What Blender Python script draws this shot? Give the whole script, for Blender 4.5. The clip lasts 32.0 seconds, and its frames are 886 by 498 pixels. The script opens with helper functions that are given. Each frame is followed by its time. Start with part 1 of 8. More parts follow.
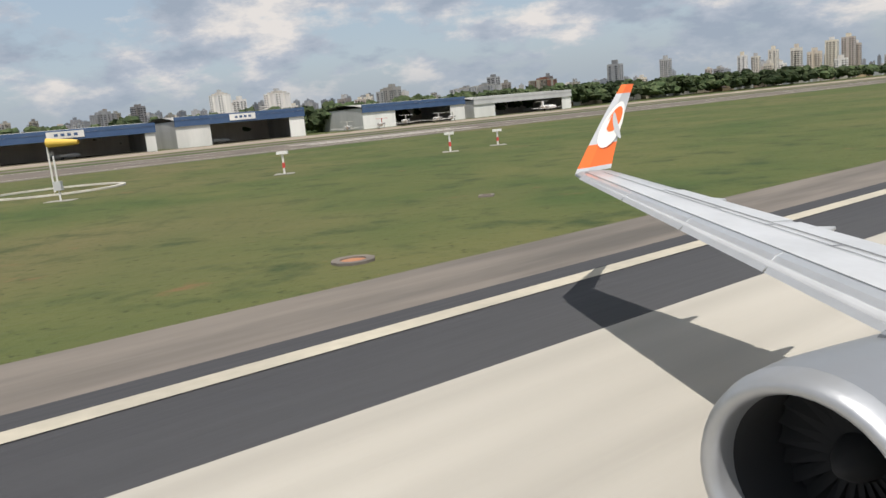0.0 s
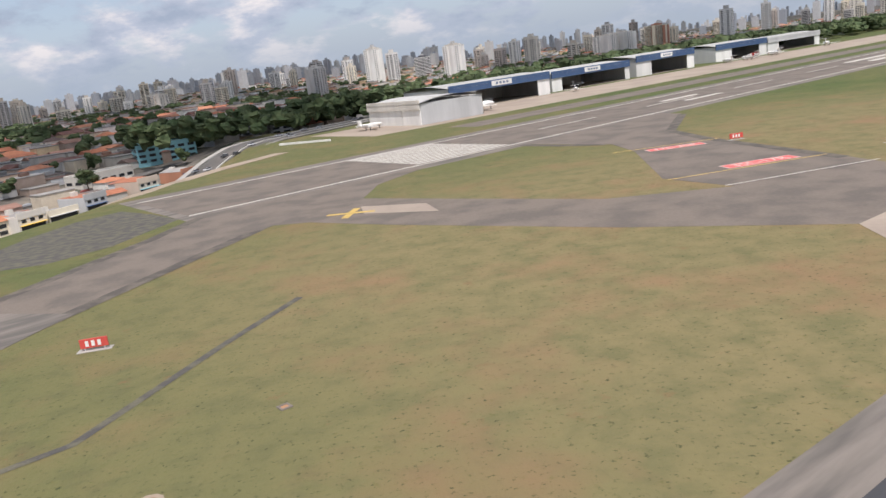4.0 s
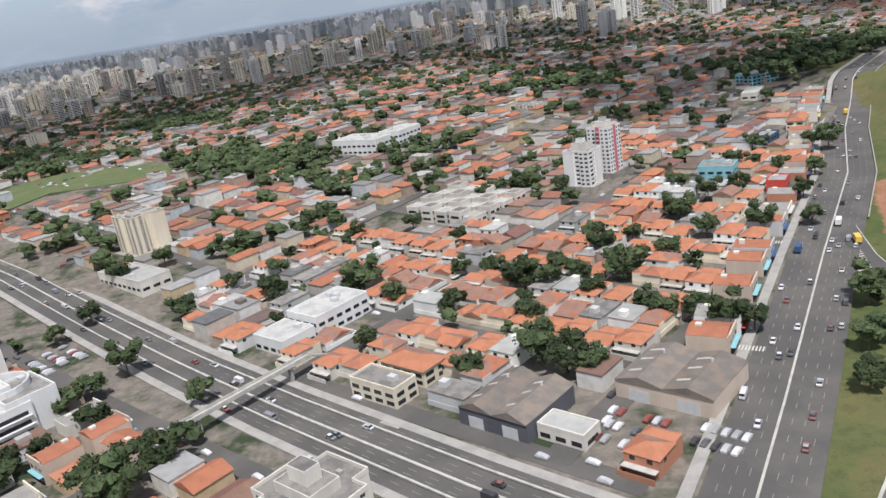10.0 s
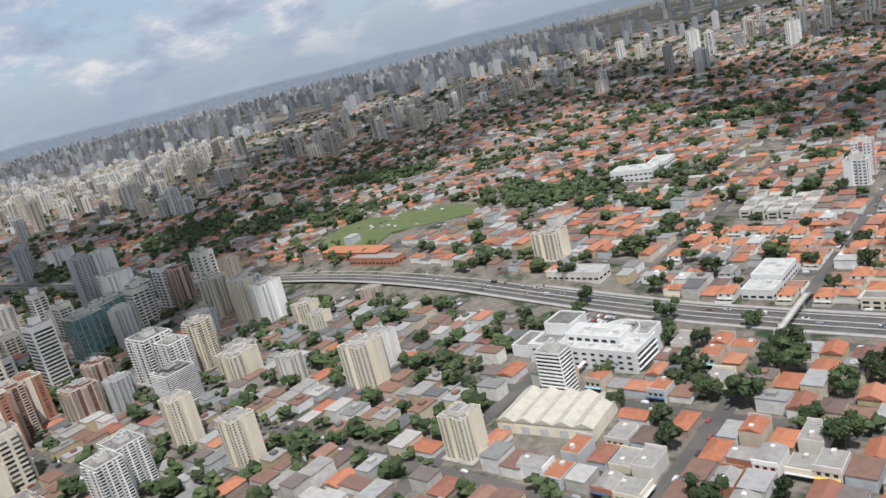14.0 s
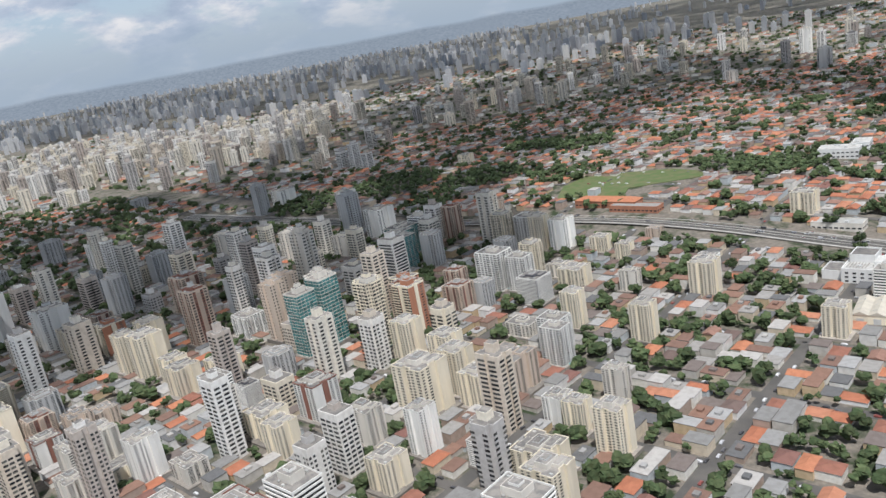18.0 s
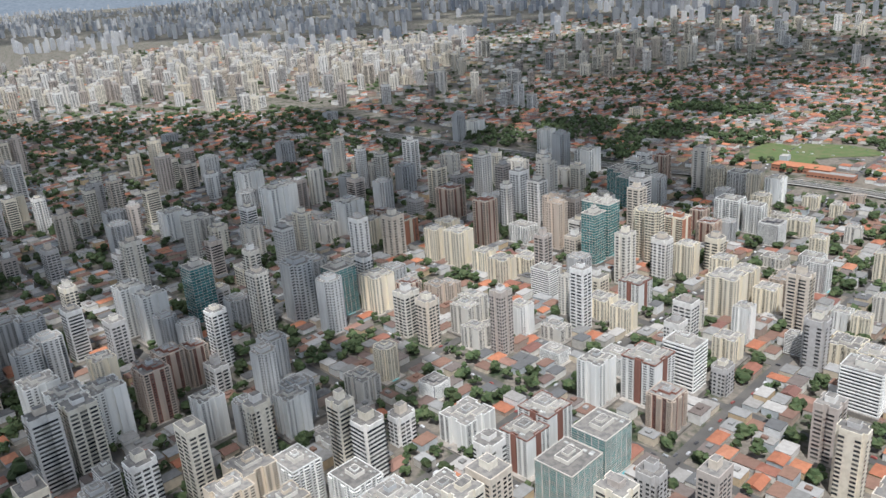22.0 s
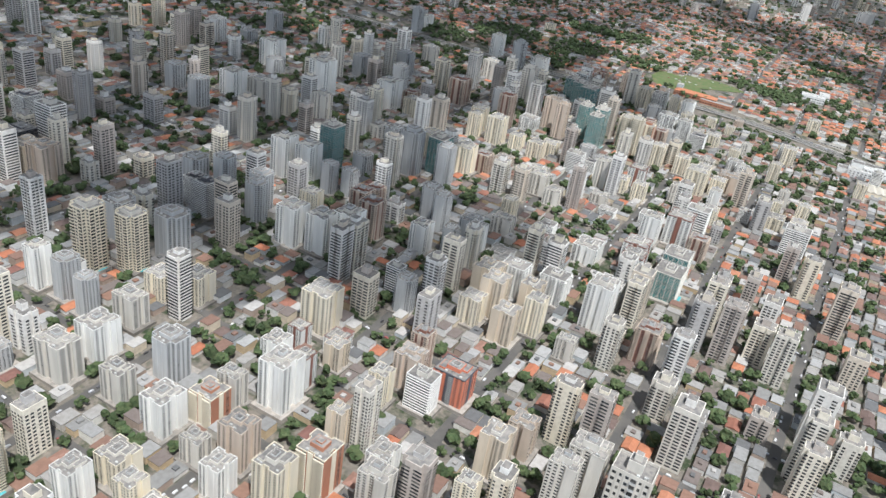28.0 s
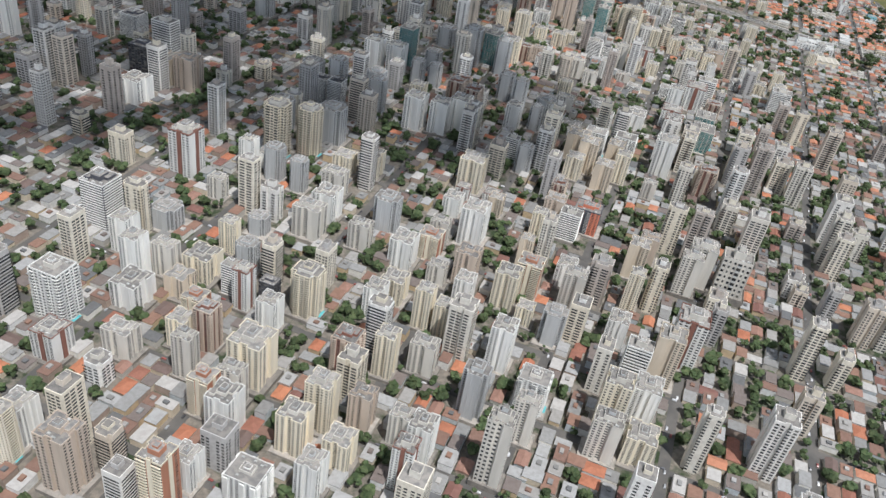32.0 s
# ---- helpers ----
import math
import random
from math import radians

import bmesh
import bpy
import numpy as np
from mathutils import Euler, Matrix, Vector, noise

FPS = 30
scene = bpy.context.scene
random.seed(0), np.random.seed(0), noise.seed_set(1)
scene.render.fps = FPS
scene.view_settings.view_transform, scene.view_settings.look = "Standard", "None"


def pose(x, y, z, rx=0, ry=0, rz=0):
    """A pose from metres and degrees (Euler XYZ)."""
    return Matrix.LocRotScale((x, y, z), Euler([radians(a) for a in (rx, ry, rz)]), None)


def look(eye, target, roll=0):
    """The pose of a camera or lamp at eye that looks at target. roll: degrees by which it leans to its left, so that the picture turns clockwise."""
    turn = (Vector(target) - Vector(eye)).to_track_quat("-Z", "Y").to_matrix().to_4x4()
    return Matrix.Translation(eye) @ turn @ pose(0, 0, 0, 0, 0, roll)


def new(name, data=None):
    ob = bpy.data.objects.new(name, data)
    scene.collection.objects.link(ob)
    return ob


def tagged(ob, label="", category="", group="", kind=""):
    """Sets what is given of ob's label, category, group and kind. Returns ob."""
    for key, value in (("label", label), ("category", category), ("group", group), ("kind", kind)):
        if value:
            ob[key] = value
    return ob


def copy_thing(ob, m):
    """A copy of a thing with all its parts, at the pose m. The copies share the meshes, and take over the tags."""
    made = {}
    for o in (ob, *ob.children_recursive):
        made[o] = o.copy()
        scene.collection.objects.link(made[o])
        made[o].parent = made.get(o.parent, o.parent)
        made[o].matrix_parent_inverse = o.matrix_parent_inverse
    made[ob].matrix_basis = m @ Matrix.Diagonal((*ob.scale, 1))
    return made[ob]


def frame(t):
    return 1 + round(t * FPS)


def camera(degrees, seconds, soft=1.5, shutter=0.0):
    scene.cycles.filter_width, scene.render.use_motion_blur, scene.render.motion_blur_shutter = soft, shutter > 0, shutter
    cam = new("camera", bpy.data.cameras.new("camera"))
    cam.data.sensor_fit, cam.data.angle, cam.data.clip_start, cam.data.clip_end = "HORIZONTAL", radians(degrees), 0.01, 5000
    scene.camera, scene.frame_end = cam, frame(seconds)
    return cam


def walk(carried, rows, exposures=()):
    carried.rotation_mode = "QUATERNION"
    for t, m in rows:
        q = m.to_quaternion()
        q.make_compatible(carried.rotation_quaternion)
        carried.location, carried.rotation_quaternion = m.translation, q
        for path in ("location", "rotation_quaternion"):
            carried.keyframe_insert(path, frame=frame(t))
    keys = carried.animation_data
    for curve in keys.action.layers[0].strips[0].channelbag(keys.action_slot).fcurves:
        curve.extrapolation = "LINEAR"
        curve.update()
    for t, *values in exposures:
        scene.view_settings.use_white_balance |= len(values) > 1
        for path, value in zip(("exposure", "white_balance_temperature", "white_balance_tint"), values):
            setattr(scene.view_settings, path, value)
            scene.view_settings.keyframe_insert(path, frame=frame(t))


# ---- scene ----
cam = camera(59.4, 32.0)
PATH = [
    (0, (299.401, 204.598, 6.005), (299.434, 206.567, 5.656), -5.32),
    (0.5, (267.222, 180.824, 7.874), (267.244, 182.791, 7.509), -5.32),
    (1, (234.810, 158.700, 9.466), (234.824, 160.662, 9.082), -5.81),
    (1.5, (201.062, 136.026, 11.280), (201.092, 137.981, 10.861), -5.57),
    (2, (168.030, 114.274, 13.475), (168.074, 116.224, 13.033), -5.81),
    (2.5, (134.470, 91.563, 16.001), (134.517, 93.512, 15.555), -6.36),
    (4.5, (-2.767, -1.059, 33.068), (-2.744, 0.879, 32.574), -7.6),
    (5, (-35.759, -23.976, 38.952), (-35.763, -22.049, 38.417), -7.3),
    (5.5, (-68.444, -47.248, 44.784), (-68.492, -45.319, 44.257), -8.2),
    (6, (-101.169, -70.405, 50.757), (-101.252, -68.470, 50.258), -8.6),
    (6.5, (-133.687, -93.615, 56.943), (-133.793, -91.681, 56.444), -8.6),
    (7, (-166.019, -116.890, 63.599), (-166.132, -114.964, 63.072), -7.9),
    (7.5, (-198.288, -139.965, 70.858), (-198.399, -138.049, 70.295), -6.9),
    (8, (-230.390, -162.730, 78.563), (-230.496, -160.814, 77.999), -7.4),
    (8.5, (-262.837, -185.838, 86.077), (-262.953, -183.916, 85.536), -8.2),
    (9, (-295.861, -208.988, 93.393), (-295.999, -207.064, 92.865), -8.7),
    (9.5, (-329.186, -231.662, 101.457), (-329.326, -229.750, 100.886), -8.3),
    (10, (-362.368, -253.601, 110.136), (-362.515, -251.701, 109.528), -9.3),
    (10.5, (-395.092, -275.290, 118.404), (-395.222, -273.390, 117.791), -9.5),
    (11, (-427.253, -297.005, 126.179), (-427.385, -295.105, 125.569), -9.2),
    (11.5, (-458.977, -318.374, 134.777), (-459.118, -316.475, 134.166), -9.7),
    (12, (-490.171, -340.007, 144.340), (-490.315, -338.101, 143.751), -11.2),
    (12.5, (-521.259, -362.767, 154.393), (-521.397, -360.848, 153.848), -12.5),
    (13, (-552.731, -386.040, 164.333), (-552.863, -384.111, 163.823), -13.4),
    (13.5, (-584.214, -409.339, 174.195), (-584.346, -407.405, 173.704), -14.1),
    (14, (-615.557, -432.452, 183.177), (-615.694, -430.520, 182.676), -14.0),
    (14.5, (-647.266, -455.049, 191.214), (-647.416, -453.120, 190.707), -13.1),
    (16.5, (-778.460, -537.943, 222.979), (-778.646, -536.025, 222.445), -12.0),
    (17, (-809.103, -558.472, 228.358), (-809.298, -556.554, 227.824), -12.0),
    (17.5, (-838.869, -578.998, 234.306), (-839.062, -577.082, 233.764), -11.4),
    (18, (-868.202, -601.114, 240.666), (-868.387, -599.198, 240.122), -10.6),
    (18.5, (-897.739, -624.027, 247.548), (-897.927, -622.110, 247.012), -10.1),
    (19, (-926.955, -647.724, 255.486), (-927.151, -645.806, 254.953), -9.8),
    (19.5, (-957.078, -671.821, 265.033), (-957.291, -669.906, 264.499), -9.5),
    (20, (-988.299, -695.976, 275.086), (-988.540, -694.062, 274.558), -9.0),
    (20.5, (-1020.012, -720.395, 284.586), (-1020.284, -718.487, 284.051), -8.2),
    (21, (-1051.714, -744.437, 293.544), (-1051.987, -742.538, 292.977), -6.9),
    (21.5, (-1083.870, -767.780, 302.118), (-1084.134, -765.894, 301.506), -5.8),
    (22, (-1116.045, -790.580, 309.544), (-1116.294, -788.719, 308.854), -4.2),
    (22.5, (-1148.150, -812.408, 316.370), (-1148.382, -810.575, 315.604), -3.0),
    (23, (-1180.150, -833.307, 322.668), (-1180.373, -831.481, 321.882), -2.9),
    (23.5, (-1212.541, -853.813, 329.403), (-1212.754, -851.987, 328.616), -2.9),
    (24, (-1245.006, -874.670, 336.220), (-1245.200, -872.842, 335.433), -2.2),
    (24.5, (-1277.250, -895.977, 343.131), (-1277.405, -894.149, 342.335), -1.2),
    (25, (-1309.420, -917.039, 349.138), (-1309.524, -915.220, 348.312), 0.3),
    (25.5, (-1341.979, -937.406, 354.346), (-1342.020, -935.606, 353.477), 1.9),
    (27.5, (-1474.409, -1016.078, 387.964), (-1474.121, -1014.340, 387.017), 6.8),
    (28, (-1510.589, -1034.755, 392.541), (-1510.183, -1033.044, 391.589), 9.2),
    (28.5, (-1548.107, -1054.043, 396.790), (-1547.673, -1052.354, 395.812), 9.6),
    (29, (-1585.464, -1072.295, 401.014), (-1585.019, -1070.628, 400.002), 9.6),
    (29.5, (-1622.764, -1089.377, 405.365), (-1622.278, -1087.745, 404.316), 10.4),
    (30, (-1659.798, -1105.286, 410.249), (-1659.266, -1103.698, 409.157), 10.7),
    (30.5, (-1697.344, -1120.806, 415.546), (-1696.758, -1119.267, 414.411), 10.9),
    (31, (-1735.065, -1135.749, 421.107), (-1734.441, -1134.233, 419.963), 11.0),
    (31.5, (-1772.975, -1150.014, 426.001), (-1772.331, -1148.502, 424.860), 10.6),
    (32, (-1811.058, -1164.725, 429.727), (-1810.388, -1163.217, 428.598), 10.0),
]
PLAN = 0.45  # the plan's metres are drawn at this scale
walk(cam, [(t, look(Vector(eye) * PLAN, Vector(target) * PLAN, roll)) for t, eye, target, roll in PATH], [(0, -0.36, 6250, 12), (1, -0.24, 6250, 14), (1.5, -0.22, 6230, 12), (4, -0.18, 6080, 17), (8, -0.24, 5930, 16), (11, -0.29, 5880, 13), (13, -0.29, 5860, 12), (19, -0.22, 5830, 12), (22, -0.11, 5740, 11), (25, -0.06, 5760, 10), (28, 0.04, 5760, 10), (30, -0.1, 5800, 11), (32, -0.24, 5790, 11)])

# ---- light ----
SUN_EL, SUN_AZ = radians(64), radians(-82)
TO_SUN = Vector((math.cos(SUN_EL) * math.cos(SUN_AZ), math.cos(SUN_EL) * math.sin(SUN_AZ), math.sin(SUN_EL)))
sun = new("sun", bpy.data.lights.new("sun", "SUN"))
sun.data.energy, sun.data.angle, sun.data.color = 5.6, radians(0.6), (1.0, 0.94, 0.84)
sun.matrix_world = look((0, 0, 2000), Vector((0, 0, 2000)) - TO_SUN)

world = bpy.data.worlds.new("world")
scene.world = world
world.use_nodes = True
wt = world.node_tree
wt.nodes.clear()


def wnode(kind, **kw):
    n = wt.nodes.new(kind)
    for k, v in kw.items():
        n.inputs[k].default_value = v
    return n


sky = wt.nodes.new("ShaderNodeTexSky")
sky.sky_type = "NISHITA"
sky.sun_disc = False
sky.sun_elevation = SUN_EL
sky.sun_rotation = radians(90) - SUN_AZ
sky.air_density, sky.dust_density = 1.4, 0.9
geo = wt.nodes.new("ShaderNodeTexCoord")
sep = wt.nodes.new("ShaderNodeSeparateXYZ")
wt.links.new(geo.outputs["Generated"], sep.inputs[0])
# clouds lie on a layer overhead: the direction is spread by 1/height
flat = wnode("ShaderNodeMath")
flat.operation = "ADD"
flat.inputs[1].default_value = 0.42
wt.links.new(sep.outputs[2], flat.inputs[0])
div = wt.nodes.new("ShaderNodeVectorMath")
div.operation = "DIVIDE"
comb = wt.nodes.new("ShaderNodeCombineXYZ")
for i in range(3):
    wt.links.new(flat.outputs[0], comb.inputs[i])
wt.links.new(geo.outputs["Generated"], div.inputs[0])
wt.links.new(comb.outputs[0], div.inputs[1])
cloud_a = wnode("ShaderNodeTexNoise", Scale=3.8, Detail=10.0, Roughness=0.58)
cloud_b = wnode("ShaderNodeTexNoise", Scale=4.6, Detail=8.0, Roughness=0.6)
for c in (cloud_a, cloud_b):
    wt.links.new(div.outputs[0], c.inputs["Vector"])
ramp_a = wt.nodes.new("ShaderNodeValToRGB")
ramp_a.color_ramp.elements[0].position, ramp_a.color_ramp.elements[1].position = 0.43, 0.53
wt.links.new(cloud_a.outputs["Fac"], ramp_a.inputs[0])
tone = wt.nodes.new("ShaderNodeValToRGB")
e = tone.color_ramp.elements
e[0].position, e[0].color = 0.38, (0.45, 0.52, 0.60, 1)
e[1].position, e[1].color = 0.62, (1.02, 0.96, 0.88, 1)
m = tone.color_ramp.elements.new(0.5)
m.color = (0.6, 0.65, 0.71, 1)
wt.links.new(cloud_b.outputs["Fac"], tone.inputs[0])
skyblue = wt.nodes.new("ShaderNodeVectorMath")
skyblue.operation = "SCALE"
skyblue.inputs[3].default_value = 0.15
wt.links.new(sky.outputs[0], skyblue.inputs[0])
mixc = wt.nodes.new("ShaderNodeMixRGB")
wt.links.new(ramp_a.outputs[0], mixc.inputs[0])
paler = wt.nodes.new("ShaderNodeMixRGB")
paler.inputs[0].default_value = 0.72
paler.inputs[2].default_value = (0.5, 0.6, 0.71, 1)
wt.links.new(skyblue.outputs[0], paler.inputs[1])
wt.links.new(paler.outputs[0], mixc.inputs[1])
wt.links.new(tone.outputs[0], mixc.inputs[2])
# under the horizon: a belt of far city, distance haze painted into its pale colours
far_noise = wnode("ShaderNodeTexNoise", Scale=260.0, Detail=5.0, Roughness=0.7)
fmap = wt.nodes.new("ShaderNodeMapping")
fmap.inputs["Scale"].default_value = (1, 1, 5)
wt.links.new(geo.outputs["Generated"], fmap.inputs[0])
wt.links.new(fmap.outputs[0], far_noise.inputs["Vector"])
far_haze_ramp = wt.nodes.new("ShaderNodeValToRGB")
e = far_haze_ramp.color_ramp.elements
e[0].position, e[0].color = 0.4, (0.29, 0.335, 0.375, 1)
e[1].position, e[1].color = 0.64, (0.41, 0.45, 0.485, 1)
wt.links.new(far_noise.outputs["Fac"], far_haze_ramp.inputs[0])
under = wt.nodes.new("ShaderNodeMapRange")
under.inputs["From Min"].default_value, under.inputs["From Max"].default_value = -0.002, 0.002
# low hills break the line of the horizon, in the belt's hazed colours
ridge = wnode("ShaderNodeTexNoise", Scale=9.0, Detail=4.0, Roughness=0.5)
rmap = wt.nodes.new("ShaderNodeMapping")
rmap.inputs["Scale"].default_value = (1, 1, 0)
wt.links.new(geo.outputs["Generated"], rmap.inputs[0])
wt.links.new(rmap.outputs[0], ridge.inputs["Vector"])
crest = wt.nodes.new("ShaderNodeMapRange")
crest.inputs["From Min"].default_value, crest.inputs["From Max"].default_value = 0.42, 0.75
crest.inputs["To Max"].default_value = 0.0035
wt.links.new(ridge.outputs["Fac"], crest.inputs["Value"])
over_hills = wt.nodes.new("ShaderNodeMath")
over_hills.operation = "SUBTRACT"
wt.links.new(sep.outputs[2], over_hills.inputs[0])
wt.links.new(crest.outputs[0], over_hills.inputs[1])
wt.links.new(over_hills.outputs[0], under.inputs["Value"])
# pale haze low in the sky
low = wt.nodes.new("ShaderNodeMapRange")
low.inputs["From Min"].default_value, low.inputs["From Max"].default_value = 0.0, 0.085
low.inputs["To Min"].default_value, low.inputs["To Max"].default_value = 0.85, 0.0
low.interpolation_type = "SMOOTHSTEP"
wt.links.new(sep.outputs[2], low.inputs["Value"])
hazy = wt.nodes.new("ShaderNodeMixRGB")
hazy.inputs[2].default_value = (0.47, 0.54, 0.59, 1)
wt.links.new(low.outputs[0], hazy.inputs[0])
wt.links.new(mixc.outputs[0], hazy.inputs[1])
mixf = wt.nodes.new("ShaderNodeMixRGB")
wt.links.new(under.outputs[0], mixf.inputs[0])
wt.links.new(far_haze_ramp.outputs[0], mixf.inputs[1])
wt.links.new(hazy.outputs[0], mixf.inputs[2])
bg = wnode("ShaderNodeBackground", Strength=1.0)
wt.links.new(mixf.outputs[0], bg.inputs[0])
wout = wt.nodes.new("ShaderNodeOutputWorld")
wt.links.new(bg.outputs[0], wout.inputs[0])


# ---- materials ----
def material(name, base, rough=0.8, vary=0.12, scale=0.6, fine=6.0, metal=0.0, streak=1.0, second=None, amount=0.5, per_object=0.0, per_island=0.0, bump=0.15, shine=0.5, edge=(0.42, 0.62)):
    """A surface with a broad and a fine variation; second: the colour of stains; streak under 1 draws them out upright."""
    mat = bpy.data.materials.new(name)
    mat.use_nodes = True
    nt = mat.node_tree
    b = nt.nodes["Principled BSDF"]
    b.inputs["Roughness"].default_value, b.inputs["Metallic"].default_value = rough, metal
    b.inputs["Specular IOR Level"].default_value = shine
    pos = nt.nodes.new("ShaderNodeNewGeometry")
    mapping = nt.nodes.new("ShaderNodeMapping")
    mapping.inputs["Scale"].default_value = (1 / PLAN, 1 / PLAN, streak / PLAN)
    nt.links.new(pos.outputs["Position"], mapping.inputs[0])
    broad = nt.nodes.new("ShaderNodeTexNoise")
    broad.inputs["Scale"].default_value, broad.inputs["Detail"].default_value = scale, 4
    small = nt.nodes.new("ShaderNodeTexNoise")
    small.inputs["Scale"].default_value, small.inputs["Detail"].default_value = fine, 3
    nt.links.new(mapping.outputs[0], broad.inputs["Vector"])
    nt.links.new(mapping.outputs[0], small.inputs["Vector"])
    ramp = nt.nodes.new("ShaderNodeValToRGB")
    ramp.color_ramp.elements[0].position, ramp.color_ramp.elements[1].position = edge
    nt.links.new(broad.outputs["Fac"], ramp.inputs[0])
    mix = nt.nodes.new("ShaderNodeMixRGB")
    mix.inputs[1].default_value = (*base, 1)
    mix.inputs[2].default_value = (*(second or [c * (1 - vary * 2) for c in base]), 1)
    fac = nt.nodes.new("ShaderNodeMath")
    fac.operation = "MULTIPLY"
    fac.inputs[1].default_value = amount
    nt.links.new(ramp.outputs[0], fac.inputs[0])
    nt.links.new(fac.outputs[0], mix.inputs[0])
    val = nt.nodes.new("ShaderNodeHueSaturation")
    nt.links.new(mix.outputs[0], val.inputs["Color"])
    level = nt.nodes.new("ShaderNodeMapRange")
    level.inputs["To Min"].default_value, level.inputs["To Max"].default_value = 1 - vary, 1 + vary
    nt.links.new(small.outputs["Fac"], level.inputs["Value"])
    out = level.outputs[0]
    for part_vary, kind, socket in ((per_object, "ShaderNodeObjectInfo", "Random"), (per_island, "ShaderNodeNewGeometry", "Random Per Island")):
        if part_vary:
            info = nt.nodes.new(kind)
            r = nt.nodes.new("ShaderNodeMapRange")
            r.inputs["To Min"].default_value, r.inputs["To Max"].default_value = 1 - part_vary, 1 + part_vary
            nt.links.new(info.outputs[socket], r.inputs["Value"])
            mul = nt.nodes.new("ShaderNodeMath")
            mul.operation = "MULTIPLY"
            nt.links.new(out, mul.inputs[0])
            nt.links.new(r.outputs[0], mul.inputs[1])
            out = mul.outputs[0]
    nt.links.new(out, val.inputs["Value"])
    nt.links.new(val.outputs[0], b.inputs["Base Color"])
    if bump:
        bm_node = nt.nodes.new("ShaderNodeBump")
        bm_node.inputs["Strength"].default_value, bm_node.inputs["Distance"].default_value = bump, 0.1
        nt.links.new(small.outputs["Fac"], bm_node.inputs["Height"])
        nt.links.new(bm_node.outputs[0], b.inputs["Normal"])
    return mat


def random_material(name, colours, rough=0.8, vary=0.1, island=True, scale=0.3, streak=1.0):
    """A surface whose colour is drawn from a list, piece by piece."""
    mat = material(name, (1, 1, 1), rough, vary, scale, 4.0, streak=streak, second=(0.72, 0.7, 0.68), amount=0.5)
    nt = mat.node_tree
    info = nt.nodes.new("ShaderNodeNewGeometry" if island else "ShaderNodeObjectInfo")
    ramp = nt.nodes.new("ShaderNodeValToRGB")
    ramp.color_ramp.interpolation = "CONSTANT"
    els = ramp.color_ramp.elements
    els[0].color = (*colours[0], 1)
    els[1].position, els[1].color = 1 / len(colours), (*colours[1], 1)
    for i, c in enumerate(colours[2:], 2):
        els.new(i / len(colours)).color = (*c, 1)
    nt.links.new(info.outputs["Random Per Island" if island else "Random"], ramp.inputs[0])
    mul = nt.nodes.new("ShaderNodeMixRGB")
    mul.blend_type = "MULTIPLY"
    mul.inputs[0].default_value = 1
    hue = next(n for n in nt.nodes if n.bl_idname == "ShaderNodeHueSaturation")
    nt.links.new(ramp.outputs[0], mul.inputs[1])
    nt.links.new(hue.outputs[0], mul.inputs[2])
    nt.links.new(mul.outputs[0], nt.nodes["Principled BSDF"].inputs["Base Color"])
    return mat


M = {}
M["grass"] = material("grass", (0.085, 0.105, 0.03), 0.95, 0.25, 0.035, 0.8, second=(0.19, 0.135, 0.06), amount=0.8, bump=0.4)
M["bare"] = material("bare_earth", (0.40, 0.19, 0.10), 0.95, 0.2, 0.06, 0.5, second=(0.30, 0.21, 0.12), amount=0.7, bump=0.5)
M["city_ground"] = material("city_ground", (0.12, 0.118, 0.112), 0.95, 0.3, 0.05, 0.45, second=(0.05, 0.065, 0.035), amount=0.9, bump=0.3)
M["asphalt"] = material("asphalt", (0.088, 0.083, 0.077), 0.9, 0.15, 0.05, 2.0, second=(0.145, 0.132, 0.118), amount=0.6)
M["runway"] = material("runway_asphalt", (0.05, 0.05, 0.054), 0.9, 0.12, 0.08, 3.0, second=(0.07, 0.07, 0.072), amount=0.6)
M["runway_pale"] = material("pale_runway_concrete", (0.47, 0.44, 0.38), 0.85, 0.1, 0.5, 2.0, second=(0.36, 0.335, 0.29), amount=0.75)
M["shoulder"] = material("worn_shoulder", (0.19, 0.165, 0.14), 0.9, 0.2, 0.35, 1.5, second=(0.09, 0.082, 0.072), amount=0.8)
M["taxi"] = material("taxiway_asphalt", (0.165, 0.136, 0.11), 0.9, 0.2, 0.12, 1.5, second=(0.105, 0.09, 0.076), amount=0.8)
M["taxi_edge"] = material("blackened_taxiway_edge", (0.075, 0.066, 0.055), 0.92, 0.25, 0.3, 1.8, second=(0.14, 0.118, 0.095), amount=0.9)
M["apron"] = material("apron_concrete", (0.34, 0.28, 0.22), 0.85, 0.12, 0.05, 1.0, second=(0.26, 0.21, 0.17), amount=0.7)
M["dirt_road"] = material("dirt_road", (0.33, 0.265, 0.2), 0.95, 0.16, 0.1, 1.5, second=(0.22, 0.175, 0.13), amount=0.6)
M["white_line"] = material("white_marking", (0.6, 0.57, 0.5), 0.7, 0.15, 0.3, 3.0, second=(0.42, 0.39, 0.34), amount=0.5, bump=0)
M["gravel"] = material("dark_gravel", (0.07, 0.066, 0.06), 0.95, 0.3, 0.5, 4.0, second=(0.13, 0.12, 0.08), amount=0.8)
M["edge_paint"] = material("worn_edge_paint", (0.5, 0.455, 0.36), 0.8, 0.15, 0.25, 2.5, second=(0.36, 0.33, 0.27), amount=0.6, bump=0)
M["yellow_line"] = material("yellow_marking", (0.55, 0.38, 0.1), 0.7, 0.2, 0.3, 3.0, bump=0)
M["red_mark"] = material("red_marking", (0.62, 0.13, 0.12), 0.7, 0.1, 0.3, 3.0, bump=0)
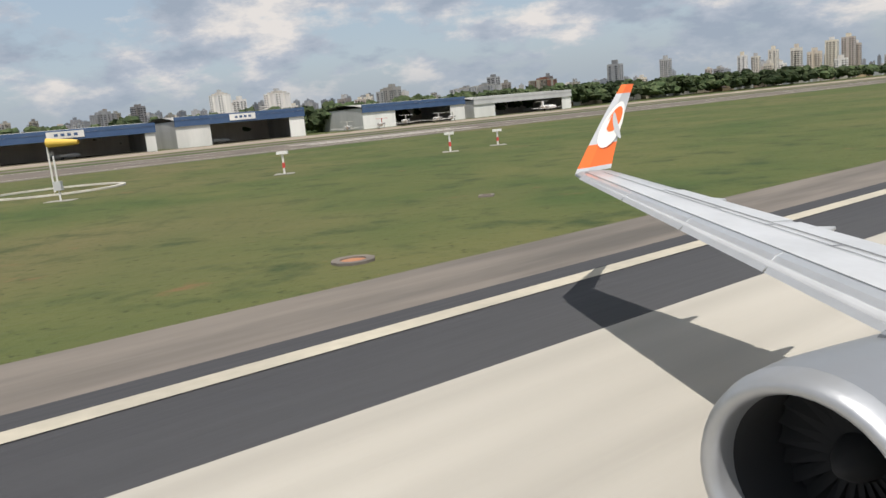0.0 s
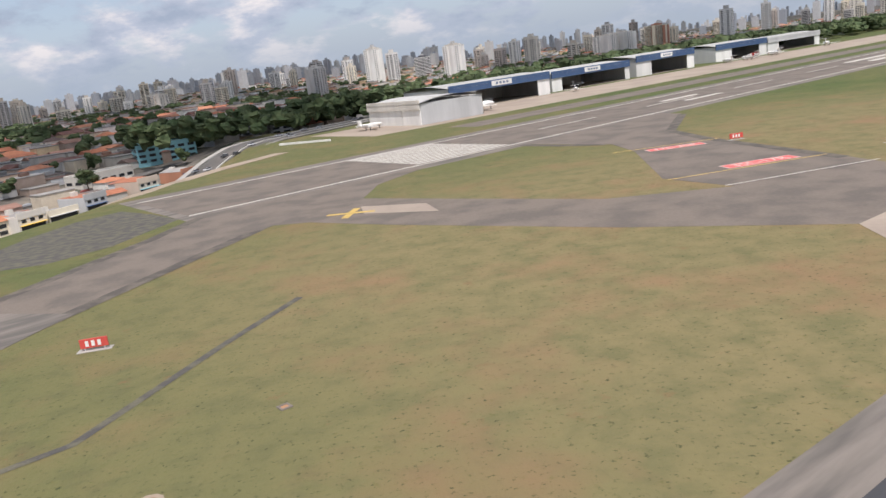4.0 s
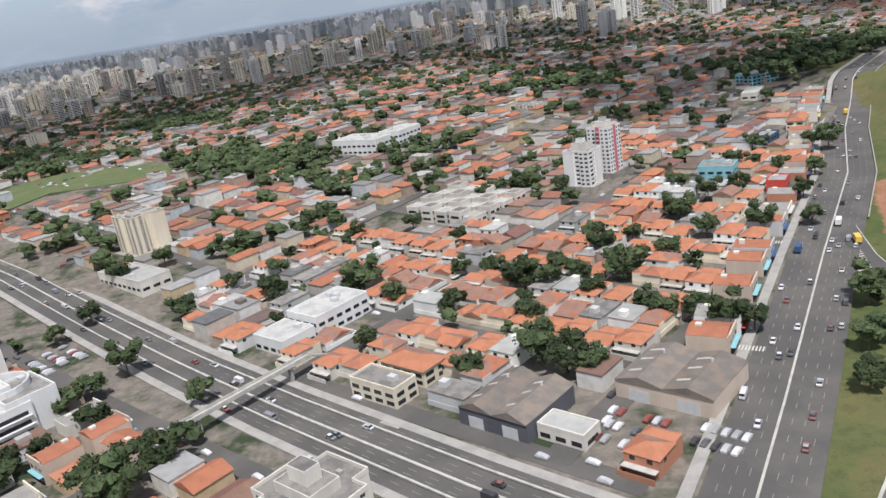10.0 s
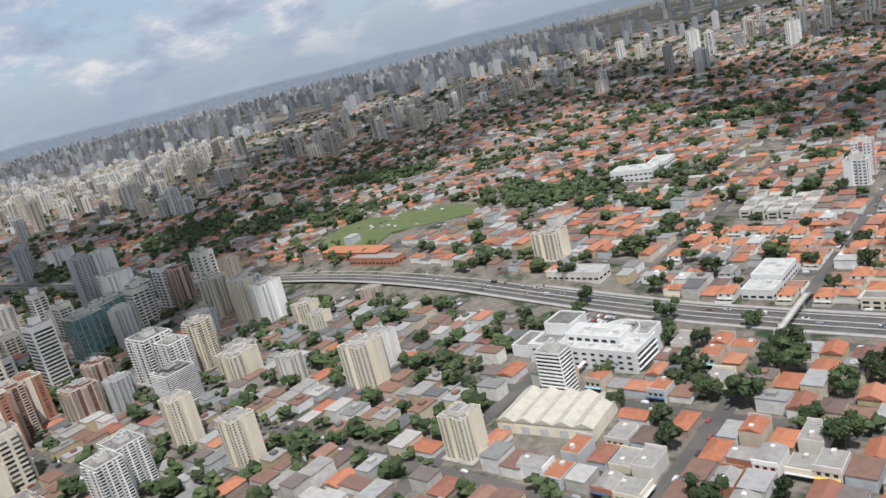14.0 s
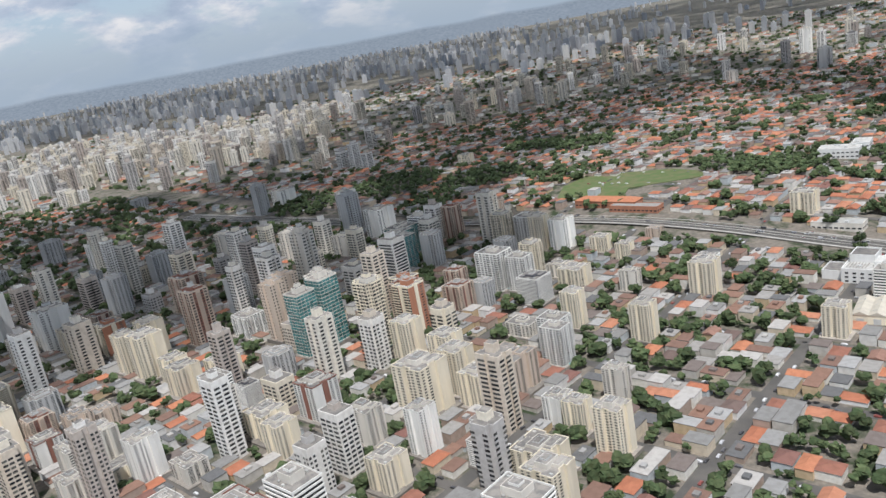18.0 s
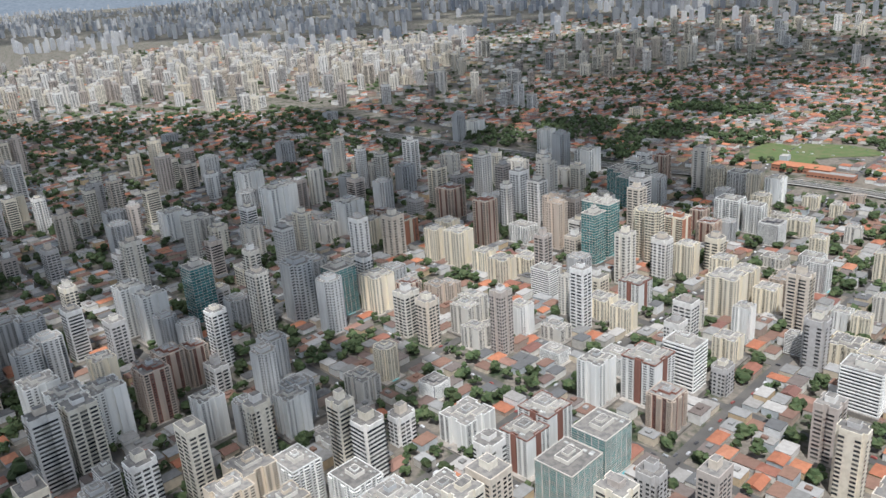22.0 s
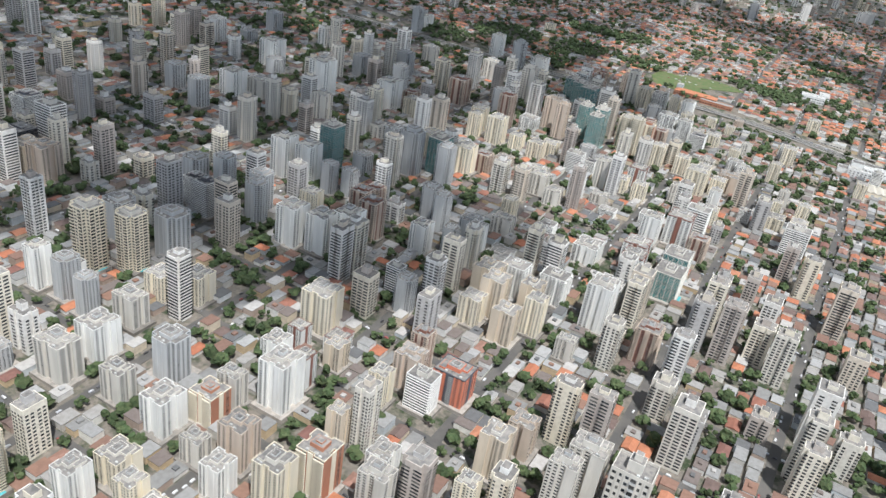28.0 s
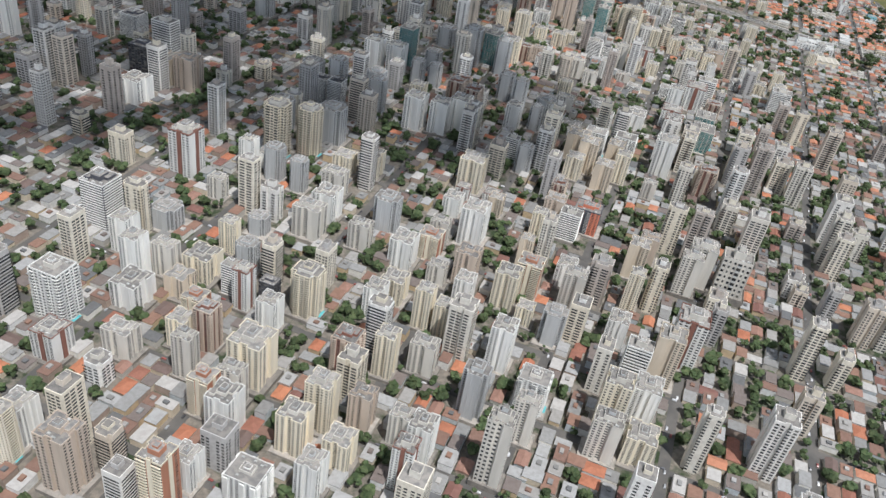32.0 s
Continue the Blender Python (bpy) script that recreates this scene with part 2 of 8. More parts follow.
M["lane_dash"] = material("worn_lane_paint", (0.26, 0.25, 0.235), 0.8, 0.2, 0.3, 3.0, second=(0.2, 0.2, 0.19), amount=0.7, bump=0)
M["crack"] = material("dark_crack", (0.045, 0.045, 0.045), 0.9, 0.2, 0.3, 3.0, bump=0)
M["dark_soil"] = material("dark_soil", (0.19, 0.1, 0.062), 0.95, 0.2, 0.3, 2.0, second=(0.3, 0.16, 0.1), amount=0.8)
M["pavement"] = material("pavement", (0.36, 0.34, 0.31), 0.9, 0.15, 0.2, 1.5, second=(0.26, 0.25, 0.23), amount=0.6)
M["kerb"] = material("pale_barrier", (0.5, 0.48, 0.43), 0.85, 0.1, 0.3, 2.0, second=(0.33, 0.32, 0.3), amount=0.6)
for key, draw in (("runway_pale", 14), ("runway", 10), ("shoulder", 7)):
    along = next(n for n in M[key].node_tree.nodes if n.type == "MAPPING")
    along.vector_type = "TEXTURE"
    along.inputs["Rotation"].default_value = (0, 0, math.atan2(-0.56321, -0.82631))
    along.inputs["Scale"].default_value = (draw * PLAN, PLAN, PLAN)
WALLS = {
    "cream": (0.79, 0.71, 0.555), "white": (0.8, 0.785, 0.74), "grey": (0.50, 0.50, 0.49), "tan": (0.56, 0.46, 0.37),
    "brown": (0.24, 0.11, 0.08), "salmon": (0.66, 0.22, 0.13), "dark": (0.10, 0.10, 0.115), "pale": (0.66, 0.62, 0.55), "beige": (0.68, 0.58, 0.45), "brick": (0.44, 0.2, 0.12)}
for k, c in WALLS.items():
    M[k] = material(k + "_render", c, 0.85, 0.06, 0.12, 1.3, streak=0.15, second=[v * 0.74 for v in c], amount=0.55, per_object=0.09, bump=0.05)
M["bright"] = material("fresh_white_render", (0.74, 0.735, 0.71), 0.8, 0.05, 0.12, 1.3, streak=0.15, second=(0.6, 0.59, 0.56), amount=0.5, bump=0.05)
M["white_roof"] = material("white_flat_roof", (0.54, 0.53, 0.5), 0.8, 0.1, 0.2, 1.5, second=(0.34, 0.33, 0.31), amount=0.6, per_object=0.1)
M["glass"] = random_material("window_glass", [(0.02, 0.023, 0.028), (0.045, 0.05, 0.055), (0.08, 0.08, 0.08), (0.03, 0.033, 0.038), (0.15, 0.145, 0.13), (0.055, 0.055, 0.055)], 0.2, 0.1)
M["teal_glass"] = material("teal_glass", (0.07, 0.2, 0.2), 0.1, 0.2, 0.4, 0.9, bump=0, per_island=0.4, shine=0.7)
M["podium"] = material("podium_paving", (0.3, 0.27, 0.235), 0.9, 0.2, 0.2, 1.5, second=(0.19, 0.175, 0.155), amount=0.8, per_object=0.35)
M["pool"] = material("pool_water", (0.12, 0.42, 0.45), 0.1, 0.1, 0.4, 2.0, bump=0.05)
M["rail"] = material("balcony_rail", (0.55, 0.55, 0.53), 0.6, 0.1, 0.4, 2.0, bump=0)
M["flat_roof"] = material("flat_roof", (0.24, 0.222, 0.2), 0.9, 0.2, 0.25, 1.5, second=(0.13, 0.125, 0.12), amount=0.8, per_object=0.25, per_island=0.2)
M["shed_roof"] = material("shed_roof", (0.14, 0.125, 0.11), 0.7, 0.15, 0.2, 1.5, second=(0.22, 0.17, 0.13), amount=0.7, per_object=0.2, per_island=0.35)
M["pale_roof"] = material("pale_bay_roof", (0.5, 0.46, 0.38), 0.8, 0.12, 0.2, 1.5, second=(0.38, 0.35, 0.3), amount=0.6, per_island=0.2)
M["metal_roof"] = material("metal_roof", (0.4, 0.4, 0.38), 0.55, 0.12, 0.2, 1.5, second=(0.33, 0.31, 0.28), amount=0.6, per_object=0.2, per_island=0.3)
M["tile_roof"] = random_material("clay_tile_roof", [(0.38, 0.145, 0.078), (0.27, 0.118, 0.08), (0.44, 0.18, 0.095), (0.2, 0.1, 0.08), (0.37, 0.145, 0.08), (0.15, 0.105, 0.09), (0.28, 0.16, 0.12), (0.43, 0.19, 0.11)], 0.85, 0.18)
M["low_roof"] = random_material("low_roofs", [(0.24, 0.14, 0.1), (0.27, 0.265, 0.255), (0.13, 0.13, 0.13), (0.42, 0.4, 0.375), (0.2, 0.12, 0.09), (0.3, 0.285, 0.265), (0.17, 0.14, 0.125), (0.22, 0.215, 0.205), (0.34, 0.335, 0.325)], 0.85, 0.2)
M["house_wall"] = random_material("house_walls", [(0.76, 0.73, 0.66), (0.64, 0.55, 0.42), (0.5, 0.47, 0.42), (0.76, 0.75, 0.73), (0.56, 0.43, 0.27), (0.4, 0.31, 0.25), (0.5, 0.53, 0.54), (0.68, 0.66, 0.62)], 0.85, 0.08)
M["far_wall"] = random_material("far_walls", [(0.74, 0.67, 0.54), (0.76, 0.73, 0.68), (0.5, 0.48, 0.46), (0.8, 0.78, 0.74), (0.66, 0.58, 0.48), (0.7, 0.66, 0.58), (0.5, 0.44, 0.39), (0.78, 0.72, 0.6)], 0.85, 0.08)
# duller, bluer greys put distance haze into the farthest towers' wall colour
M["hazed_wall"] = random_material("hazed_skyline_walls", [(0.4, 0.41, 0.42), (0.5, 0.5, 0.5), (0.3, 0.32, 0.35), (0.46, 0.46, 0.47), (0.36, 0.36, 0.37), (0.55, 0.54, 0.52)], 0.9, 0.08)
M["leaf"] = material("foliage", (0.042, 0.062, 0.027), 0.85, 0.3, 0.25, 1.2, second=(0.072, 0.088, 0.04), amount=0.8, per_object=0.35, per_island=0.35, bump=0.3, shine=0.2)
M["bark"] = material("bark", (0.14, 0.1, 0.07), 0.95, 0.2, 0.8, 6.0)
M["car_paint"] = random_material("car_paint", [(0.75, 0.75, 0.75), (0.06, 0.06, 0.065), (0.35, 0.36, 0.37), (0.7, 0.7, 0.71), (0.12, 0.12, 0.13), (0.28, 0.1, 0.09), (0.6, 0.6, 0.62), (0.25, 0.26, 0.28)], 0.3, 0.03, island=False)
M["parked"] = random_material("parked_car_paint", [(0.7, 0.7, 0.7), (0.06, 0.06, 0.065), (0.35, 0.36, 0.37), (0.65, 0.65, 0.66), (0.12, 0.12, 0.13), (0.26, 0.08, 0.07), (0.5, 0.5, 0.52)], 0.35, 0.03)
M["tyre"] = material("tyre_rubber", (0.025, 0.025, 0.025), 0.9, 0.1, 1.0, 6.0)
M["steel"] = material("painted_steel", (0.55, 0.55, 0.54), 0.5, 0.08, 0.5, 4.0, bump=0)
M["blue"] = material("blue_cladding", (0.045, 0.09, 0.19), 0.6, 0.1, 0.2, 2.0, second=(0.07, 0.12, 0.22), amount=0.5)
# near-black base colour that stands in for the shade inside the engine intake
M["intake_shade"] = material("painted_intake_shade", (0.035, 0.035, 0.037), 0.9, 0.2, 0.2, 1.0)
M["yellow"] = material("yellow_paint", (0.75, 0.5, 0.08), 0.6, 0.08, 0.5, 3.0)
M["red"] = material("red_paint", (0.6, 0.08, 0.06), 0.6, 0.08, 0.5, 3.0)
M["orange"] = material("orange_livery", (0.85, 0.16, 0.03), 0.35, 0.04, 0.5, 3.0, bump=0)
M["lip"] = material("dull_intake_metal", (0.46, 0.47, 0.485), 0.38, 0.06, 0.6, 5.0, metal=0.6, bump=0.02)
M["wing_grey"] = material("wing_paint", (0.53, 0.54, 0.55), 0.38, 0.06, 0.6, 5.0, second=(0.42, 0.43, 0.44), amount=0.5, bump=0.03)
M["seam"] = material("dark_sealant_seam", (0.16, 0.165, 0.17), 0.7, 0.1, 0.6, 5.0, bump=0)
M["slat"] = material("bare_slat_metal", (0.72, 0.73, 0.74), 0.3, 0.05, 0.6, 5.0, metal=0.7, bump=0.02)
M["nacelle"] = material("nacelle_paint", (0.27, 0.28, 0.295), 0.32, 0.05, 0.5, 4.0, metal=0.3, bump=0.02)
M["white"].name = "white_render"
M["field_green"] = material("sports_field_grass", (0.09, 0.13, 0.04), 0.95, 0.15, 0.08, 1.0, second=(0.15, 0.14, 0.07), amount=0.7)
M["cyan"] = material("cyan_render", (0.25, 0.5, 0.55), 0.8, 0.06, 0.3, 2.0)
M["pink"] = material("pink_render", (0.55, 0.16, 0.18), 0.8, 0.06, 0.3, 2.0)
M["cloud"] = material("cloud", (0.86, 0.86, 0.87), 1.0, 0.05, 0.004, 0.02, bump=0, shine=0)


# thin cloud lets part of the light through
nt = M["cloud"].node_tree
thin = nt.nodes.new("ShaderNodeMixShader")
clear = nt.nodes.new("ShaderNodeBsdfTransparent")
thin.inputs[0].default_value = 0.63
nt.links.new(nt.nodes["Principled BSDF"].outputs[0], thin.inputs[1])
nt.links.new(clear.outputs[0], thin.inputs[2])
nt.links.new(thin.outputs[0], nt.nodes["Material Output"].inputs[0])


def ground_material():
    """Grass, bare red soil and built-up ground, shared out by two fields of the sheet, with ragged edges."""
    mat = bpy.data.materials.new("ground_cover")
    mat.use_nodes = True
    nt = mat.node_tree
    b = nt.nodes["Principled BSDF"]
    b.inputs["Roughness"].default_value = 0.95
    b.inputs["Specular IOR Level"].default_value = 0.2
    pos = nt.nodes.new("ShaderNodeNewGeometry")

    def noise_at(scale, detail=4):
        mp = nt.nodes.new("ShaderNodeMapping")
        mp.inputs["Scale"].default_value = (1 / PLAN,) * 3
        nz = nt.nodes.new("ShaderNodeTexNoise")
        nz.inputs["Scale"].default_value, nz.inputs["Detail"].default_value, nz.inputs["Roughness"].default_value = scale, detail, 0.65
        nt.links.new(pos.outputs["Position"], mp.inputs[0])
        nt.links.new(mp.outputs[0], nz.inputs["Vector"])
        return nz.outputs["Fac"]

    def blend(fac, c0, c1, lo=0.4, hi=0.6):
        r = nt.nodes.new("ShaderNodeMapRange")
        r.inputs["From Min"].default_value, r.inputs["From Max"].default_value = lo, hi
        nt.links.new(fac, r.inputs["Value"])
        mx = nt.nodes.new("ShaderNodeMixRGB")
        nt.links.new(r.outputs[0], mx.inputs[0])
        for i, c in ((1, c0), (2, c1)):
            if isinstance(c, tuple):
                mx.inputs[i].default_value = (*c, 1)
            else:
                nt.links.new(c, mx.inputs[i])
        return mx.outputs[0]

    fine, mid, broad, wide = noise_at(0.9, 5), noise_at(0.22), noise_at(0.045), noise_at(0.013, 3)
    grass = blend(broad, (0.066, 0.096, 0.03), (0.12, 0.124, 0.046), 0.35, 0.65)
    grass = blend(wide, grass, (0.15, 0.128, 0.06), 0.54, 0.74)
    grass = blend(mid, grass, (0.045, 0.066, 0.026), 0.52, 0.72)
    grass = blend(fine, grass, (0.26, 0.13, 0.065), 0.66, 0.82)
    soil = blend(mid, (0.34, 0.165, 0.095), (0.25, 0.135, 0.085), 0.4, 0.65)
    soil = blend(fine, soil, (0.42, 0.25, 0.16), 0.5, 0.8)
    soil = blend(broad, soil, (0.24, 0.125, 0.07), 0.46, 0.64)
    town = blend(mid, (0.15, 0.135, 0.115), (0.25, 0.215, 0.175), 0.4, 0.7)
    town = blend(broad, town, (0.04, 0.055, 0.028), 0.48, 0.62)

    def field(name):
        at = nt.nodes.new("ShaderNodeAttribute")
        at.attribute_name = name
        add = nt.nodes.new("ShaderNodeMath")
        add.operation = "MULTIPLY_ADD"
        add.inputs[1].default_value = 0.5
        nt.links.new(mid, add.inputs[0])
        nt.links.new(at.outputs["Fac"], add.inputs[2])
        return add.outputs[0]

    dry = blend(mid, (0.2, 0.165, 0.08), (0.14, 0.13, 0.06), 0.4, 0.65)
    dry = blend(broad, dry, (0.23, 0.145, 0.08), 0.5, 0.72)
    dry = blend(fine, dry, (0.1, 0.1, 0.03), 0.6, 0.8)
    grass = blend(field("dry"), grass, dry, 0.35, 1.1)
    grass = blend(noise_at(1.7, 6), grass, (0.035, 0.046, 0.018), 0.58, 0.7)
    grass = blend(noise_at(0.16, 6), grass, (0.19, 0.105, 0.056), 0.64, 0.76)
    cover = blend(field("soil"), grass, soil, 0.7, 0.82)
    cover = blend(field("town"), cover, town, 0.7, 0.8)
    nt.links.new(cover, b.inputs["Base Color"])
    bump = nt.nodes.new("ShaderNodeBump")
    bump.inputs["Strength"].default_value, bump.inputs["Distance"].default_value = 0.6, 0.15
    nt.links.new(fine, bump.inputs["Height"])
    nt.links.new(bump.outputs[0], b.inputs["Normal"])
    return mat


M["ground"] = ground_material()


# ---- building blocks ----
class Shape:
    """Vertices and faces of one mesh."""

    def __init__(self):
        self.v, self.f = [], []

    def poly(self, pts):
        k = len(self.v)
        self.v.extend(pts)
        self.f.append(tuple(range(k, k + len(pts))))
        return self

    def prism(self, pts, z0, z1, top=True, bottom=False):
        k, n = len(self.v), len(pts)
        self.v.extend((x, y, z0) for x, y in pts)
        self.v.extend((x, y, z1) for x, y in pts)
        self.f.extend((k + i, k + (i + 1) % n, k + n + (i + 1) % n, k + n + i) for i in range(n))
        if top:
            self.f.append(tuple(range(k + n, k + 2 * n)))
        if bottom:
            self.f.append(tuple(range(k + n - 1, k - 1, -1)))
        return self

    def box(self, x0, y0, z0, x1, y1, z1):
        return self.prism([(x0, y0), (x1, y0), (x1, y1), (x0, y1)], z0, z1, True, True)

    def slab(self, p, q, out, z0, z1, inward=0.0):
        """A box along the wall line p to q, standing out from it."""
        dx, dy = q[0] - p[0], q[1] - p[1]
        n = math.hypot(dx, dy) or 1
        nx, ny = dy / n, -dx / n
        a = (p[0] - nx * inward, p[1] - ny * inward)
        b = (q[0] - nx * inward, q[1] - ny * inward)
        c, d = (q[0] + nx * out, q[1] + ny * out), (p[0] + nx * out, p[1] + ny * out)
        return self.prism([d, c, b, a], z0, z1, True, True)

    def rod(self, a, b, r, n=6, r2=None):
        a, b = Vector(a), Vector(b)
        z = (b - a).normalized()
        x = z.orthogonal().normalized()
        y = z.cross(x)
        k = len(self.v)
        for p, q in ((a, r), (b, r if r2 is None else r2)):
            for i in range(n):
                t = 2 * math.pi * i / n
                self.v.append(tuple(p + q * (math.cos(t) * x + math.sin(t) * y)))
        self.f.extend((k + i, k + (i + 1) % n, k + n + (i + 1) % n, k + n + i) for i in range(n))
        self.f.append(tuple(range(k + n - 1, k - 1, -1)))
        self.f.append(tuple(range(k + n, k + 2 * n)))
        return self

    def rings(self, loops, close=True, caps=(False, False)):
        k, n = len(self.v), len(loops[0])
        for lp in loops:
            self.v.extend(tuple(p) for p in lp)
        for j in range(len(loops) - 1):
            for i in range(n if close else n - 1):
                self.f.append((k + j * n + i, k + j * n + (i + 1) % n, k + (j + 1) * n + (i + 1) % n, k + (j + 1) * n + i))
        if caps[0]:
            self.f.append(tuple(range(k + n - 1, k - 1, -1)))
        if caps[1]:
            self.f.append(tuple(range(k + (len(loops) - 1) * n, k + len(loops) * n)))
        return self

    def mesh(self, name, mat, smooth=False):
        me = bpy.data.meshes.new(name)
        me.from_pydata(self.v, [], self.f)
        for mt in (mat if isinstance(mat, (list, tuple)) else [mat]):
            me.materials.append(mt)
        if smooth:
            me.polygons.foreach_set("use_smooth", [True] * len(me.polygons))
        me.update()
        return me


def part(name, shape, mat, parent, label="", smooth=False):
    ob = new(name, shape.mesh(name, mat, smooth))
    ob.parent = parent
    if label:
        tagged(ob, label)
    return ob


def solid(name, shape, mat, label, category, group="", kind="", smooth=False):
    return tagged(new(name, shape.mesh(name, mat, smooth)), label, category, group, kind)


def thing(name, label, category, group=""):
    return tagged(new(name), label, category, group)


# ---- plan: s along the take-off run, w to its right; a and b along the city's streets ----
UX, UY, NX, NY = -0.82631, -0.56321, -0.56321, 0.82631
GA = radians(-39)
E1, E2 = (math.cos(GA), math.sin(GA)), (-math.sin(GA), math.cos(GA))


def S(s, w):
    return (UX * s + NX * w, UY * s + NY * w)


def to_s(x, y):
    return x * UX + y * UY, x * NX + y * NY


def G(a, b):
    return (E1[0] * a + E2[0] * b, E1[1] * a + E2[1] * b)


def to_g(x, y):
    return x * E1[0] + y * E1[1], x * E2[0] + y * E2[1]


FIELD = [(-3500, -700), (160, -700), (150, 40), (142, 70), (128, 86), (104, 98), (77, 110), (50, 124), (23, 143), (-29, 186), (-60, 213), (-97, 241), (-150, 285), (-190, 330), (-205, 425), (-3500, 480)]
SOIL = [(130, 156), (116, 174), (98, 186), (69, 207), (45, 220), (29, 215), (22, 217), (47, 194), (75, 163), (109, 124), (139, 87), (150, 72), (156, 92), (144, 114), (140, 125), (121, 150)]


def smooth(a, b, v):
    t = min(1, max(0, (v - a) / (b - a)))
    return t * t * (3 - 2 * t)


def edge_distance(s, w, ring):
    """Metres outside a ring in s and w, negative inside."""
    best, inside = 1e9, False
    for (s0, w0), (s1, w1) in zip(ring, ring[1:] + ring[:1]):
        ds, dw = s1 - s0, w1 - w0
        t = min(1, max(0, ((s - s0) * ds + (w - w0) * dw) / (ds * ds + dw * dw)))
        best = min(best, math.hypot(s - s0 - t * ds, w - w0 - t * dw))
        if (w0 > w) != (w1 > w) and s < (s1 - s0) * (w - w0) / (w1 - w0) + s0:
            inside = not inside
    return -best if inside else best


def outside(x, y):
    """Metres outside the airfield's edge, negative inside."""
    return edge_distance(*to_s(x, y), FIELD)


def ground(x, y):
    s, w = to_s(x, y)
    city = -17 * smooth(-900, -150, s) - 19 * smooth(240, 800, -y) * smooth(400, 900, s) + 25 * smooth(1200, 2600, w) * (1 - smooth(-200, 900, s))
    # the plain climbs away from the valley of the cross avenue
    west = smooth(380, 640, s)
    city += (26 * (smooth(285, 680, w) - 0.75 * smooth(1000, 1800, w)) * (1 - west) + (4 * smooth(350, 560, w) + 34 * smooth(800, 1600, w)) * west) * smooth(-600, -250, s)
    d = outside(x, y)
    return city * smooth(0, 50, d) if d < 50 else city


def polyline_distance(x, y, pts):
    best = 1e9
    for (x0, y0), (x1, y1) in zip(pts, pts[1:]):
        dx, dy = x1 - x0, y1 - y0
        t = min(1, max(0, ((x - x0) * dx + (y - y0) * dy) / (dx * dx + dy * dy)))
        best = min(best, math.hypot(x - x0 - t * dx, y - y0 - t * dy))
    return best


AVENUE = [(240, 760), (60, 560), (-60, 400), (-118, 285), (-165, 178), (-228, 62), (-286, -48), (-352, -170), (-460, -330), (-700, -560)]
CROSS_ROAD = [G(400, -299), G(-40, -297), G(-250, -295), G(-336, -292), G(-460, -285), G(-600, -279), G(-850, -278), G(-1100, -300), G(-1500, -380)]

# ---- the ground, one sheet out to the horizon ----
def build_ground():
    xs = [-16000, -9000, -6000, -4500, -3500, -3000, -2600, -2300] + list(range(-2100, -450, 30)) + list(range(-450, -260, 9)) + list(range(-260, -60, 3)) + list(range(-60, 120, 9)) + list(range(120, 420, 12)) + list(range(420, 700, 30)) + [800, 1000, 1300, 1700, 2300, 3000, 4500, 7000, 14000]
    ys = [-14000, -6000, -3500, -2500, -1900, -1600, -1400] + list(range(-1250, -160, 30)) + list(range(-160, -40, 9)) + list(range(-40, 260, 3)) + list(range(260, 420, 9)) + list(range(420, 900, 30)) + [950, 1050, 1200, 1400, 1700, 2000, 2400, 2900, 3500, 4500, 6000, 9000, 15000]
    sh = Shape()
    soil, town, dry = [], [], []
    for y in ys:
        for x in xs:
            z = ground(x, y)
            d = outside(x, y)
            s, w = to_s(x, y)
            if -40 < d < 90:
                z += (0.7 * noise.noise((x * 0.05, y * 0.05, 0)) + 0.5 * noise.noise((x * 0.15, y * 0.15, 5))) * smooth(1, 14, d) * (1 - smooth(38, 50, d))
            sh.v.append((x, y, z))
            soil.append(0.5 - edge_distance(s, w, SOIL) / 16)
            verge = d > 0 and (s > 330 or polyline_distance(x, y, AVENUE) > 8 and beyond(x, y))
            town.append(1.0 if verge else 0.0)
            dry.append(smooth(-370, -250, s) * (1 - 0.75 * smooth(-120, 0, s)) * (1 - 0.6 * smooth(90, 175, w)))
    n = len(xs)
    for j in range(len(ys) - 1):
        for i in range(n - 1):
            sh.f.append((j * n + i, j * n + i + 1, (j + 1) * n + i + 1, (j + 1) * n + i))
    me = sh.mesh("ground", M["ground"], True)
    for name, values in (("soil", soil), ("town", town), ("dry", dry)):
        me.attributes.new(name, "FLOAT", "POINT").data.foreach_set("value", [min(1, max(0, v)) for v in values])
    return tagged(new("ground", me), "grassy airfield plateau falling to a built-up city plain", "ground", kind="structure")


def beyond(x, y):
    """Whether a place lies on the city's side of the avenue."""
    best, side = 1e9, 1
    for (x0, y0), (x1, y1) in zip(AVENUE, AVENUE[1:]):
        dx, dy = x1 - x0, y1 - y0
        t = min(1, max(0, ((x - x0) * dx + (y - y0) * dy) / (dx * dx + dy * dy)))
        q = math.hypot(x - x0 - t * dx, y - y0 - t * dy)
        if q < best:
            best, side = q, dx * (y - y0) - dy * (x - x0)
    return side < 0


build_ground()


def flat_area(name, pts, z, mat, label, category="pavement", kind="structure"):
    """A thin sheet on the level airfield, corners in s and w."""
    return solid(name, Shape().prism([S(*p) for p in pts][::-1], z - 0.05, z), mat, label, category, kind=kind)


def stripe_shape(sh, pts, width, z):
    """A painted band along a line in s and w."""
    k = len(sh.v)
    n = len(pts)
    for i, (s, w) in enumerate(pts):
        a, b = pts[max(0, i - 1)], pts[min(n - 1, i + 1)]
        ds, dw = b[0] - a[0], b[1] - a[1]
        ln = math.hypot(ds, dw)
        os, ow = -dw / ln * width / 2, ds / ln * width / 2
        sh.v.append((*S(s + os, w + ow), z))
        sh.v.append((*S(s - os, w - ow), z))
    for i in range(n - 1):
        sh.f.append((k + 2 * i, k + 2 * i + 1, k + 2 * i + 3, k + 2 * i + 2))
    return sh


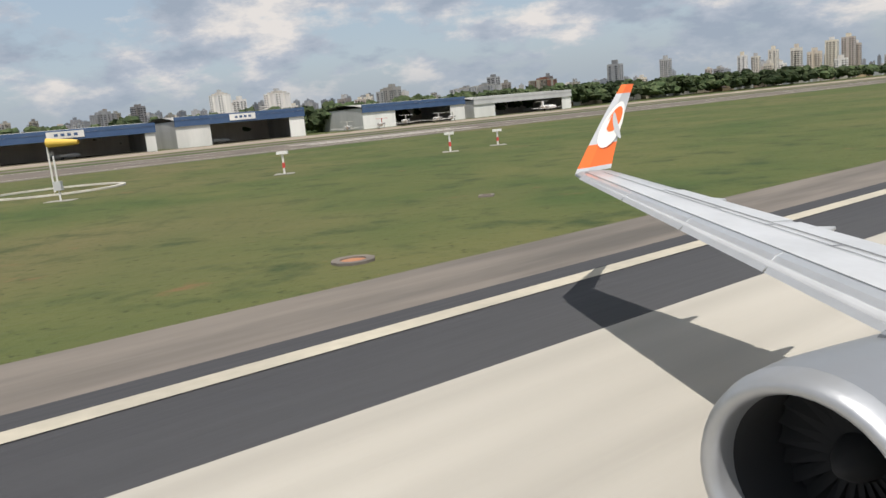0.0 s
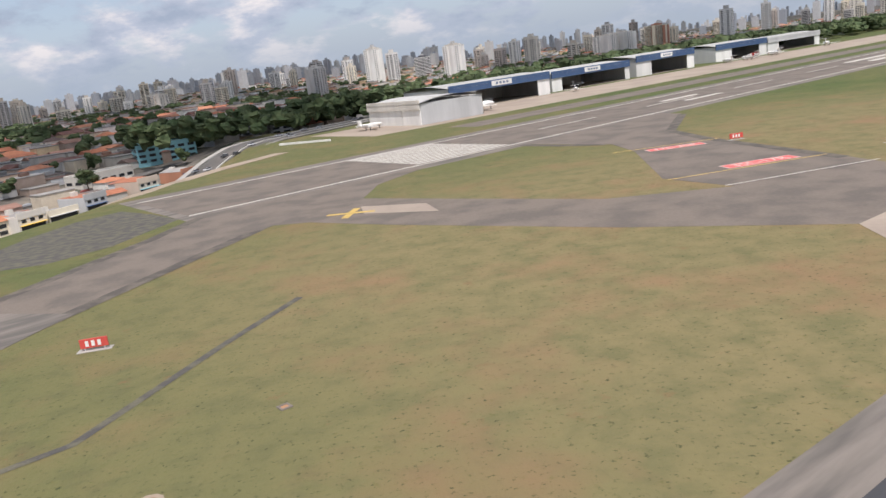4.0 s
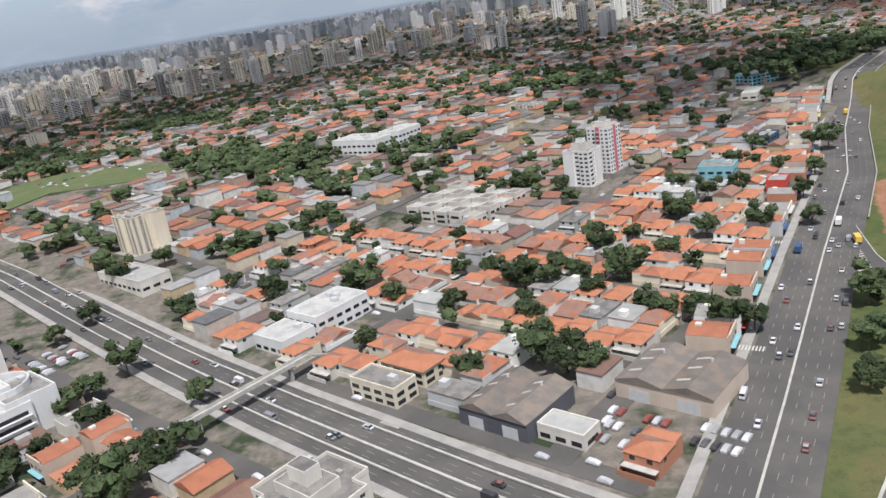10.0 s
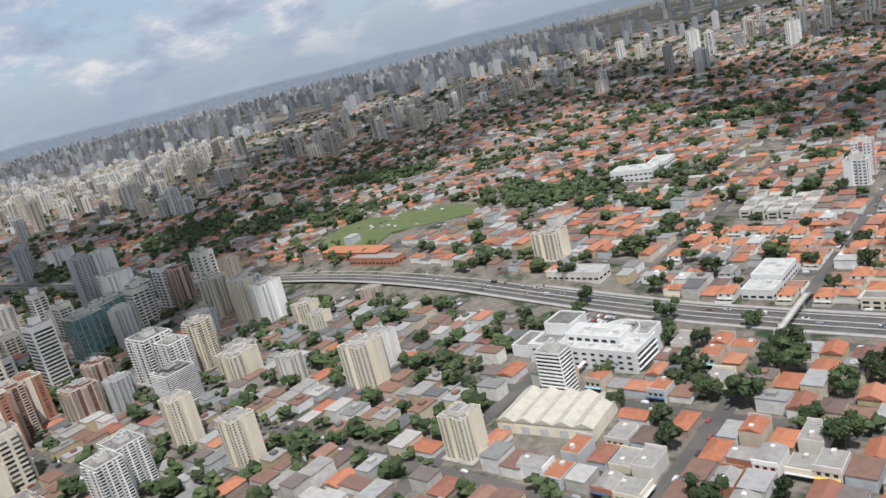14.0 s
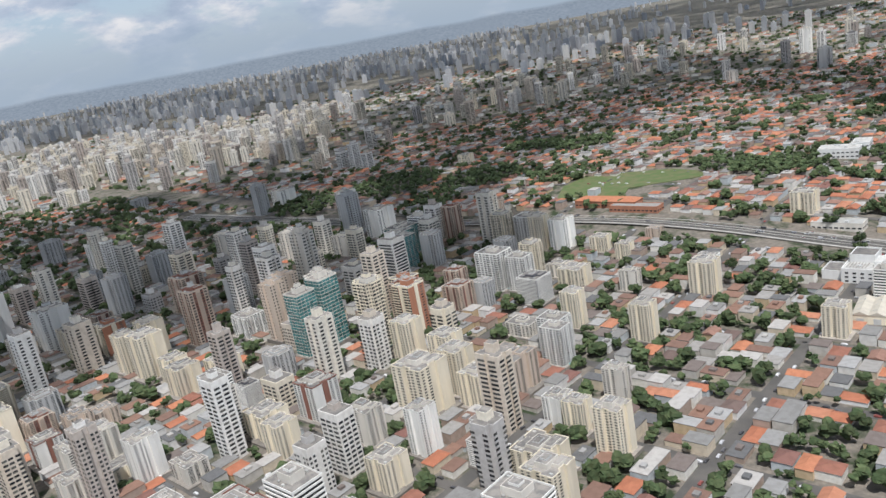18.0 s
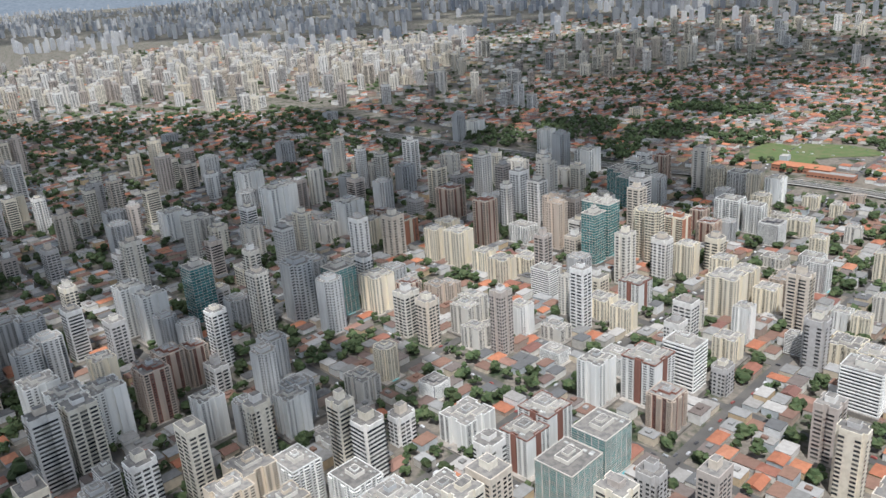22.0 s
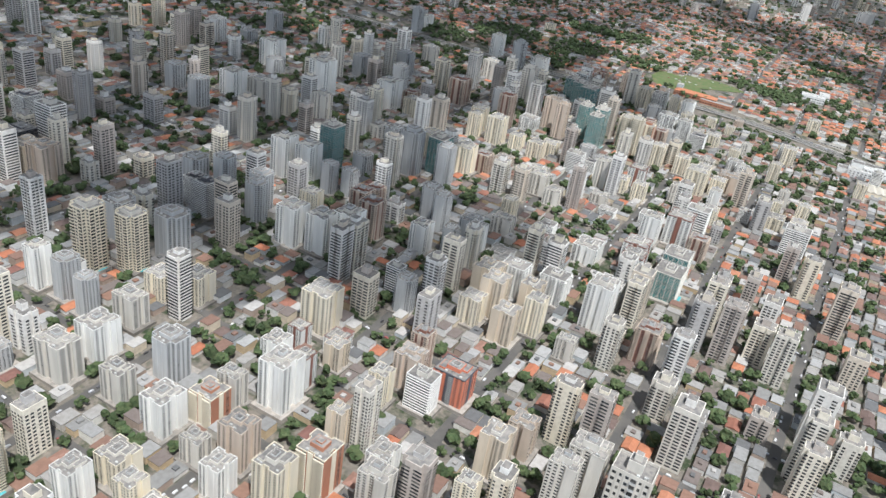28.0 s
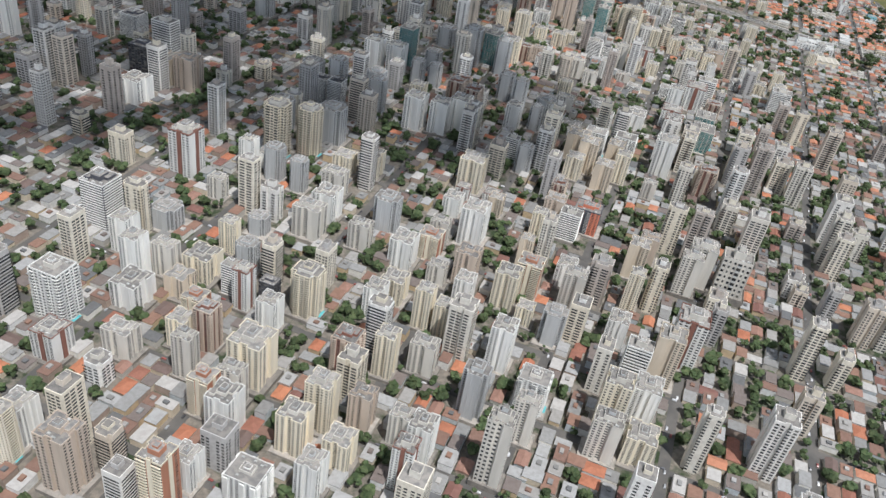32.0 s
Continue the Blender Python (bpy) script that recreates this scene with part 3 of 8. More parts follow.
def stripe(name, pts, width, z, mat, label):
    return solid(name, stripe_shape(Shape(), pts, width, z), mat, label, "marking", kind="structure")


def arc(cs, cw, r, a0, a1, n=10):
    return [(cs + r * math.cos(radians(a0 + (a1 - a0) * i / n)), cw + r * math.sin(radians(a0 + (a1 - a0) * i / n))) for i in range(n + 1)]


def rect(s0, w0, s1, w1):
    return [(s0, w0), (s1, w0), (s1, w1), (s0, w1)]


# take-off runway with its shoulders
flat_area("shoulder", rect(-2400, -25.5, 120, 25.5), 0.02, M["shoulder"], "worn grey runway shoulder", "pavement")
flat_area("runway", rect(-2400, -20.5, 100, 20.5), 0.04, M["runway"], "dark grooved asphalt runway", "runway")
flat_area("runway", rect(-2400, -14.1, -331.7, 14.1), 0.06, M["runway_pale"], "pale worn concrete runway centre strip", "runway")
stripe("edge_line", [(-2400, 18.8), (60, 18.8)], 0.8, 0.07, M["edge_paint"], "worn white runway edge line")
stripe("edge_line", [(-2400, -18.8), (60, -18.8)], 0.9, 0.07, M["white_line"], "worn white runway edge line")
# parallel runway
flat_area("shoulder", rect(-2400, 176, -92, 236), 0.02, M["shoulder"], "worn grey shoulder of the parallel runway", "pavement")
flat_area("runway", rect(-2400, 182.5, -95, 228.5), 0.04, M["taxi"], "grey asphalt parallel runway", "runway")
stripe("edge_line", [(-2400, 183.5), (-95, 183.5)], 1.0, 0.06, M["white_line"], "white runway edge line")
stripe("edge_line", [(-2400, 227.5), (-95, 227.5)], 1.0, 0.06, M["white_line"], "white runway edge line")
for i in range(14):
    stripe("threshold_bar", [(-198, 186.5 + 3.0 * i), (-163, 186.5 + 3.0 * i)], 1.7, 0.07, M["white_line"], "white threshold bar")
for i in range(2):
    stripe("touchdown_bar", [(-520, 199 + 12 * i), (-460, 199 + 12 * i)], 5.0, 0.07, M["white_line"], "broad white touchdown bar")
    stripe("touchdown_bar", [(-330, 199 + 12 * i), (-306, 199 + 12 * i)], 3.0, 0.07, M["white_line"], "white touchdown bar")
for i in range(12):
    stripe("centre_dash", [(-230 - 60 * i, 205.5), (-260 - 60 * i, 205.5)], 0.9, 0.07, M["white_line"], "white centre line dash")

# connecting taxiway by the hold marks, and the wide concrete turn-off
flat_area("taxiway", [(-96, 180), (-97, 150), (-105, 141), (-111, 121), (-126, 79), (-140, 50), (-160, 50), (-158, 80), (-142, 96), (-125, 153), (-138, 167), (-165, 180)], 0.03, M["taxi"], "stained asphalt taxiway loop round a grass island")
flat_area("taxiway", [(-158, 80), (-161, 98), (-190, 129), (-200, 145), (-199, 180), (-266, 180), (-264, 170), (-226, 145), (-212, 122), (-186, 70), (-177, 52), (-160, 50)], 0.03, M["taxi"], "stained asphalt taxiway turn-off")
flat_area("taxiway", [(-112, 20), (-140, 50), (-160, 50), (-177, 52), (-178, 43), (-178.6, 41), (-182.5, 32.6), (-188, 26.5), (-193, 23), (-205, 20)], 0.033, M["apron"], "pale concrete slabs of the taxiway mouth")
flat_area("concrete_patch", [(-115, 136), (-119, 144), (-127, 131), (-123, 121)], 0.05, M["apron"], "pale concrete patch in the taxiway")
flat_area("gravel_patch", [(-44, 181), (-54, 192), (-63, 203), (-76, 214), (-88, 217), (-91, 199), (-92, 182), (-80, 172), (-73, 166), (-60, 163), (-52, 168)], 0.025, M["gravel"], "dark scattered gravel patch at the runway end")
for k in (1, -1):
    stripe("closed_mark", [(-114 - 3.6, 139.6 - 3.6 * k), (-114 + 3.6, 139.6 + 3.6 * k)], 1.6, 0.058 + 0.004 * k, M["yellow_line"], "yellow painted cross on the closed taxiway")
stripe("drain", [(-30, 68), (-36, 70.2), (-46, 70.6), (-65, 84), (-79, 93)], 1.1, 0.03, M["gravel"], "dark filled trench in the grass")
stripe("taxi_line", [(-8.5, 94), (-37, 116)], 0.36, 0.06, M["yellow_line"], "yellow and dark dashed taxiway centre line")
for k in (0.0, 0.75):
    stripe("taxi_line", [(p[0] + k * 0.8, p[1] - k * 0.6) for p in ((-180.7, 58.1), (-178.4, 52), (-177.6, 46), (-178.4, 40.5), (-180, 36.4), (-182.2, 32.8), (-186.1, 28.2), (-190.3, 24.5), (-193.5, 22.4), (-200, 20.8))], 0.2, 0.06, M["yellow_line"], "double yellow taxiway edge line")
for k in range(8):
    stripe("joint", [(-138 - 5 * k, 25.5), (-146 - 4.4 * k, 36), (-149 - 4.0 * k, 49)], 0.07, 0.045, M["shoulder"], "dark joint between concrete slabs")
for w_ in (32, 40):
    stripe("joint", [(-122 - (w_ - 30) * 0.6, w_), (-176, w_ + 2)], 0.07, 0.046, M["shoulder"], "dark joint between concrete slabs")
stripe("hold_line", [(-160, 96), (-191, 81)], 0.5, 0.06, M["yellow_line"], "yellow runway holding line")
stripe("hold_line", [(-158, 82), (-187, 69)], 0.4, 0.06, M["white_line"], "pale intermediate line")
stripe("hold_line", [(-187, 133.5), (-210.5, 119)], 0.5, 0.06, M["yellow_line"], "yellow runway holding line")
flat_area("taxiway", [(46, 66), (36, 76), (8, 97.5), (-43, 137), (-80, 165), (-96, 180), (-150, 180), (-94, 143), (-65, 123.5), (-41.4, 107.4), (-20.8, 91), (-8.5, 82), (2.1, 74), (6.7, 69), (9.5, 64.8), (11.5, 60.6), (12.8, 53.7), (13.2, 45), (13, 20), (70, 20), (66, 45)], 0.035, M["taxi"], "worn grey taxiway to the parallel runway")
for edge_ in (((-96, 145.8), (-66, 125.4), (-42, 109), (-21.5, 92.8), (-9, 83.6)), ((7, 96), (-43, 135), (-80, 163), (-95, 177)), ((43, 66), (35, 74.5), (14, 90.5)), ((-200, 147), (-197, 162), (-197, 178)), ((-262, 168), (-224, 144), (-210, 122), (-188, 76))):
    stripe("worn_edge", edge_, 3.0, 0.048, M["taxi_edge"], "blackened worn edge of the taxiway")
LEFT_EDGE = [(58, 40), (47, 60), (40, 68), (33.3, 74.1), (27.6, 78.4), (19.1, 84.6), (8.8, 91.4), (2.0, 96.1)]
RIGHT_EDGE = [(-7.8, 83.2), (-2.2, 78.8), (3.8, 73.9), (7.9, 70.3), (11.0, 66.6), (12.9, 63.7), (14.4, 60.0), (15.2, 56.5), (15.6, 52), (15.6, 30)]
for k in (-0.22, 0.22):
    stripe("taxi_line", [(s_ + k * 0.6, w_ + k * 0.8) for s_, w_ in LEFT_EDGE], 0.2, 0.06, M["yellow_line"], "double yellow taxiway edge line")
    stripe("taxi_line", [(s_ + k * 0.7, w_ + k * 0.7) for s_, w_ in RIGHT_EDGE], 0.2, 0.06, M["yellow_line"], "double yellow taxiway edge line")
stripe("taxi_line", [(-1.5, 89), (11.3, 79.5), (24.1, 69.9), (27.2, 67.6), (31, 62), (33, 50), (33, 20)], 0.26, 0.06, M["yellow_line"], "yellow taxiway centre line")
stripe("taxi_line", [(11.3, 79.5), (16.7, 74.8), (22, 69.1), (24.8, 65.1), (27.5, 58), (28, 45)], 0.26, 0.065, M["yellow_line"], "yellow taxiway centre line")
for i in range(11):
    s_, w_ = -10.5 - 2.3 * i, 95 + 1.61 * i
    stripe("taxi_dash", [(s_, w_), (s_ - 1.3, w_ + 0.9)], 0.5, 0.064, M["crack"], "black dash beside the yellow centre line")
for k in range(3):
    stripe("hold_line", [(2.0 - k * 0.45, 96.1 - k * -0.35), (-7.8 - k * 0.45, 83.2 - k * -0.35)], 0.28, 0.06, M["yellow_line"], "yellow runway holding line")
for i in range(10):
    t0, t1 = i / 10, (i + 0.55) / 10
    stripe("hold_dash", [(3.0 - 9.8 * t0, 95.4 - 12.9 * t0), (3.0 - 9.8 * t1, 95.4 - 12.9 * t1)], 0.3, 0.06, M["yellow_line"], "yellow dash of the runway holding line")
stripe("hold_line", [(-35.6, 122.8), (-44.6, 108.5)], 1.0, 0.06, M["yellow_line"], "yellow runway holding line")
flat_area("dark_patch", [(23.3, 63.3), (20.6, 70.3), (17.2, 68.9), (13.2, 67.7), (12.9, 64.2), (14.3, 60.4), (15.0, 55), (15, 40), (25, 40)], 0.05, M["runway"], "fresh dark asphalt patch in the taxiway")
flat_area("pale_patch", [(-5, 101), (-8.3, 103.3), (-16.6, 90.7), (-12.6, 87.8)], 0.055, M["shoulder"], "pale concrete patch across the taxiway")
flat_area("pale_patch", [(-39.4, 122.2), (-45.5, 108.9), (-55.9, 117.4), (-47.9, 129.9)], 0.055, M["shoulder"], "pale concrete patch across the taxiway")
stripe("seam", [(14, 77), (18.5, 72), (21.5, 67), (24, 61)], 0.35, 0.056, M["crack"], "dark tar seam in the taxiway")


def painted_word(text, s, w, size, turn, tall=1.0):
    """Words in white on a red field on the taxiway; tall: how far they are drawn out lengthwise."""
    curve = bpy.data.curves.new("words", "FONT")
    curve.body, curve.size, curve.align_x, curve.align_y, curve.extrude = text, size, "CENTER", "CENTER", 0.004
    tmp = new("words", curve)
    me = bpy.data.meshes.new_from_object(tmp.evaluated_get(bpy.context.evaluated_depsgraph_get()))
    bpy.data.objects.remove(tmp)
    me.materials.append(M["white_line"])
    x, y = S(s, w)
    width = size * 0.62 * len(text)
    root = thing("runway_mark", "red painted runway sign with white characters", "marking")
    root.matrix_basis = pose(x, y, 0.07, 0, 0, turn) @ Matrix.Diagonal((1, tall, 1, 1))
    part("field", Shape().box(-width / 2, -size * 0.55, -0.03, width / 2, size * 0.55, 0), M["red_mark"], root)
    a, b = width / 2, size * 0.55
    rim = Shape()
    for x0, y0, x1, y1 in ((-a, -b, a, -b + 0.14), (-a, b - 0.14, a, b), (-a, -b + 0.14, -a + 0.16, b - 0.14), (a - 0.16, -b + 0.14, a, b - 0.14)):
        rim.box(x0, y0, -0.02, x1, y1, 0.006)
    part("border", rim, M["white_line"], root, "white painted border")
    ob = new("characters", me)
    ob.parent = root
    ob.location = (0, 0, 0.006)
    return root


painted_word("17R", -6.1, 91.8, 2.9, -18.2, 1.5)
painted_word("17L", -37.3, 113.6, 2.4, -18.2, 1.6)
painted_word("35L-17R", -181, 89.5, 3.6, 8.5, 1.1)
painted_word("17L-35R", -197, 122, 3.3, 3, 1.1)

# perimeter road, ditch and old cracks in the grass
solid("turning_area", Shape().prism([S(*p) for p in ((110, 101), (118, 93.5), (124, 87.5), (127.5, 82), (126.5, 77), (121, 76), (115, 72), (110, 88))], 0.0, 0.06), M["dirt_road"], "dusty turning area at a bend", "road", kind="structure")
stripe("drain", [(60, 88), (41, 101.4), (22, 114.8), (-10, 138), (-32, 157.5), (-41, 175), (-41, 186)], 0.5, 0.03, M["crack"], "dark narrow drain in the grass")
stripe("drain", [(77.7, 85), (66, 96), (23.5, 131), (-20, 170), (-29, 178)], 0.5, 0.03, M["crack"], "dark narrow drain in the grass")
stripe("drain", [(56, 93), (65, 83), (70, 70), (70, 57), (66, 40)], 0.8, 0.03, M["dirt_road"], "bare track in the grass")


# ---- roads that follow the ground ----
def draped(name, pts, width, lift, mat, label, category="road", offset=0.0, step=12.0):
    line = []
    for (x0, y0), (x1, y1) in zip(pts, pts[1:]):
        k = max(1, int(math.hypot(x1 - x0, y1 - y0) / step))
        line += [(x0 + (x1 - x0) * i / k, y0 + (y1 - y0) * i / k) for i in range(k)]
    line.append(pts[-1])
    sh = Shape()
    n = len(line)
    for i, (x, y) in enumerate(line):
        (ax, ay), (bx, by) = line[max(0, i - 1)], line[min(n - 1, i + 1)]
        ln = math.hypot(bx - ax, by - ay)
        ox, oy = -(by - ay) / ln, (bx - ax) / ln
        z = ground(x, y) + lift
        for k in (-1, 1):
            q = offset + k * width / 2
            sh.v.append((x + ox * q, y + oy * q, z))
            sh.v.append((x + ox * q, y + oy * q, z - 0.5))
    for i in range(n - 1):
        a = 4 * i
        sh.f += [(a, a + 4, a + 6, a + 2), (a, a + 1, a + 5, a + 4), (a + 2, a + 6, a + 7, a + 3)]
    return solid(name, sh, mat, label, category, kind="structure")


def dashes(name, pts, offset, lift, label):
    sh = Shape()
    for (x0, y0), (x1, y1) in zip(pts, pts[1:]):
        ln = math.hypot(x1 - x0, y1 - y0)
        dx, dy = (x1 - x0) / ln, (y1 - y0) / ln
        t = 0.0
        while t < ln - 4:
            x, y = x0 + dx * t - dy * offset, y0 + dy * t + dx * offset
            z = ground(x, y) + lift
            sh.poly([(x + dy * 0.09, y - dx * 0.09, z), (x + dx * 3.5 + dy * 0.09, y + dy * 3.5 - dx * 0.09, z), (x + dx * 3.5 - dy * 0.09, y + dy * 3.5 + dx * 0.09, z), (x - dy * 0.09, y + dx * 0.09, z)])
            t += 9.0
    return solid(name, sh, M["lane_dash"], label, "marking", kind="stuff")


draped("perimeter_road", [S(*p) for p in ((-172, 296), (-150, 284), (-104, 256), (-74, 244), (-24, 211), (7.5, 184), (38, 160), (55, 145), (87, 117), (100, 101), (110, 90), (116, 74), (120, 52), (120, -80))], 7.0, 0.16, M["dirt_road"], "pale dusty perimeter road", step=5)
draped("soil_track", [S(*p) for p in ((-104, 262), (-61, 264), (-30, 248), (-4, 235), (28, 213))], 3.6, 0.14, M["dirt_road"], "bare soil track down the slope", step=5)
# gullies down the slope, drawn as strips darker than the red soil
for trail in (((-152, 140), (-160, 122), (-168, 92), (-174, 62), (-177, 26)), ((-150, 128), (-158, 90), (-164, 56), (-167, 8))):
    draped("wheel_rut", trail, 1.3, 0.16, M["dark_soil"], "dark gully down the red soil", "track", step=4)
draped("avenue", AVENUE, 27, 0.35, M["asphalt"], "busy grey asphalt avenue beside the airfield")
draped("median_barrier", AVENUE, 0.7, 0.95, M["kerb"], "pale concrete median barrier", "barrier")
draped("pavement", AVENUE, 3.6, 0.5, M["pavement"], "pale pavement along the avenue", "pavement", offset=-16.4)
draped("barrier", [(240, 760), (60, 560), (-60, 400), (-118, 285), (-165, 178), (-204, 106)], 0.6, 1.1, M["pavement"], "low weathered wall along the avenue", "barrier", offset=14.2)
for off in (-9.9, -6.6, -3.3, 3.3, 6.6, 9.9):
    dashes("lane_dashes", AVENUE, off, 0.37, "white lane dashes on the avenue")
draped("cross_avenue", CROSS_ROAD, 25, 0.4, M["asphalt"], "wide grey asphalt cross avenue")
draped("median_barrier", CROSS_ROAD, 0.9, 1.1, M["kerb"], "pale concrete median barrier", "barrier")
draped("barrier", CROSS_ROAD, 0.7, 1.2, M["kerb"], "pale concrete side barrier", "barrier", offset=6.8)
draped("barrier", CROSS_ROAD, 0.7, 1.2, M["kerb"], "pale concrete side barrier", "barrier", offset=-8.2)
draped("pavement", CROSS_ROAD, 3.5, 0.55, M["pavement"], "pale pavement along the cross avenue", "pavement", offset=14.2)
draped("pavement", CROSS_ROAD, 3.5, 0.55, M["pavement"], "pale pavement along the cross avenue", "pavement", offset=-14.2)
for off in (-5.5, -2.9, 2.4, 4.6, 9.6, -10.4):
    dashes("lane_dashes", CROSS_ROAD, off, 0.42, "white lane dashes on the cross avenue")

RAMP = [(-205, 92), (-210, 72), (-214, 55), (-216, 38), (-215.5, 16), (-212, -3), (-207, -18), (-202, -30), (-190, -55), (-150, -100)]
LOOP = [(-300, -124), (-268, -82), (-248, -52), (-240, -34), (-237, -18), (-235.5, -9), (-230.5, -2.5), (-224, -0.5), (-217.5, -4), (-213, -11)]
draped("slip_road", LOOP, 6, 0.42, M["asphalt"], "tight asphalt loop of the slip road", step=3)
draped("slip_edge", LOOP, 0.8, 0.7, M["kerb"], "pale kerb of the loop", "kerb", offset=3.3, step=3)
draped("slip_edge", LOOP, 0.5, 0.7, M["kerb"], "pale kerb of the loop", "kerb", offset=-3.3, step=3)
HATCH = Shape()
for i in range(11):
    t = i / 10
    ax, ay, bx, by = -212 - 12 * t, 64 - 24 * t, -212 - 6.5 * t, 64 - 25 * t
    gz = max(ground(ax, ay), ground(bx, by)) + 0.62
    HATCH.poly([(ax, ay, gz), (ax - 0.25, ay - 0.9, gz), (bx - 0.25, by - 0.2, gz), (bx, by + 0.7, gz)])
solid("hatch_marking", HATCH, M["white_line"], "white hatched marking where the slip road parts", "marking", kind="structure")
draped("slip_road", RAMP, 8, 0.45, M["asphalt"], "curved asphalt slip road beside the avenue", step=6)
draped("slip_edge", RAMP, 0.4, 0.7, M["kerb"], "pale kerb of the slip road", "kerb", offset=4.2, step=6)
draped("slip_edge", RAMP[3:], 0.4, 0.7, M["kerb"], "pale kerb of the slip road", "kerb", offset=-4.2, step=6)

# ---- streets between the blocks ----
def street_runs(p, q, step=14.0):
    """The stretches of a street line that lie in the built-up city, clear of the avenues."""
    n = int(math.hypot(q[0] - p[0], q[1] - p[1]) / step)
    run = []
    for i in range(n + 1):
        x, y = p[0] + (q[0] - p[0]) * i / n, p[1] + (q[1] - p[1]) * i / n
        ok = outside(x, y) > 26 and (to_s(x, y)[0] > 330 or beyond(x, y)) and polyline_distance(x, y, AVENUE) > 15 and polyline_distance(x, y, CROSS_ROAD) > 17 and -1050 < y < 1150
        if ok:
            run.append((x, y))
        if (not ok or i == n) and len(run) > 2:
            yield [run[0], *run[3:-2:3], run[-1]]
        if not ok:
            run = []


STREETS = []
for k in range(-30, 26):
    b = -273 + k * 58 if k >= 0 else -321 + (k + 1) * 84
    STREETS += street_runs(G(-1500, b), G(480, b))
for k in range(-13, 5):
    STREETS += street_runs(G(k * 118, -1900), G(k * 118, 1100))
for run in STREETS:
    along = abs((run[-1][0] - run[0][0]) * E1[0] + (run[-1][1] - run[0][1]) * E1[1]) > 0.7 * math.hypot(run[-1][0] - run[0][0], run[-1][1] - run[0][1])
    draped("street", run, 8.0 if along else 9.5, 0.12 if along else 0.2, M["asphalt"], "grey asphalt side street between city blocks", "street", step=40)

taken = []  # circles that are built over: x, y, radius


def is_free(x, y, r):
    if outside(x, y) < 30 or (to_s(x, y)[0] < 330 and not beyond(x, y) and outside(x, y) < 160 and to_s(x, y)[0] > -120):
        return False
    if polyline_distance(x, y, AVENUE) < 19 + r * 0.8 or polyline_distance(x, y, CROSS_ROAD) < 20 + r * 0.8:
        return False
    return all((x - tx) ** 2 + (y - ty) ** 2 > (r + tr) ** 2 for tx, ty, tr in taken)


# ---- towers ----
def footprint(style, w, d):
    a, b = w / 2, d / 2
    if style == "notched":
        n = min(1.6, w * 0.1)
        c = w * 0.12
        return [(-a, -b), (-c, -b), (-c, -b + n), (c, -b + n), (c, -b), (a, -b), (a, -d * 0.12), (a - n, -d * 0.12), (a - n, d * 0.12), (a, d * 0.12), (a, b), (c, b), (c, b - n), (-c, b - n), (-c, b), (-a, b), (-a, d * 0.12), (-a + n, d * 0.12), (-a + n, -d * 0.12), (-a, -d * 0.12)]
    if style == "cross":
        n = min(w, d) * 0.2
        return [(-a + n, -b), (a - n, -b), (a - n, -b + n), (a, -b + n), (a, b - n), (a - n, b - n), (a - n, b), (-a + n, b), (-a + n, b - n), (-a, b - n), (-a, -b + n), (-a + n, -b + n)]
    if style == "round":
        n = min(w, d) * 0.28
        pts = []
        for cx, cy, t0 in ((a - n, -b + n, -90), (a - n, b - n, 0), (-a + n, b - n, 90), (-a + n, -b + n, 180)):
            pts += [(cx + n * math.cos(radians(t0 + t)), cy + n * math.sin(radians(t0 + t))) for t in (0, 30, 60, 90)]
        return pts
    return [(-a, -b), (a, -b), (a, b), (-a, b)]


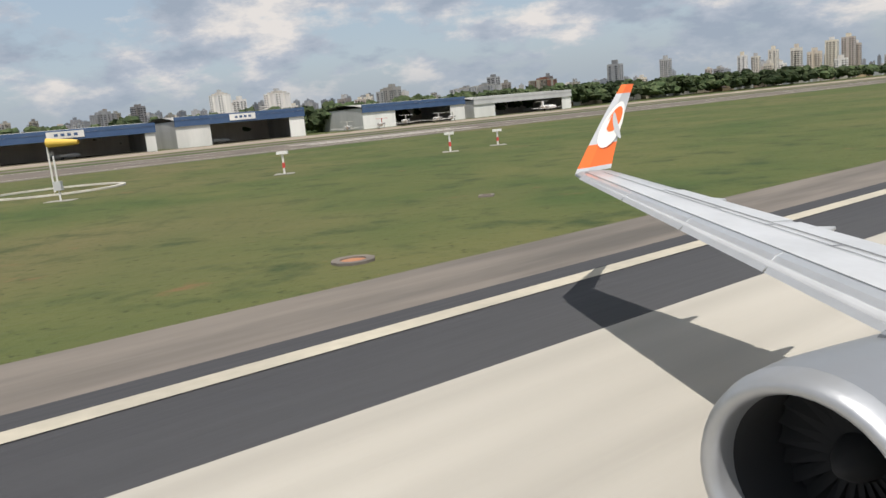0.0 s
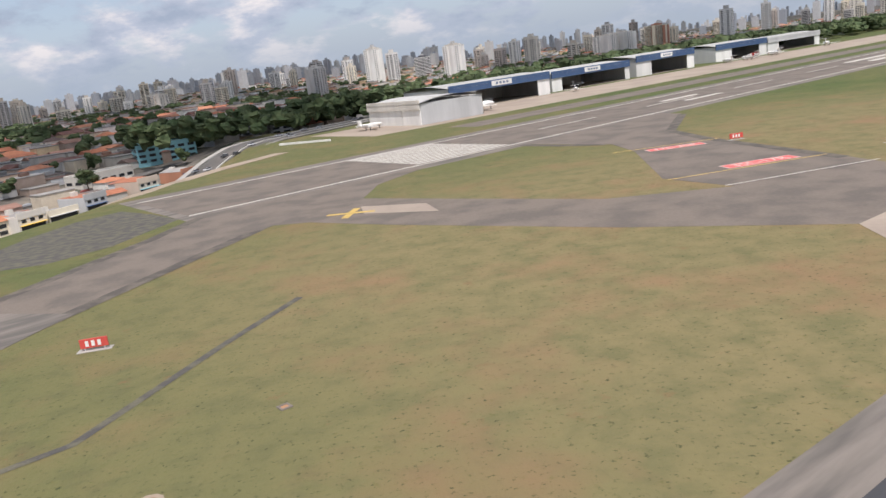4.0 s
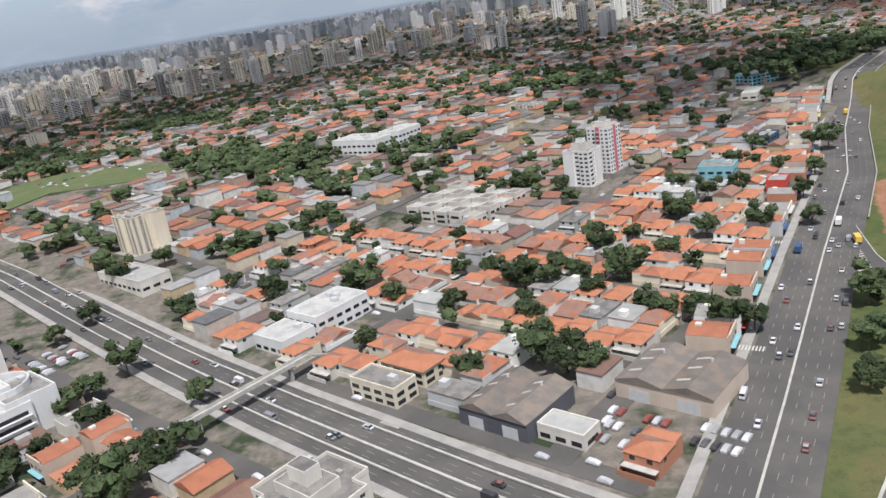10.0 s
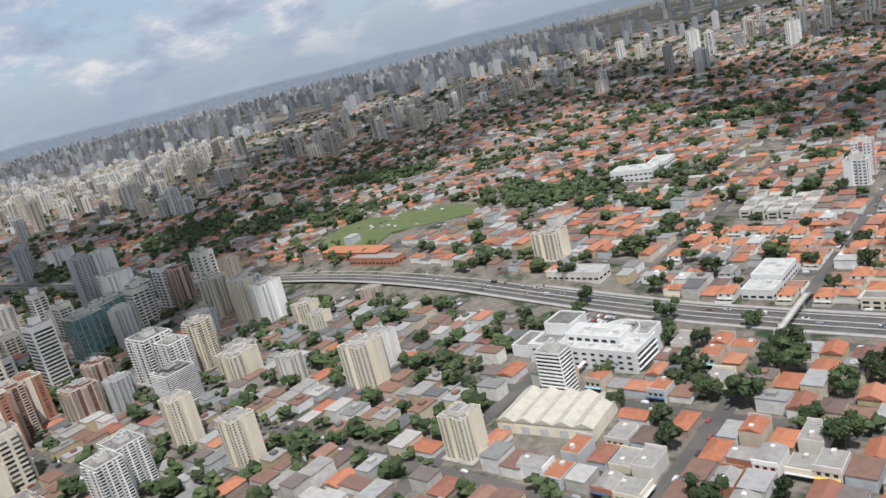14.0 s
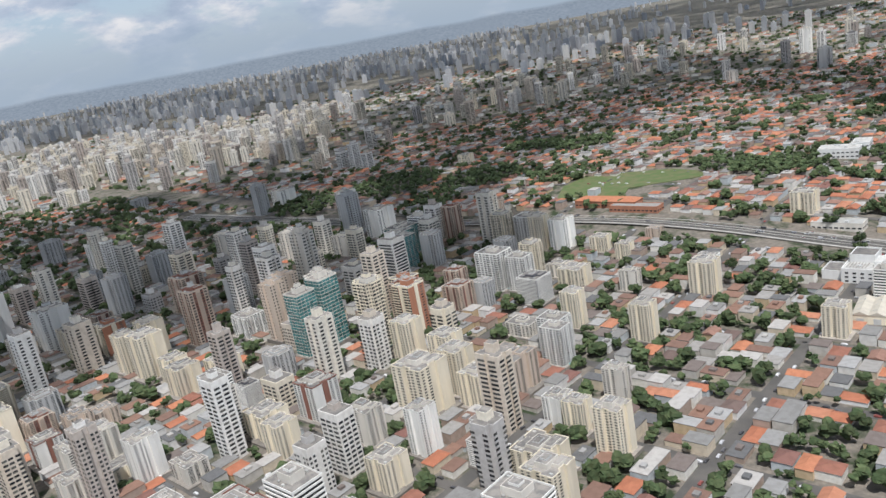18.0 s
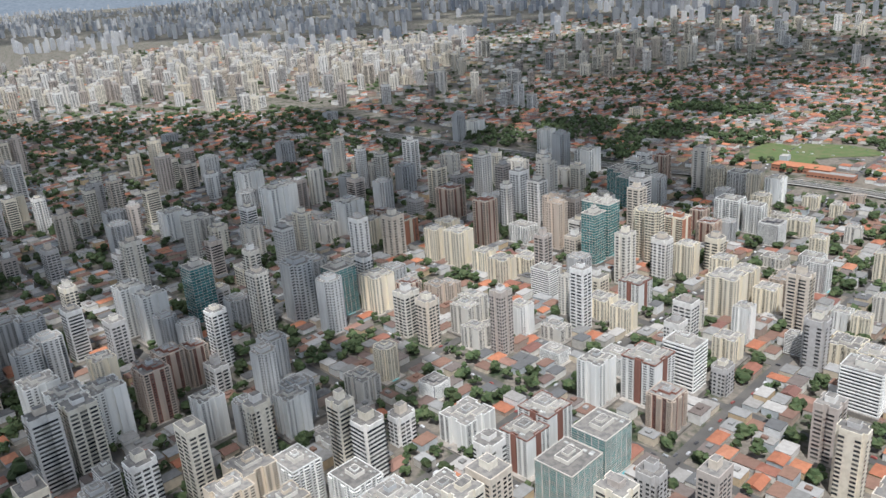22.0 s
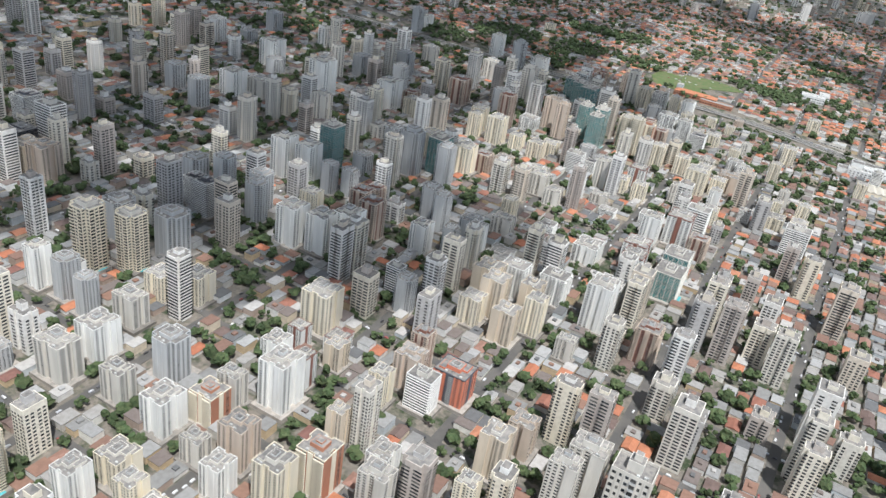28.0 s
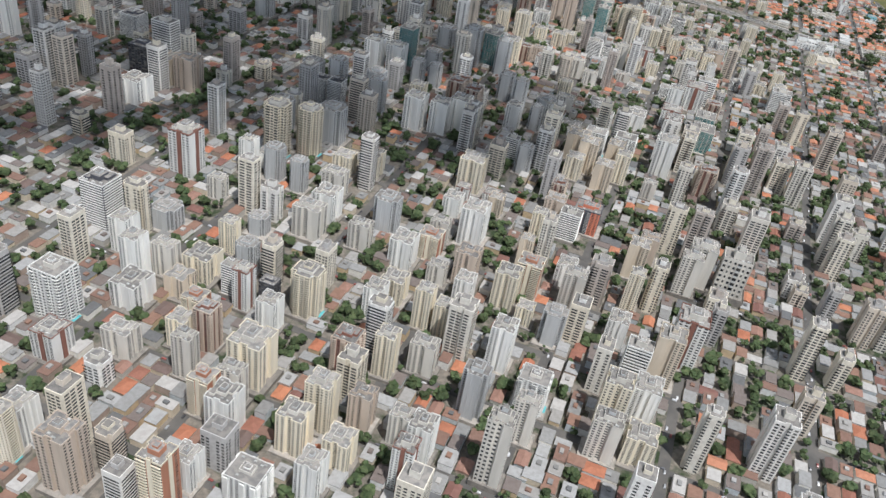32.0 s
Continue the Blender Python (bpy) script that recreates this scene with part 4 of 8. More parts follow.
def make_tower(wall, style="notched", w=20, d=18, floors=18, face="windows", accent=None, label="", seed=1):
    """A block of flats: body, columns of windows or balconies on every side, parapet, roof house and tank."""
    rng = random.Random(seed)
    fh = 3.0
    h = floors * fh + 3
    root = thing("apartment_tower", label, "tower", "city towers")
    pts = footprint(style, w, d)
    part("body", Shape().prism(pts, -8, h), M[wall], root)
    rw, rd = w * rng.uniform(0.34, 0.55), d * rng.uniform(0.34, 0.55)
    rh, th = h + rng.uniform(3.5, 6), h + rng.uniform(6.4, 8.4)
    roof = Shape().prism([(x * 0.978, y * 0.978) for x, y in pts], h - 0.3, h + 0.05)
    if seed % 2:
        roof.box(-w * 0.39, -d * 0.35, h + 2.7, -rw / 2, d * 0.09, h + 2.96).box(rw / 2, -d * 0.04, h + 2.7, w * 0.37, d * 0.37, h + 2.96)
    roof.box(-rw / 2 + 0.3, -rd / 2 + 0.3, rh - 0.2, rw / 2 - 0.3, rd / 2 - 0.3, rh + 0.06).box(-rw / 4 + 0.2, -rd / 4 + 0.2, th - 0.2, rw / 4 - 0.2, rd / 4 - 0.2, th + 0.06)
    part("roof", roof, M["flat_roof"], root)
    out = [(x * 1.012, y * 1.012) for x, y in pts]
    inn = [(x * 0.982, y * 0.982) for x, y in pts]
    loops = [[(x, y, z) for x, y in lp] for lp, z in ((inn, h), (inn, h + 1.1), (out, h + 1.1), (out, h - 0.5), (inn, h - 0.5))]
    part("parapet", Shape().rings([lp[::-1] for lp in loops]), M[accent if accent in WALLS else wall], root)
    sides = [(p, q) for p, q in zip(pts, pts[1:] + pts[:1]) if math.hypot(q[0] - p[0], q[1] - p[1]) > 2.6]
    gl, bal, rl, sp = Shape(), Shape(), Shape(), Shape()
    blank = {k for k in range(len(sides)) if len(sides) > 6 and rng.random() < 0.3}
    for k, (p, q) in enumerate(sides):
        ln = math.hypot(q[0] - p[0], q[1] - p[1])
        dx, dy = (q[0] - p[0]) / ln, (q[1] - p[1]) / ln
        at = lambda t: (p[0] + dx * t, p[1] + dy * t)
        cols = max(1, int(ln / 3.3))
        gap = ln / cols
        long_side = ln > w * 0.3
        bays = set()
        if face == "balconies" and long_side and cols >= 2:
            bays = {0, cols - 1} if cols < 5 else {0, cols // 2, cols - 1}
        elif face == "windows" and long_side and cols >= 3 and k % 2 == 0:
            bays = {cols // 2}
        for f in range(floors):
            z = 3.4 + f * fh
            if face == "bands":
                gl.slab(at(0.7), at(ln - 0.7), 0.06, z + 0.9, z + 2.3)
                sp.slab(at(0.3), at(ln - 0.3), 0.45, z - 0.35, z + 0.75)
                continue
            if face == "glass":
                for c in range(cols):
                    gl.slab(at(c * gap + 0.15), at((c + 1) * gap - 0.15), 0.05, z + 0.05, z + 2.6)
                sp.slab(at(0), at(ln), 0.16, z - 0.3, z)
                continue
            if k in blank:
                continue
            for c in range(cols):
                t0, t1 = c * gap, (c + 1) * gap
                wide = (0.6, 0.4, 0.52)[(c + seed) % 3]
                m = (t0 + t1) / 2
                if c in bays:
                    gl.slab(at(t0 + 0.25), at(t1 - 0.25), 0.05, z + 0.15, z + 2.5)
                    bal.slab(at(t0 + 0.05), at(t1 - 0.05), 1.25, z - 0.12, z + 0.12)
                    rl.slab((p[0] + dx * (t0 + 0.05) + dy * 1.15, p[1] + dy * (t0 + 0.05) - dx * 1.15), (p[0] + dx * (t1 - 0.05) + dy * 1.15, p[1] + dy * (t1 - 0.05) - dx * 1.15), 0.1, z + 0.12, z + 1.1)
                else:
                    gl.slab(at(m - gap * wide / 2), at(m + gap * wide / 2), 0.06, z + 0.95, z + 2.3)
    tagged(part("window_grid", gl, M["teal_glass" if accent == "teal_glass" else "glass"], root), kind="stuff")
    if sp.v:
        tagged(part("floor_band", sp, M[wall if face == "glass" else accent or wall], root), kind="stuff")
    if bal.v:
        tagged(part("balcony_column", bal, M[accent or wall], root), kind="stuff")
        tagged(part("balcony_rail", rl, M["rail"] if face == "windows" else M[accent or wall], root), kind="stuff")
    if accent and face in ("windows", "balconies") and accent != wall:
        sh = Shape()
        sh.box(-w * 0.09, -d / 2 - 0.22, 0, w * 0.09, -d / 2 + 0.3, h + 1.5)
        sh.box(w / 2 - 0.3, -d * 0.1, 0, w / 2 + 0.22, d * 0.1, h + 1.5)
        part("accent_strip", sh, M[accent], root)
    lean = Shape().box(-rw / 2, -rd / 2, h, rw / 2, rd / 2, rh)
    if seed % 2:
        lean.box(-w * 0.4, -d * 0.36, h, -rw / 2, d * 0.1, h + 2.9).box(rw / 2, -d * 0.05, h, w * 0.38, d * 0.38, h + 2.9)
    part("roof_house", lean, M["pale" if wall in ("cream", "white", "beige", "bright") else wall], root)
    part("water_tank", Shape().box(-rw / 4, -rd / 4, rh, rw / 4, rd / 4, th), M["grey" if seed % 2 else wall], root)
    if face in ("windows", "balconies") and seed % 3 == 0:
        ribs = Shape()
        for k, (p, q) in enumerate(sides):
            ln = math.hypot(q[0] - p[0], q[1] - p[1])
            dx, dy = (q[0] - p[0]) / ln, (q[1] - p[1]) / ln
            cols = max(1, int(ln / 3.3))
            for c in range(0 if cols > 2 else 1, cols + 1, 2 if seed % 3 else 1):
                t = min(ln - 0.3, max(0.3, c * ln / cols))
                ribs.slab((p[0] + dx * (t - 0.28), p[1] + dy * (t - 0.28)), (p[0] + dx * (t + 0.28), p[1] + dy * (t + 0.28)), 0.32, 2.6, h - 0.2)
        tagged(part("pilaster", ribs, M[accent if accent in WALLS and seed % 2 else wall], root), kind="stuff")
    ac = Shape()
    for _ in range(5):
        x, y = rng.uniform(-w * 0.4, w * 0.4), rng.choice((-1, 1)) * rng.uniform(d * 0.3, d * 0.42)
        ac.box(x - 0.8, y - 0.6, h, x + 0.8, y + 0.6, h + 1.2)
    tagged(part("roof_unit", ac, M["metal_roof"], root), kind="stuff")
    part("podium", Shape().box(-w * 0.66, -d * 0.68, -8, w * 0.68, d * 0.64, 3.0).box(-w * 0.66, -d * 0.68, 2.9, w * 0.68, -d * 0.67, 4.0).box(w * 0.67, -d * 0.68, 2.9, w * 0.68, d * 0.64, 4.0), M["podium"], root)
    if seed in (2, 4, 14, 16):
        part("pool", Shape().box(w * 0.54, -d * 0.2, 2.9, w * 0.64, d * 0.2, 3.1), M["pool"], root, "turquoise swimming pool on the podium")
    root["size"] = (w, d, h)
    root.location = (0, 0, -900)
    return root


KINDS = {}


def tower_kind(key, **kw):
    KINDS[key] = [kw, None]


tower_kind("cream", wall="cream", floors=17, w=19, d=19, face="windows", label="cream rendered apartment tower with punched windows", seed=1)
tower_kind("cream_bal", wall="cream", style="cross", floors=19, w=21, d=21, face="balconies", label="tall cream apartment tower with stacked balconies", seed=2)
tower_kind("white", wall="white", floors=18, w=18, d=20, face="windows", label="white apartment tower with punched windows", seed=3)
tower_kind("white_bal", wall="white", style="box", floors=16, w=20, d=17, face="balconies", accent="white", label="white apartment tower with long balconies", seed=4)
tower_kind("pale", wall="pale", floors=15, w=22, d=17, face="windows", label="pale grey-beige apartment block with rows of windows", seed=5)
tower_kind("grey", wall="grey", style="cross", floors=19, w=20, d=20, face="windows", label="weathered grey apartment tower", seed=6)
tower_kind("tan", wall="tan", style="notched", floors=18, w=19, d=18, face="windows", label="tan apartment tower with small windows", seed=7)
tower_kind("beige", wall="beige", style="notched", floors=20, w=20, d=20, face="windows", label="sandy beige apartment tower", seed=8)
tower_kind("brown", wall="brown", style="box", floors=19, w=18, d=18, face="balconies", accent="tan", label="dark brown apartment tower with tan balconies", seed=9)
tower_kind("brick", wall="brick", style="notched", floors=18, w=18, d=17, face="balconies", accent="cream", label="brick-red apartment tower with cream balconies", seed=10)
tower_kind("salmon", wall="salmon", style="box", floors=15, w=22, d=18, face="windows", accent="dark", label="salmon-red tower with dark window strips", seed=11)
tower_kind("striped", wall="white", style="box", floors=12, w=24, d=18, face="bands", label="white office block with dark ribbon windows", seed=12)
tower_kind("dark", wall="dark", style="box", floors=18, w=17, d=17, face="bands", accent="white", label="dark tower with white horizontal bands", seed=13)
tower_kind("teal", wall="pale", style="box", floors=19, w=17, d=19, face="glass", accent="teal_glass", label="slim tower with teal glass fronts", seed=14)
tower_kind("navy", wall="dark", style="box", floors=22, w=20, d=17, face="glass", label="dark blue glass office tower", seed=15)
tower_kind("round", wall="pale", style="round", floors=19, w=18, d=20, face="bands", accent="cream", label="rounded pale tower with curved balcony bands", seed=16)
tower_kind("stripe", wall="white", style="notched", floors=17, w=18, d=18, face="windows", accent="brown", label="white tower with brown upright strips", seed=17)
tower_kind("white_flats", wall="bright", style="notched", floors=8, w=20, d=17, face="windows", label="white eight-storey block of flats with punched windows", seed=20)
tower_kind("beige_flats", wall="pale", style="cross", floors=8, w=24, d=24, face="windows", label="pale beige block of flats with small windows beside the avenue", seed=22)
tower_kind("pink", wall="bright", style="box", floors=11, w=17, d=17, face="windows", accent="pink", label="cream apartment block with pink-red upright strips", seed=19)
tower_kind("cream_wide", wall="cream", style="notched", floors=14, w=32, d=19, face="windows", label="broad cream apartment slab with small windows", seed=20)
tower_kind("midrise", wall="pale", style="box", floors=7, w=22, d=16, face="windows", label="pale mid-rise apartment block", seed=18)


def tower(key, x, y, top, width=0, turn=0.0, base=None):
    """A tower of a kind; top: the height of its parapet over sea level zero of the plan."""
    kw, proto = KINDS[key]
    z = ground(x, y) if base is None else base
    if proto is None:
        root = KINDS[key][1] = make_tower(**kw)
    else:
        root = copy_thing(proto, Matrix())
    w, d, h = KINDS[key][1]["size"]
    k = (width / w) if width else 1.0
    root.matrix_basis = Matrix.LocRotScale((x, y, z - 0.2), Euler((0, 0, GA + radians(turn))), (k, k, (top - z) / (h + 8)))
    taken.append((x, y, 0.62 * max(w, d) * k))
    return root


# low landmark buildings, before the streets are filled round them
def reserve(x, y, r):
    taken.append((x, y, r))


for x, y, r in ((-397, 680, 20), (-333, 566, 22), (-286, 543, 28), (-275, 635, 28), (-453, 738, 18), (-340, 759, 24), (-582, 633, 20), (-481, 603, 15), (-730, 716, 52), (-809, 773, 44), (-765, 406, 45), (-650, 385, 40), (-559, 351, 34), (-517, 359, 34), (-419, 347, 22), (-591, 400, 34), (-907, 581, 60), (-1045, 654, 70), (-1186, 609, 50), (-124, 431, 20), (-141, 393, 14), (-140, 309, 13), (-174, 277, 9), (-208, 168, 9), (-1542, -388, 12), (-1430, -309, 10), (-1389, -285, 12), (-1725, -30, 14)):
    reserve(x, y, r)
TERRACE = [(-265 + 7.8 * i, 305 - 7.7 * i) for i in range(13)]
for x, y in TERRACE:
    reserve(x, y, 6.5)
reserve(-79, 295, 24)


for x, y, r in ((-457, 43, 13), (-441, 62, 17), (-404, -7, 16), (-312, -33, 19), (-361, -38, 20), (-600, 24, 24), (-566, -6, 22), (-604, -62, 28), (-450, 368, 34), (-332, -52, 12), (-405, 200, 34), (-692, 373, 62), (-752, 304, 40), (-727, 265, 36), (-317, 385, 18), (-230, 205, 14), (-291, 231, 14), (-306, 208, 14), (-555, 129, 24)):
    reserve(x, y, r)
tower("pink", -287, 246, 24, 15.5)
tower("beige_flats", -415, -98, 13, 25)
tower("white_flats", -305, 222, 16.5, 18)
tower("midrise", -313, 464, 8, 24)
tower("white", 108, 1310, 58, 24, base=-10)
tower("white", -31, 1558, 76, 24, base=-10)
tower("white", 376, 1385, 40, 34, base=-5)
tower("white", 405, 1394, 42, 34, base=-5)
tower("brick", 520, 1565, 48, 36, base=0)
tower("grey", -110, 1250, 48, 28, base=-10)
tower("dark", 60, 1500, 46, 22, base=-10)
# the towers whose places are known
tower("brick", -1825, -809, 27, 19)
tower("white_bal", -1769, -815, -1, 25)
tower("tan", -1883, -780, 29, 23)
tower("white", -1727, -820, 8, 17)
tower("white", -1807, -793, 0, 16)
tower("round", -1922, -750, 22, 14)
tower("stripe", -1662, -827, 18, 16)
tower("pale", -1597, -836, 44, 19)
tower("cream", -1702, -798, 0, 20)
tower("white", -1914, -733, 10, 18)
tower("white", -1642, -805, 11, 18)
tower("cream", -1731, -776, 10, 21)
tower("white", -1778, -750, 11, 20)
tower("pale", -1651, -787, 2, 19)
tower("cream", -1470, -839, -2, 24)
tower("pale", -1499, -830, 14, 23)
tower("cream", -1708, -759, 22, 20)
tower("pale", -1557, -803, 18, 18)
tower("tan", -1677, -764, 6, 18)
tower("brick", -1791, -729, 10, 18)
tower("pale", -1770, -725, 11, 19)
tower("cream", -1477, -802, 25, 22)
tower("grey", -1587, -768, 21, 20)
tower("pale", -1802, -691, 19, 17)
tower("white_bal", -1534, -770, 5, 24)
tower("white", -1441, -797, 5, 22)
tower("cream", -1752, -700, 18, 29)
tower("stripe", -1899, -653, 4, 22)
tower("pale", -1849, -658, 2, 24)
tower("brown", -1677, -708, 16, 20)
tower("cream", -1645, -713, 18, 17)
tower("pale", -1612, -715, 4, 22)
tower("brown", -1783, -662, 19, 16)
tower("cream", -1803, -655, 5, 18)
tower("striped", -1429, -758, 16, 22)
tower("white", -1544, -721, 21, 19)
tower("beige", -1403, -763, 27, 23)
tower("white_bal", -1897, -608, 33, 27)
tower("brick", -1790, -631, 7, 18)
tower("white", -1731, -647, 9, 17)
tower("stripe", -1369, -745, 29, 27)
tower("white", -1840, -599, 4, 25)
tower("cream", -1581, -675, 9, 17)
tower("grey", -1482, -698, 7, 21)
tower("stripe", -1749, -617, 22, 15)
tower("cream", -1596, -661, 18, 16)
tower("cream_bal", -1695, -628, 23, 25)
tower("navy", -1727, -618, 4, 15)
tower("white", -1419, -709, 0, 19)
tower("beige", -1801, -593, 0, 20)
tower("white", -1636, -641, 9, 17)
tower("striped", -1757, -599, 14, 16)
tower("cream", -1497, -670, -9, 16)
tower("white", -1837, -567, 29, 17)
tower("pale", -1811, -565, 16, 20)
tower("cream", -1612, -621, 0, 22)
tower("cream", -1780, -570, 5, 26)
tower("white", -1546, -633, 2, 17)
tower("cream", -1508, -644, 16, 22)
tower("grey", -1740, -567, 11, 19)
tower("pale", -1440, -653, 14, 22)
tower("cream", -1380, -667, 19, 15)
tower("white", -1845, -525, 21, 18)
tower("brick", -1478, -630, 14, 24)
tower("pale", -1564, -604, -3, 18)
tower("tan", -1534, -605, 13, 22)
tower("cream", -1753, -538, 18, 15)
tower("white", -1432, -622, 1, 18)
tower("white", -1590, -572, 10, 22)
tower("pale", -1307, -653, 23, 21)
tower("dark", -1864, -484, 39, 26)
tower("midrise", -1259, -663, 33, 29)
tower("grey", -1807, -490, 5, 26)
tower("pale", -1627, -543, 10, 21)
tower("brick", -1558, -562, 5, 22)
tower("beige", -1463, -588, 10, 14)
tower("grey", -1722, -510, 1, 19)
tower("pale", -1284, -640, 25, 27)
tower("beige", -1348, -618, 16, 21)
tower("pale", -1674, -519, 19, 28)
tower("pale", -1543, -545, 9, 19)
tower("white", -1506, -545, 25, 24)
tower("tan", -1321, -598, 8, 20)
tower("grey", -1592, -515, 21, 25)
tower("white", -1651, -493, 18, 23)
tower("pale", -1756, -447, 11, 17)
tower("cream", -1427, -542, 10, 16)
tower("stripe", -1488, -523, 11, 14)
tower("striped", -1394, -549, 14, 23)
tower("white", -1511, -494, 4, 18)
tower("salmon", -1365, -536, 9, 29)
tower("tan", -1401, -523, 15, 22)
tower("grey", -1671, -440, 25, 17)
tower("pale", -1634, -451, 16, 24)
tower("beige", -1461, -499, 3, 16)
tower("stripe", -1783, -399, 46, 26)
tower("grey", -1693, -415, 28, 20)
tower("stripe", -1492, -474, 3, 15)
tower("brown", -1389, -503, 22, 15)
tower("stripe", -1459, -481, -3, 18)
tower("white", -1719, -402, 32, 15)
tower("white", -1698, -389, 5, 19)
tower("cream", -1615, -412, 14, 21)
tower("cream", -1473, -448, 27, 27)
tower("cream", -1583, -415, 17, 22)
tower("cream_bal", -1684, -368, 60, 25)
tower("cream_bal", -1647, -366, 52, 24)
tower("cream_wide", -1600, -379, -8, 29)
tower("pale", -1250, -482, 2, 17)
tower("beige", -1304, -457, 17, 22)
tower("brown", -1174, -487, 22, 21)
tower("grey", -1394, -418, 23, 18)
tower("cream", -1330, -430, 13, 21)
tower("cream", -1273, -446, 24, 18)
tower("grey", -1615, -340, 39, 29)
tower("striped", -1401, -394, 23, 16)
tower("beige", -1307, -418, 28, 23)
tower("grey", -1670, -307, 33, 27)
tower("beige", -1270, -421, 24, 20)
tower("white", -1204, -433, 37, 24)
tower("beige", -1306, -387, 22, 26)
tower("white", -1832, -228, 24, 27)
tower("white_bal", -1277, -381, 22, 25)
tower("white_bal", -1236, -390, 17, 26)
tower("white", -1471, -319, 36, 23)
tower("white", -1501, -306, 38, 23)
tower("white", -1179, -399, 14, 25)
tower("white", -1443, -314, 38, 23)
tower("dark", -1592, -255, 34, 18)
tower("grey", -1540, -262, 40, 21)
tower("tan", -1769, -191, 36, 27)
tower("white", -1365, -311, 26, 18)
tower("grey", -1334, -316, 25, 16)
tower("brown", -1418, -288, 39, 21)
tower("dark", -1606, -231, 27, 19)
tower("navy", -1821, -165, 42, 27)
tower("beige", -1793, -170, 28, 27)
tower("teal", -1102, -372, 17, 29)
tower("grey", -1536, -238, 41, 23)
tower("cream", -1481, -252, 28, 19)
tower("white", -1303, -304, 23, 18)
tower("white", -1272, -307, -10, 27)
tower("stripe", -1130, -339, 17, 24)
tower("grey", -1610, -192, 34, 25)
tower("grey", -1305, -283, 20, 23)
tower("brown", -1425, -247, 31, 20)
tower("grey", -1578, -198, 40, 22)
tower("teal", -1079, -341, 21, 27)
tower("grey", -1336, -262, 39, 18)
tower("white", -1172, -308, 9, 27)
tower("brown", -1409, -232, 28, 17)
tower("stripe", -1116, -312, 18, 27)
tower("navy", -1821, -98, 12, 29)
tower("pale", -1260, -257, 11, 24)
tower("grey", -1342, -227, 32, 21)
tower("grey", -1459, -179, 31, 18)
tower("grey", -1435, -184, 26, 18)
tower("striped", -1791, -77, 44, 29)
tower("dark", -1203, -251, 1, 18)
tower("brown", -1029, -292, 16, 20)
tower("cream_bal", -1246, -226, 21, 17)
tower("white", -1484, -152, 44, 22)
tower("white", -1513, -137, 46, 22)
tower("white", -1076, -258, 26, 20)
tower("dark", -1832, -27, 31, 27)
tower("stripe", -1037, -253, 27, 29)
tower("teal", -1455, -108, 55, 21)
tower("grey", -1415, -117, 19, 22)
tower("striped", -1007, -237, 32, 27)
tower("striped", -886, -269, 26, 29)
tower("grey", -1313, -138, 49, 21)
tower("striped", -1055, -212, 4, 26)
tower("striped", -1106, -194, -2, 21)
tower("pale", -1175, -172, 11, 21)
tower("grey", -1353, -106, 55, 27)
tower("cream", -870, -245, 22, 21)
tower("pale", -1186, -145, 21, 22)
tower("cream", -1160, -144, -2, 21)
tower("teal", -1314, -97, 45, 23)
tower("white", -1136, -148, 21, 17)
tower("pale", -1104, -155, 1, 22)
tower("cream", -964, -194, 9, 19)
tower("stripe", -1229, -110, 12, 20)
tower("cream", -1278, -91, 32, 25)
tower("pale", -1181, -118, 18, 23)
tower("cream", -873, -201, 6, 25)
tower("brown", -1249, -83, 18, 19)
tower("striped", -907, -184, 5, 15)
tower("cream", -1043, -140, 14, 18)
tower("white", -944, -161, 22, 14)
tower("tan", -1221, -77, 12, 19)
tower("cream", -828, -191, 21, 17)
tower("pale", -1089, -111, 34, 18)
tower("pale", -985, -138, 15, 21)
tower("cream_bal", -1314, -39, 28, 27)
tower("grey", -1363, -24, 23, 27)
tower("cream", -1061, -112, 10, 23)
tower("tan", -1211, -60, 5, 19)
tower("grey", -1271, -40, 17, 24)
tower("grey", -1637, 76, 39, 26)
tower("cream", -846, -159, 9, 14)
tower("white", -857, -145, 7, 14)
tower("stripe", -1027, -92, 19, 23)
tower("striped", -1112, -64, 24, 23)
tower("cream", -947, -108, 30, 28)
tower("dark", -1088, -65, 11, 14)
tower("cream", -909, -105, 14, 20)
tower("pale", -816, -127, 12, 15)
tower("pale", -1463, 69, 34, 24)
tower("cream", -1157, -20, 17, 22)
tower("grey", -1677, 139, 36, 26)
tower("cream", -924, -83, 25, 20)
tower("tan", -885, -89, 16, 29)
tower("white", -1593, 134, 36, 27)
tower("cream", -1178, 10, 14, 19)
tower("cream", -1130, -1, 10, 23)
tower("grey", -1076, -16, 14, 22)
tower("cream", -1207, 28, 35, 24)
tower("pale", -1555, 135, 25, 29)
tower("cream", -1236, 47, 31, 18)
tower("cream", -934, -37, 18, 20)
tower("white_bal", -849, -59, 20, 18)
tower("cream", -966, -17, 27, 19)
tower("pale", -1385, 118, 18, 27)
tower("teal", -1058, 23, 54, 18)
tower("cream", -1224, 75, 31, 21)
tower("white_bal", -848, -36, 18, 20)
tower("cream", -1323, 110, 24, 22)
tower("cream_bal", -995, 15, 57, 18)
tower("brick", -1282, 108, 24, 25)
tower("cream", -653, -77, 11, 16)
tower("white", -1461, 166, 57, 29)
tower("cream", -780, -38, 19, 16)
tower("white", -1358, 138, 42, 28)
tower("teal", -1042, 44, 59, 19)
tower("cream_bal", -1000, 35, 51, 23)
tower("brown", -1180, 90, 52, 20)
tower("midrise", -872, 2, 2, 24)
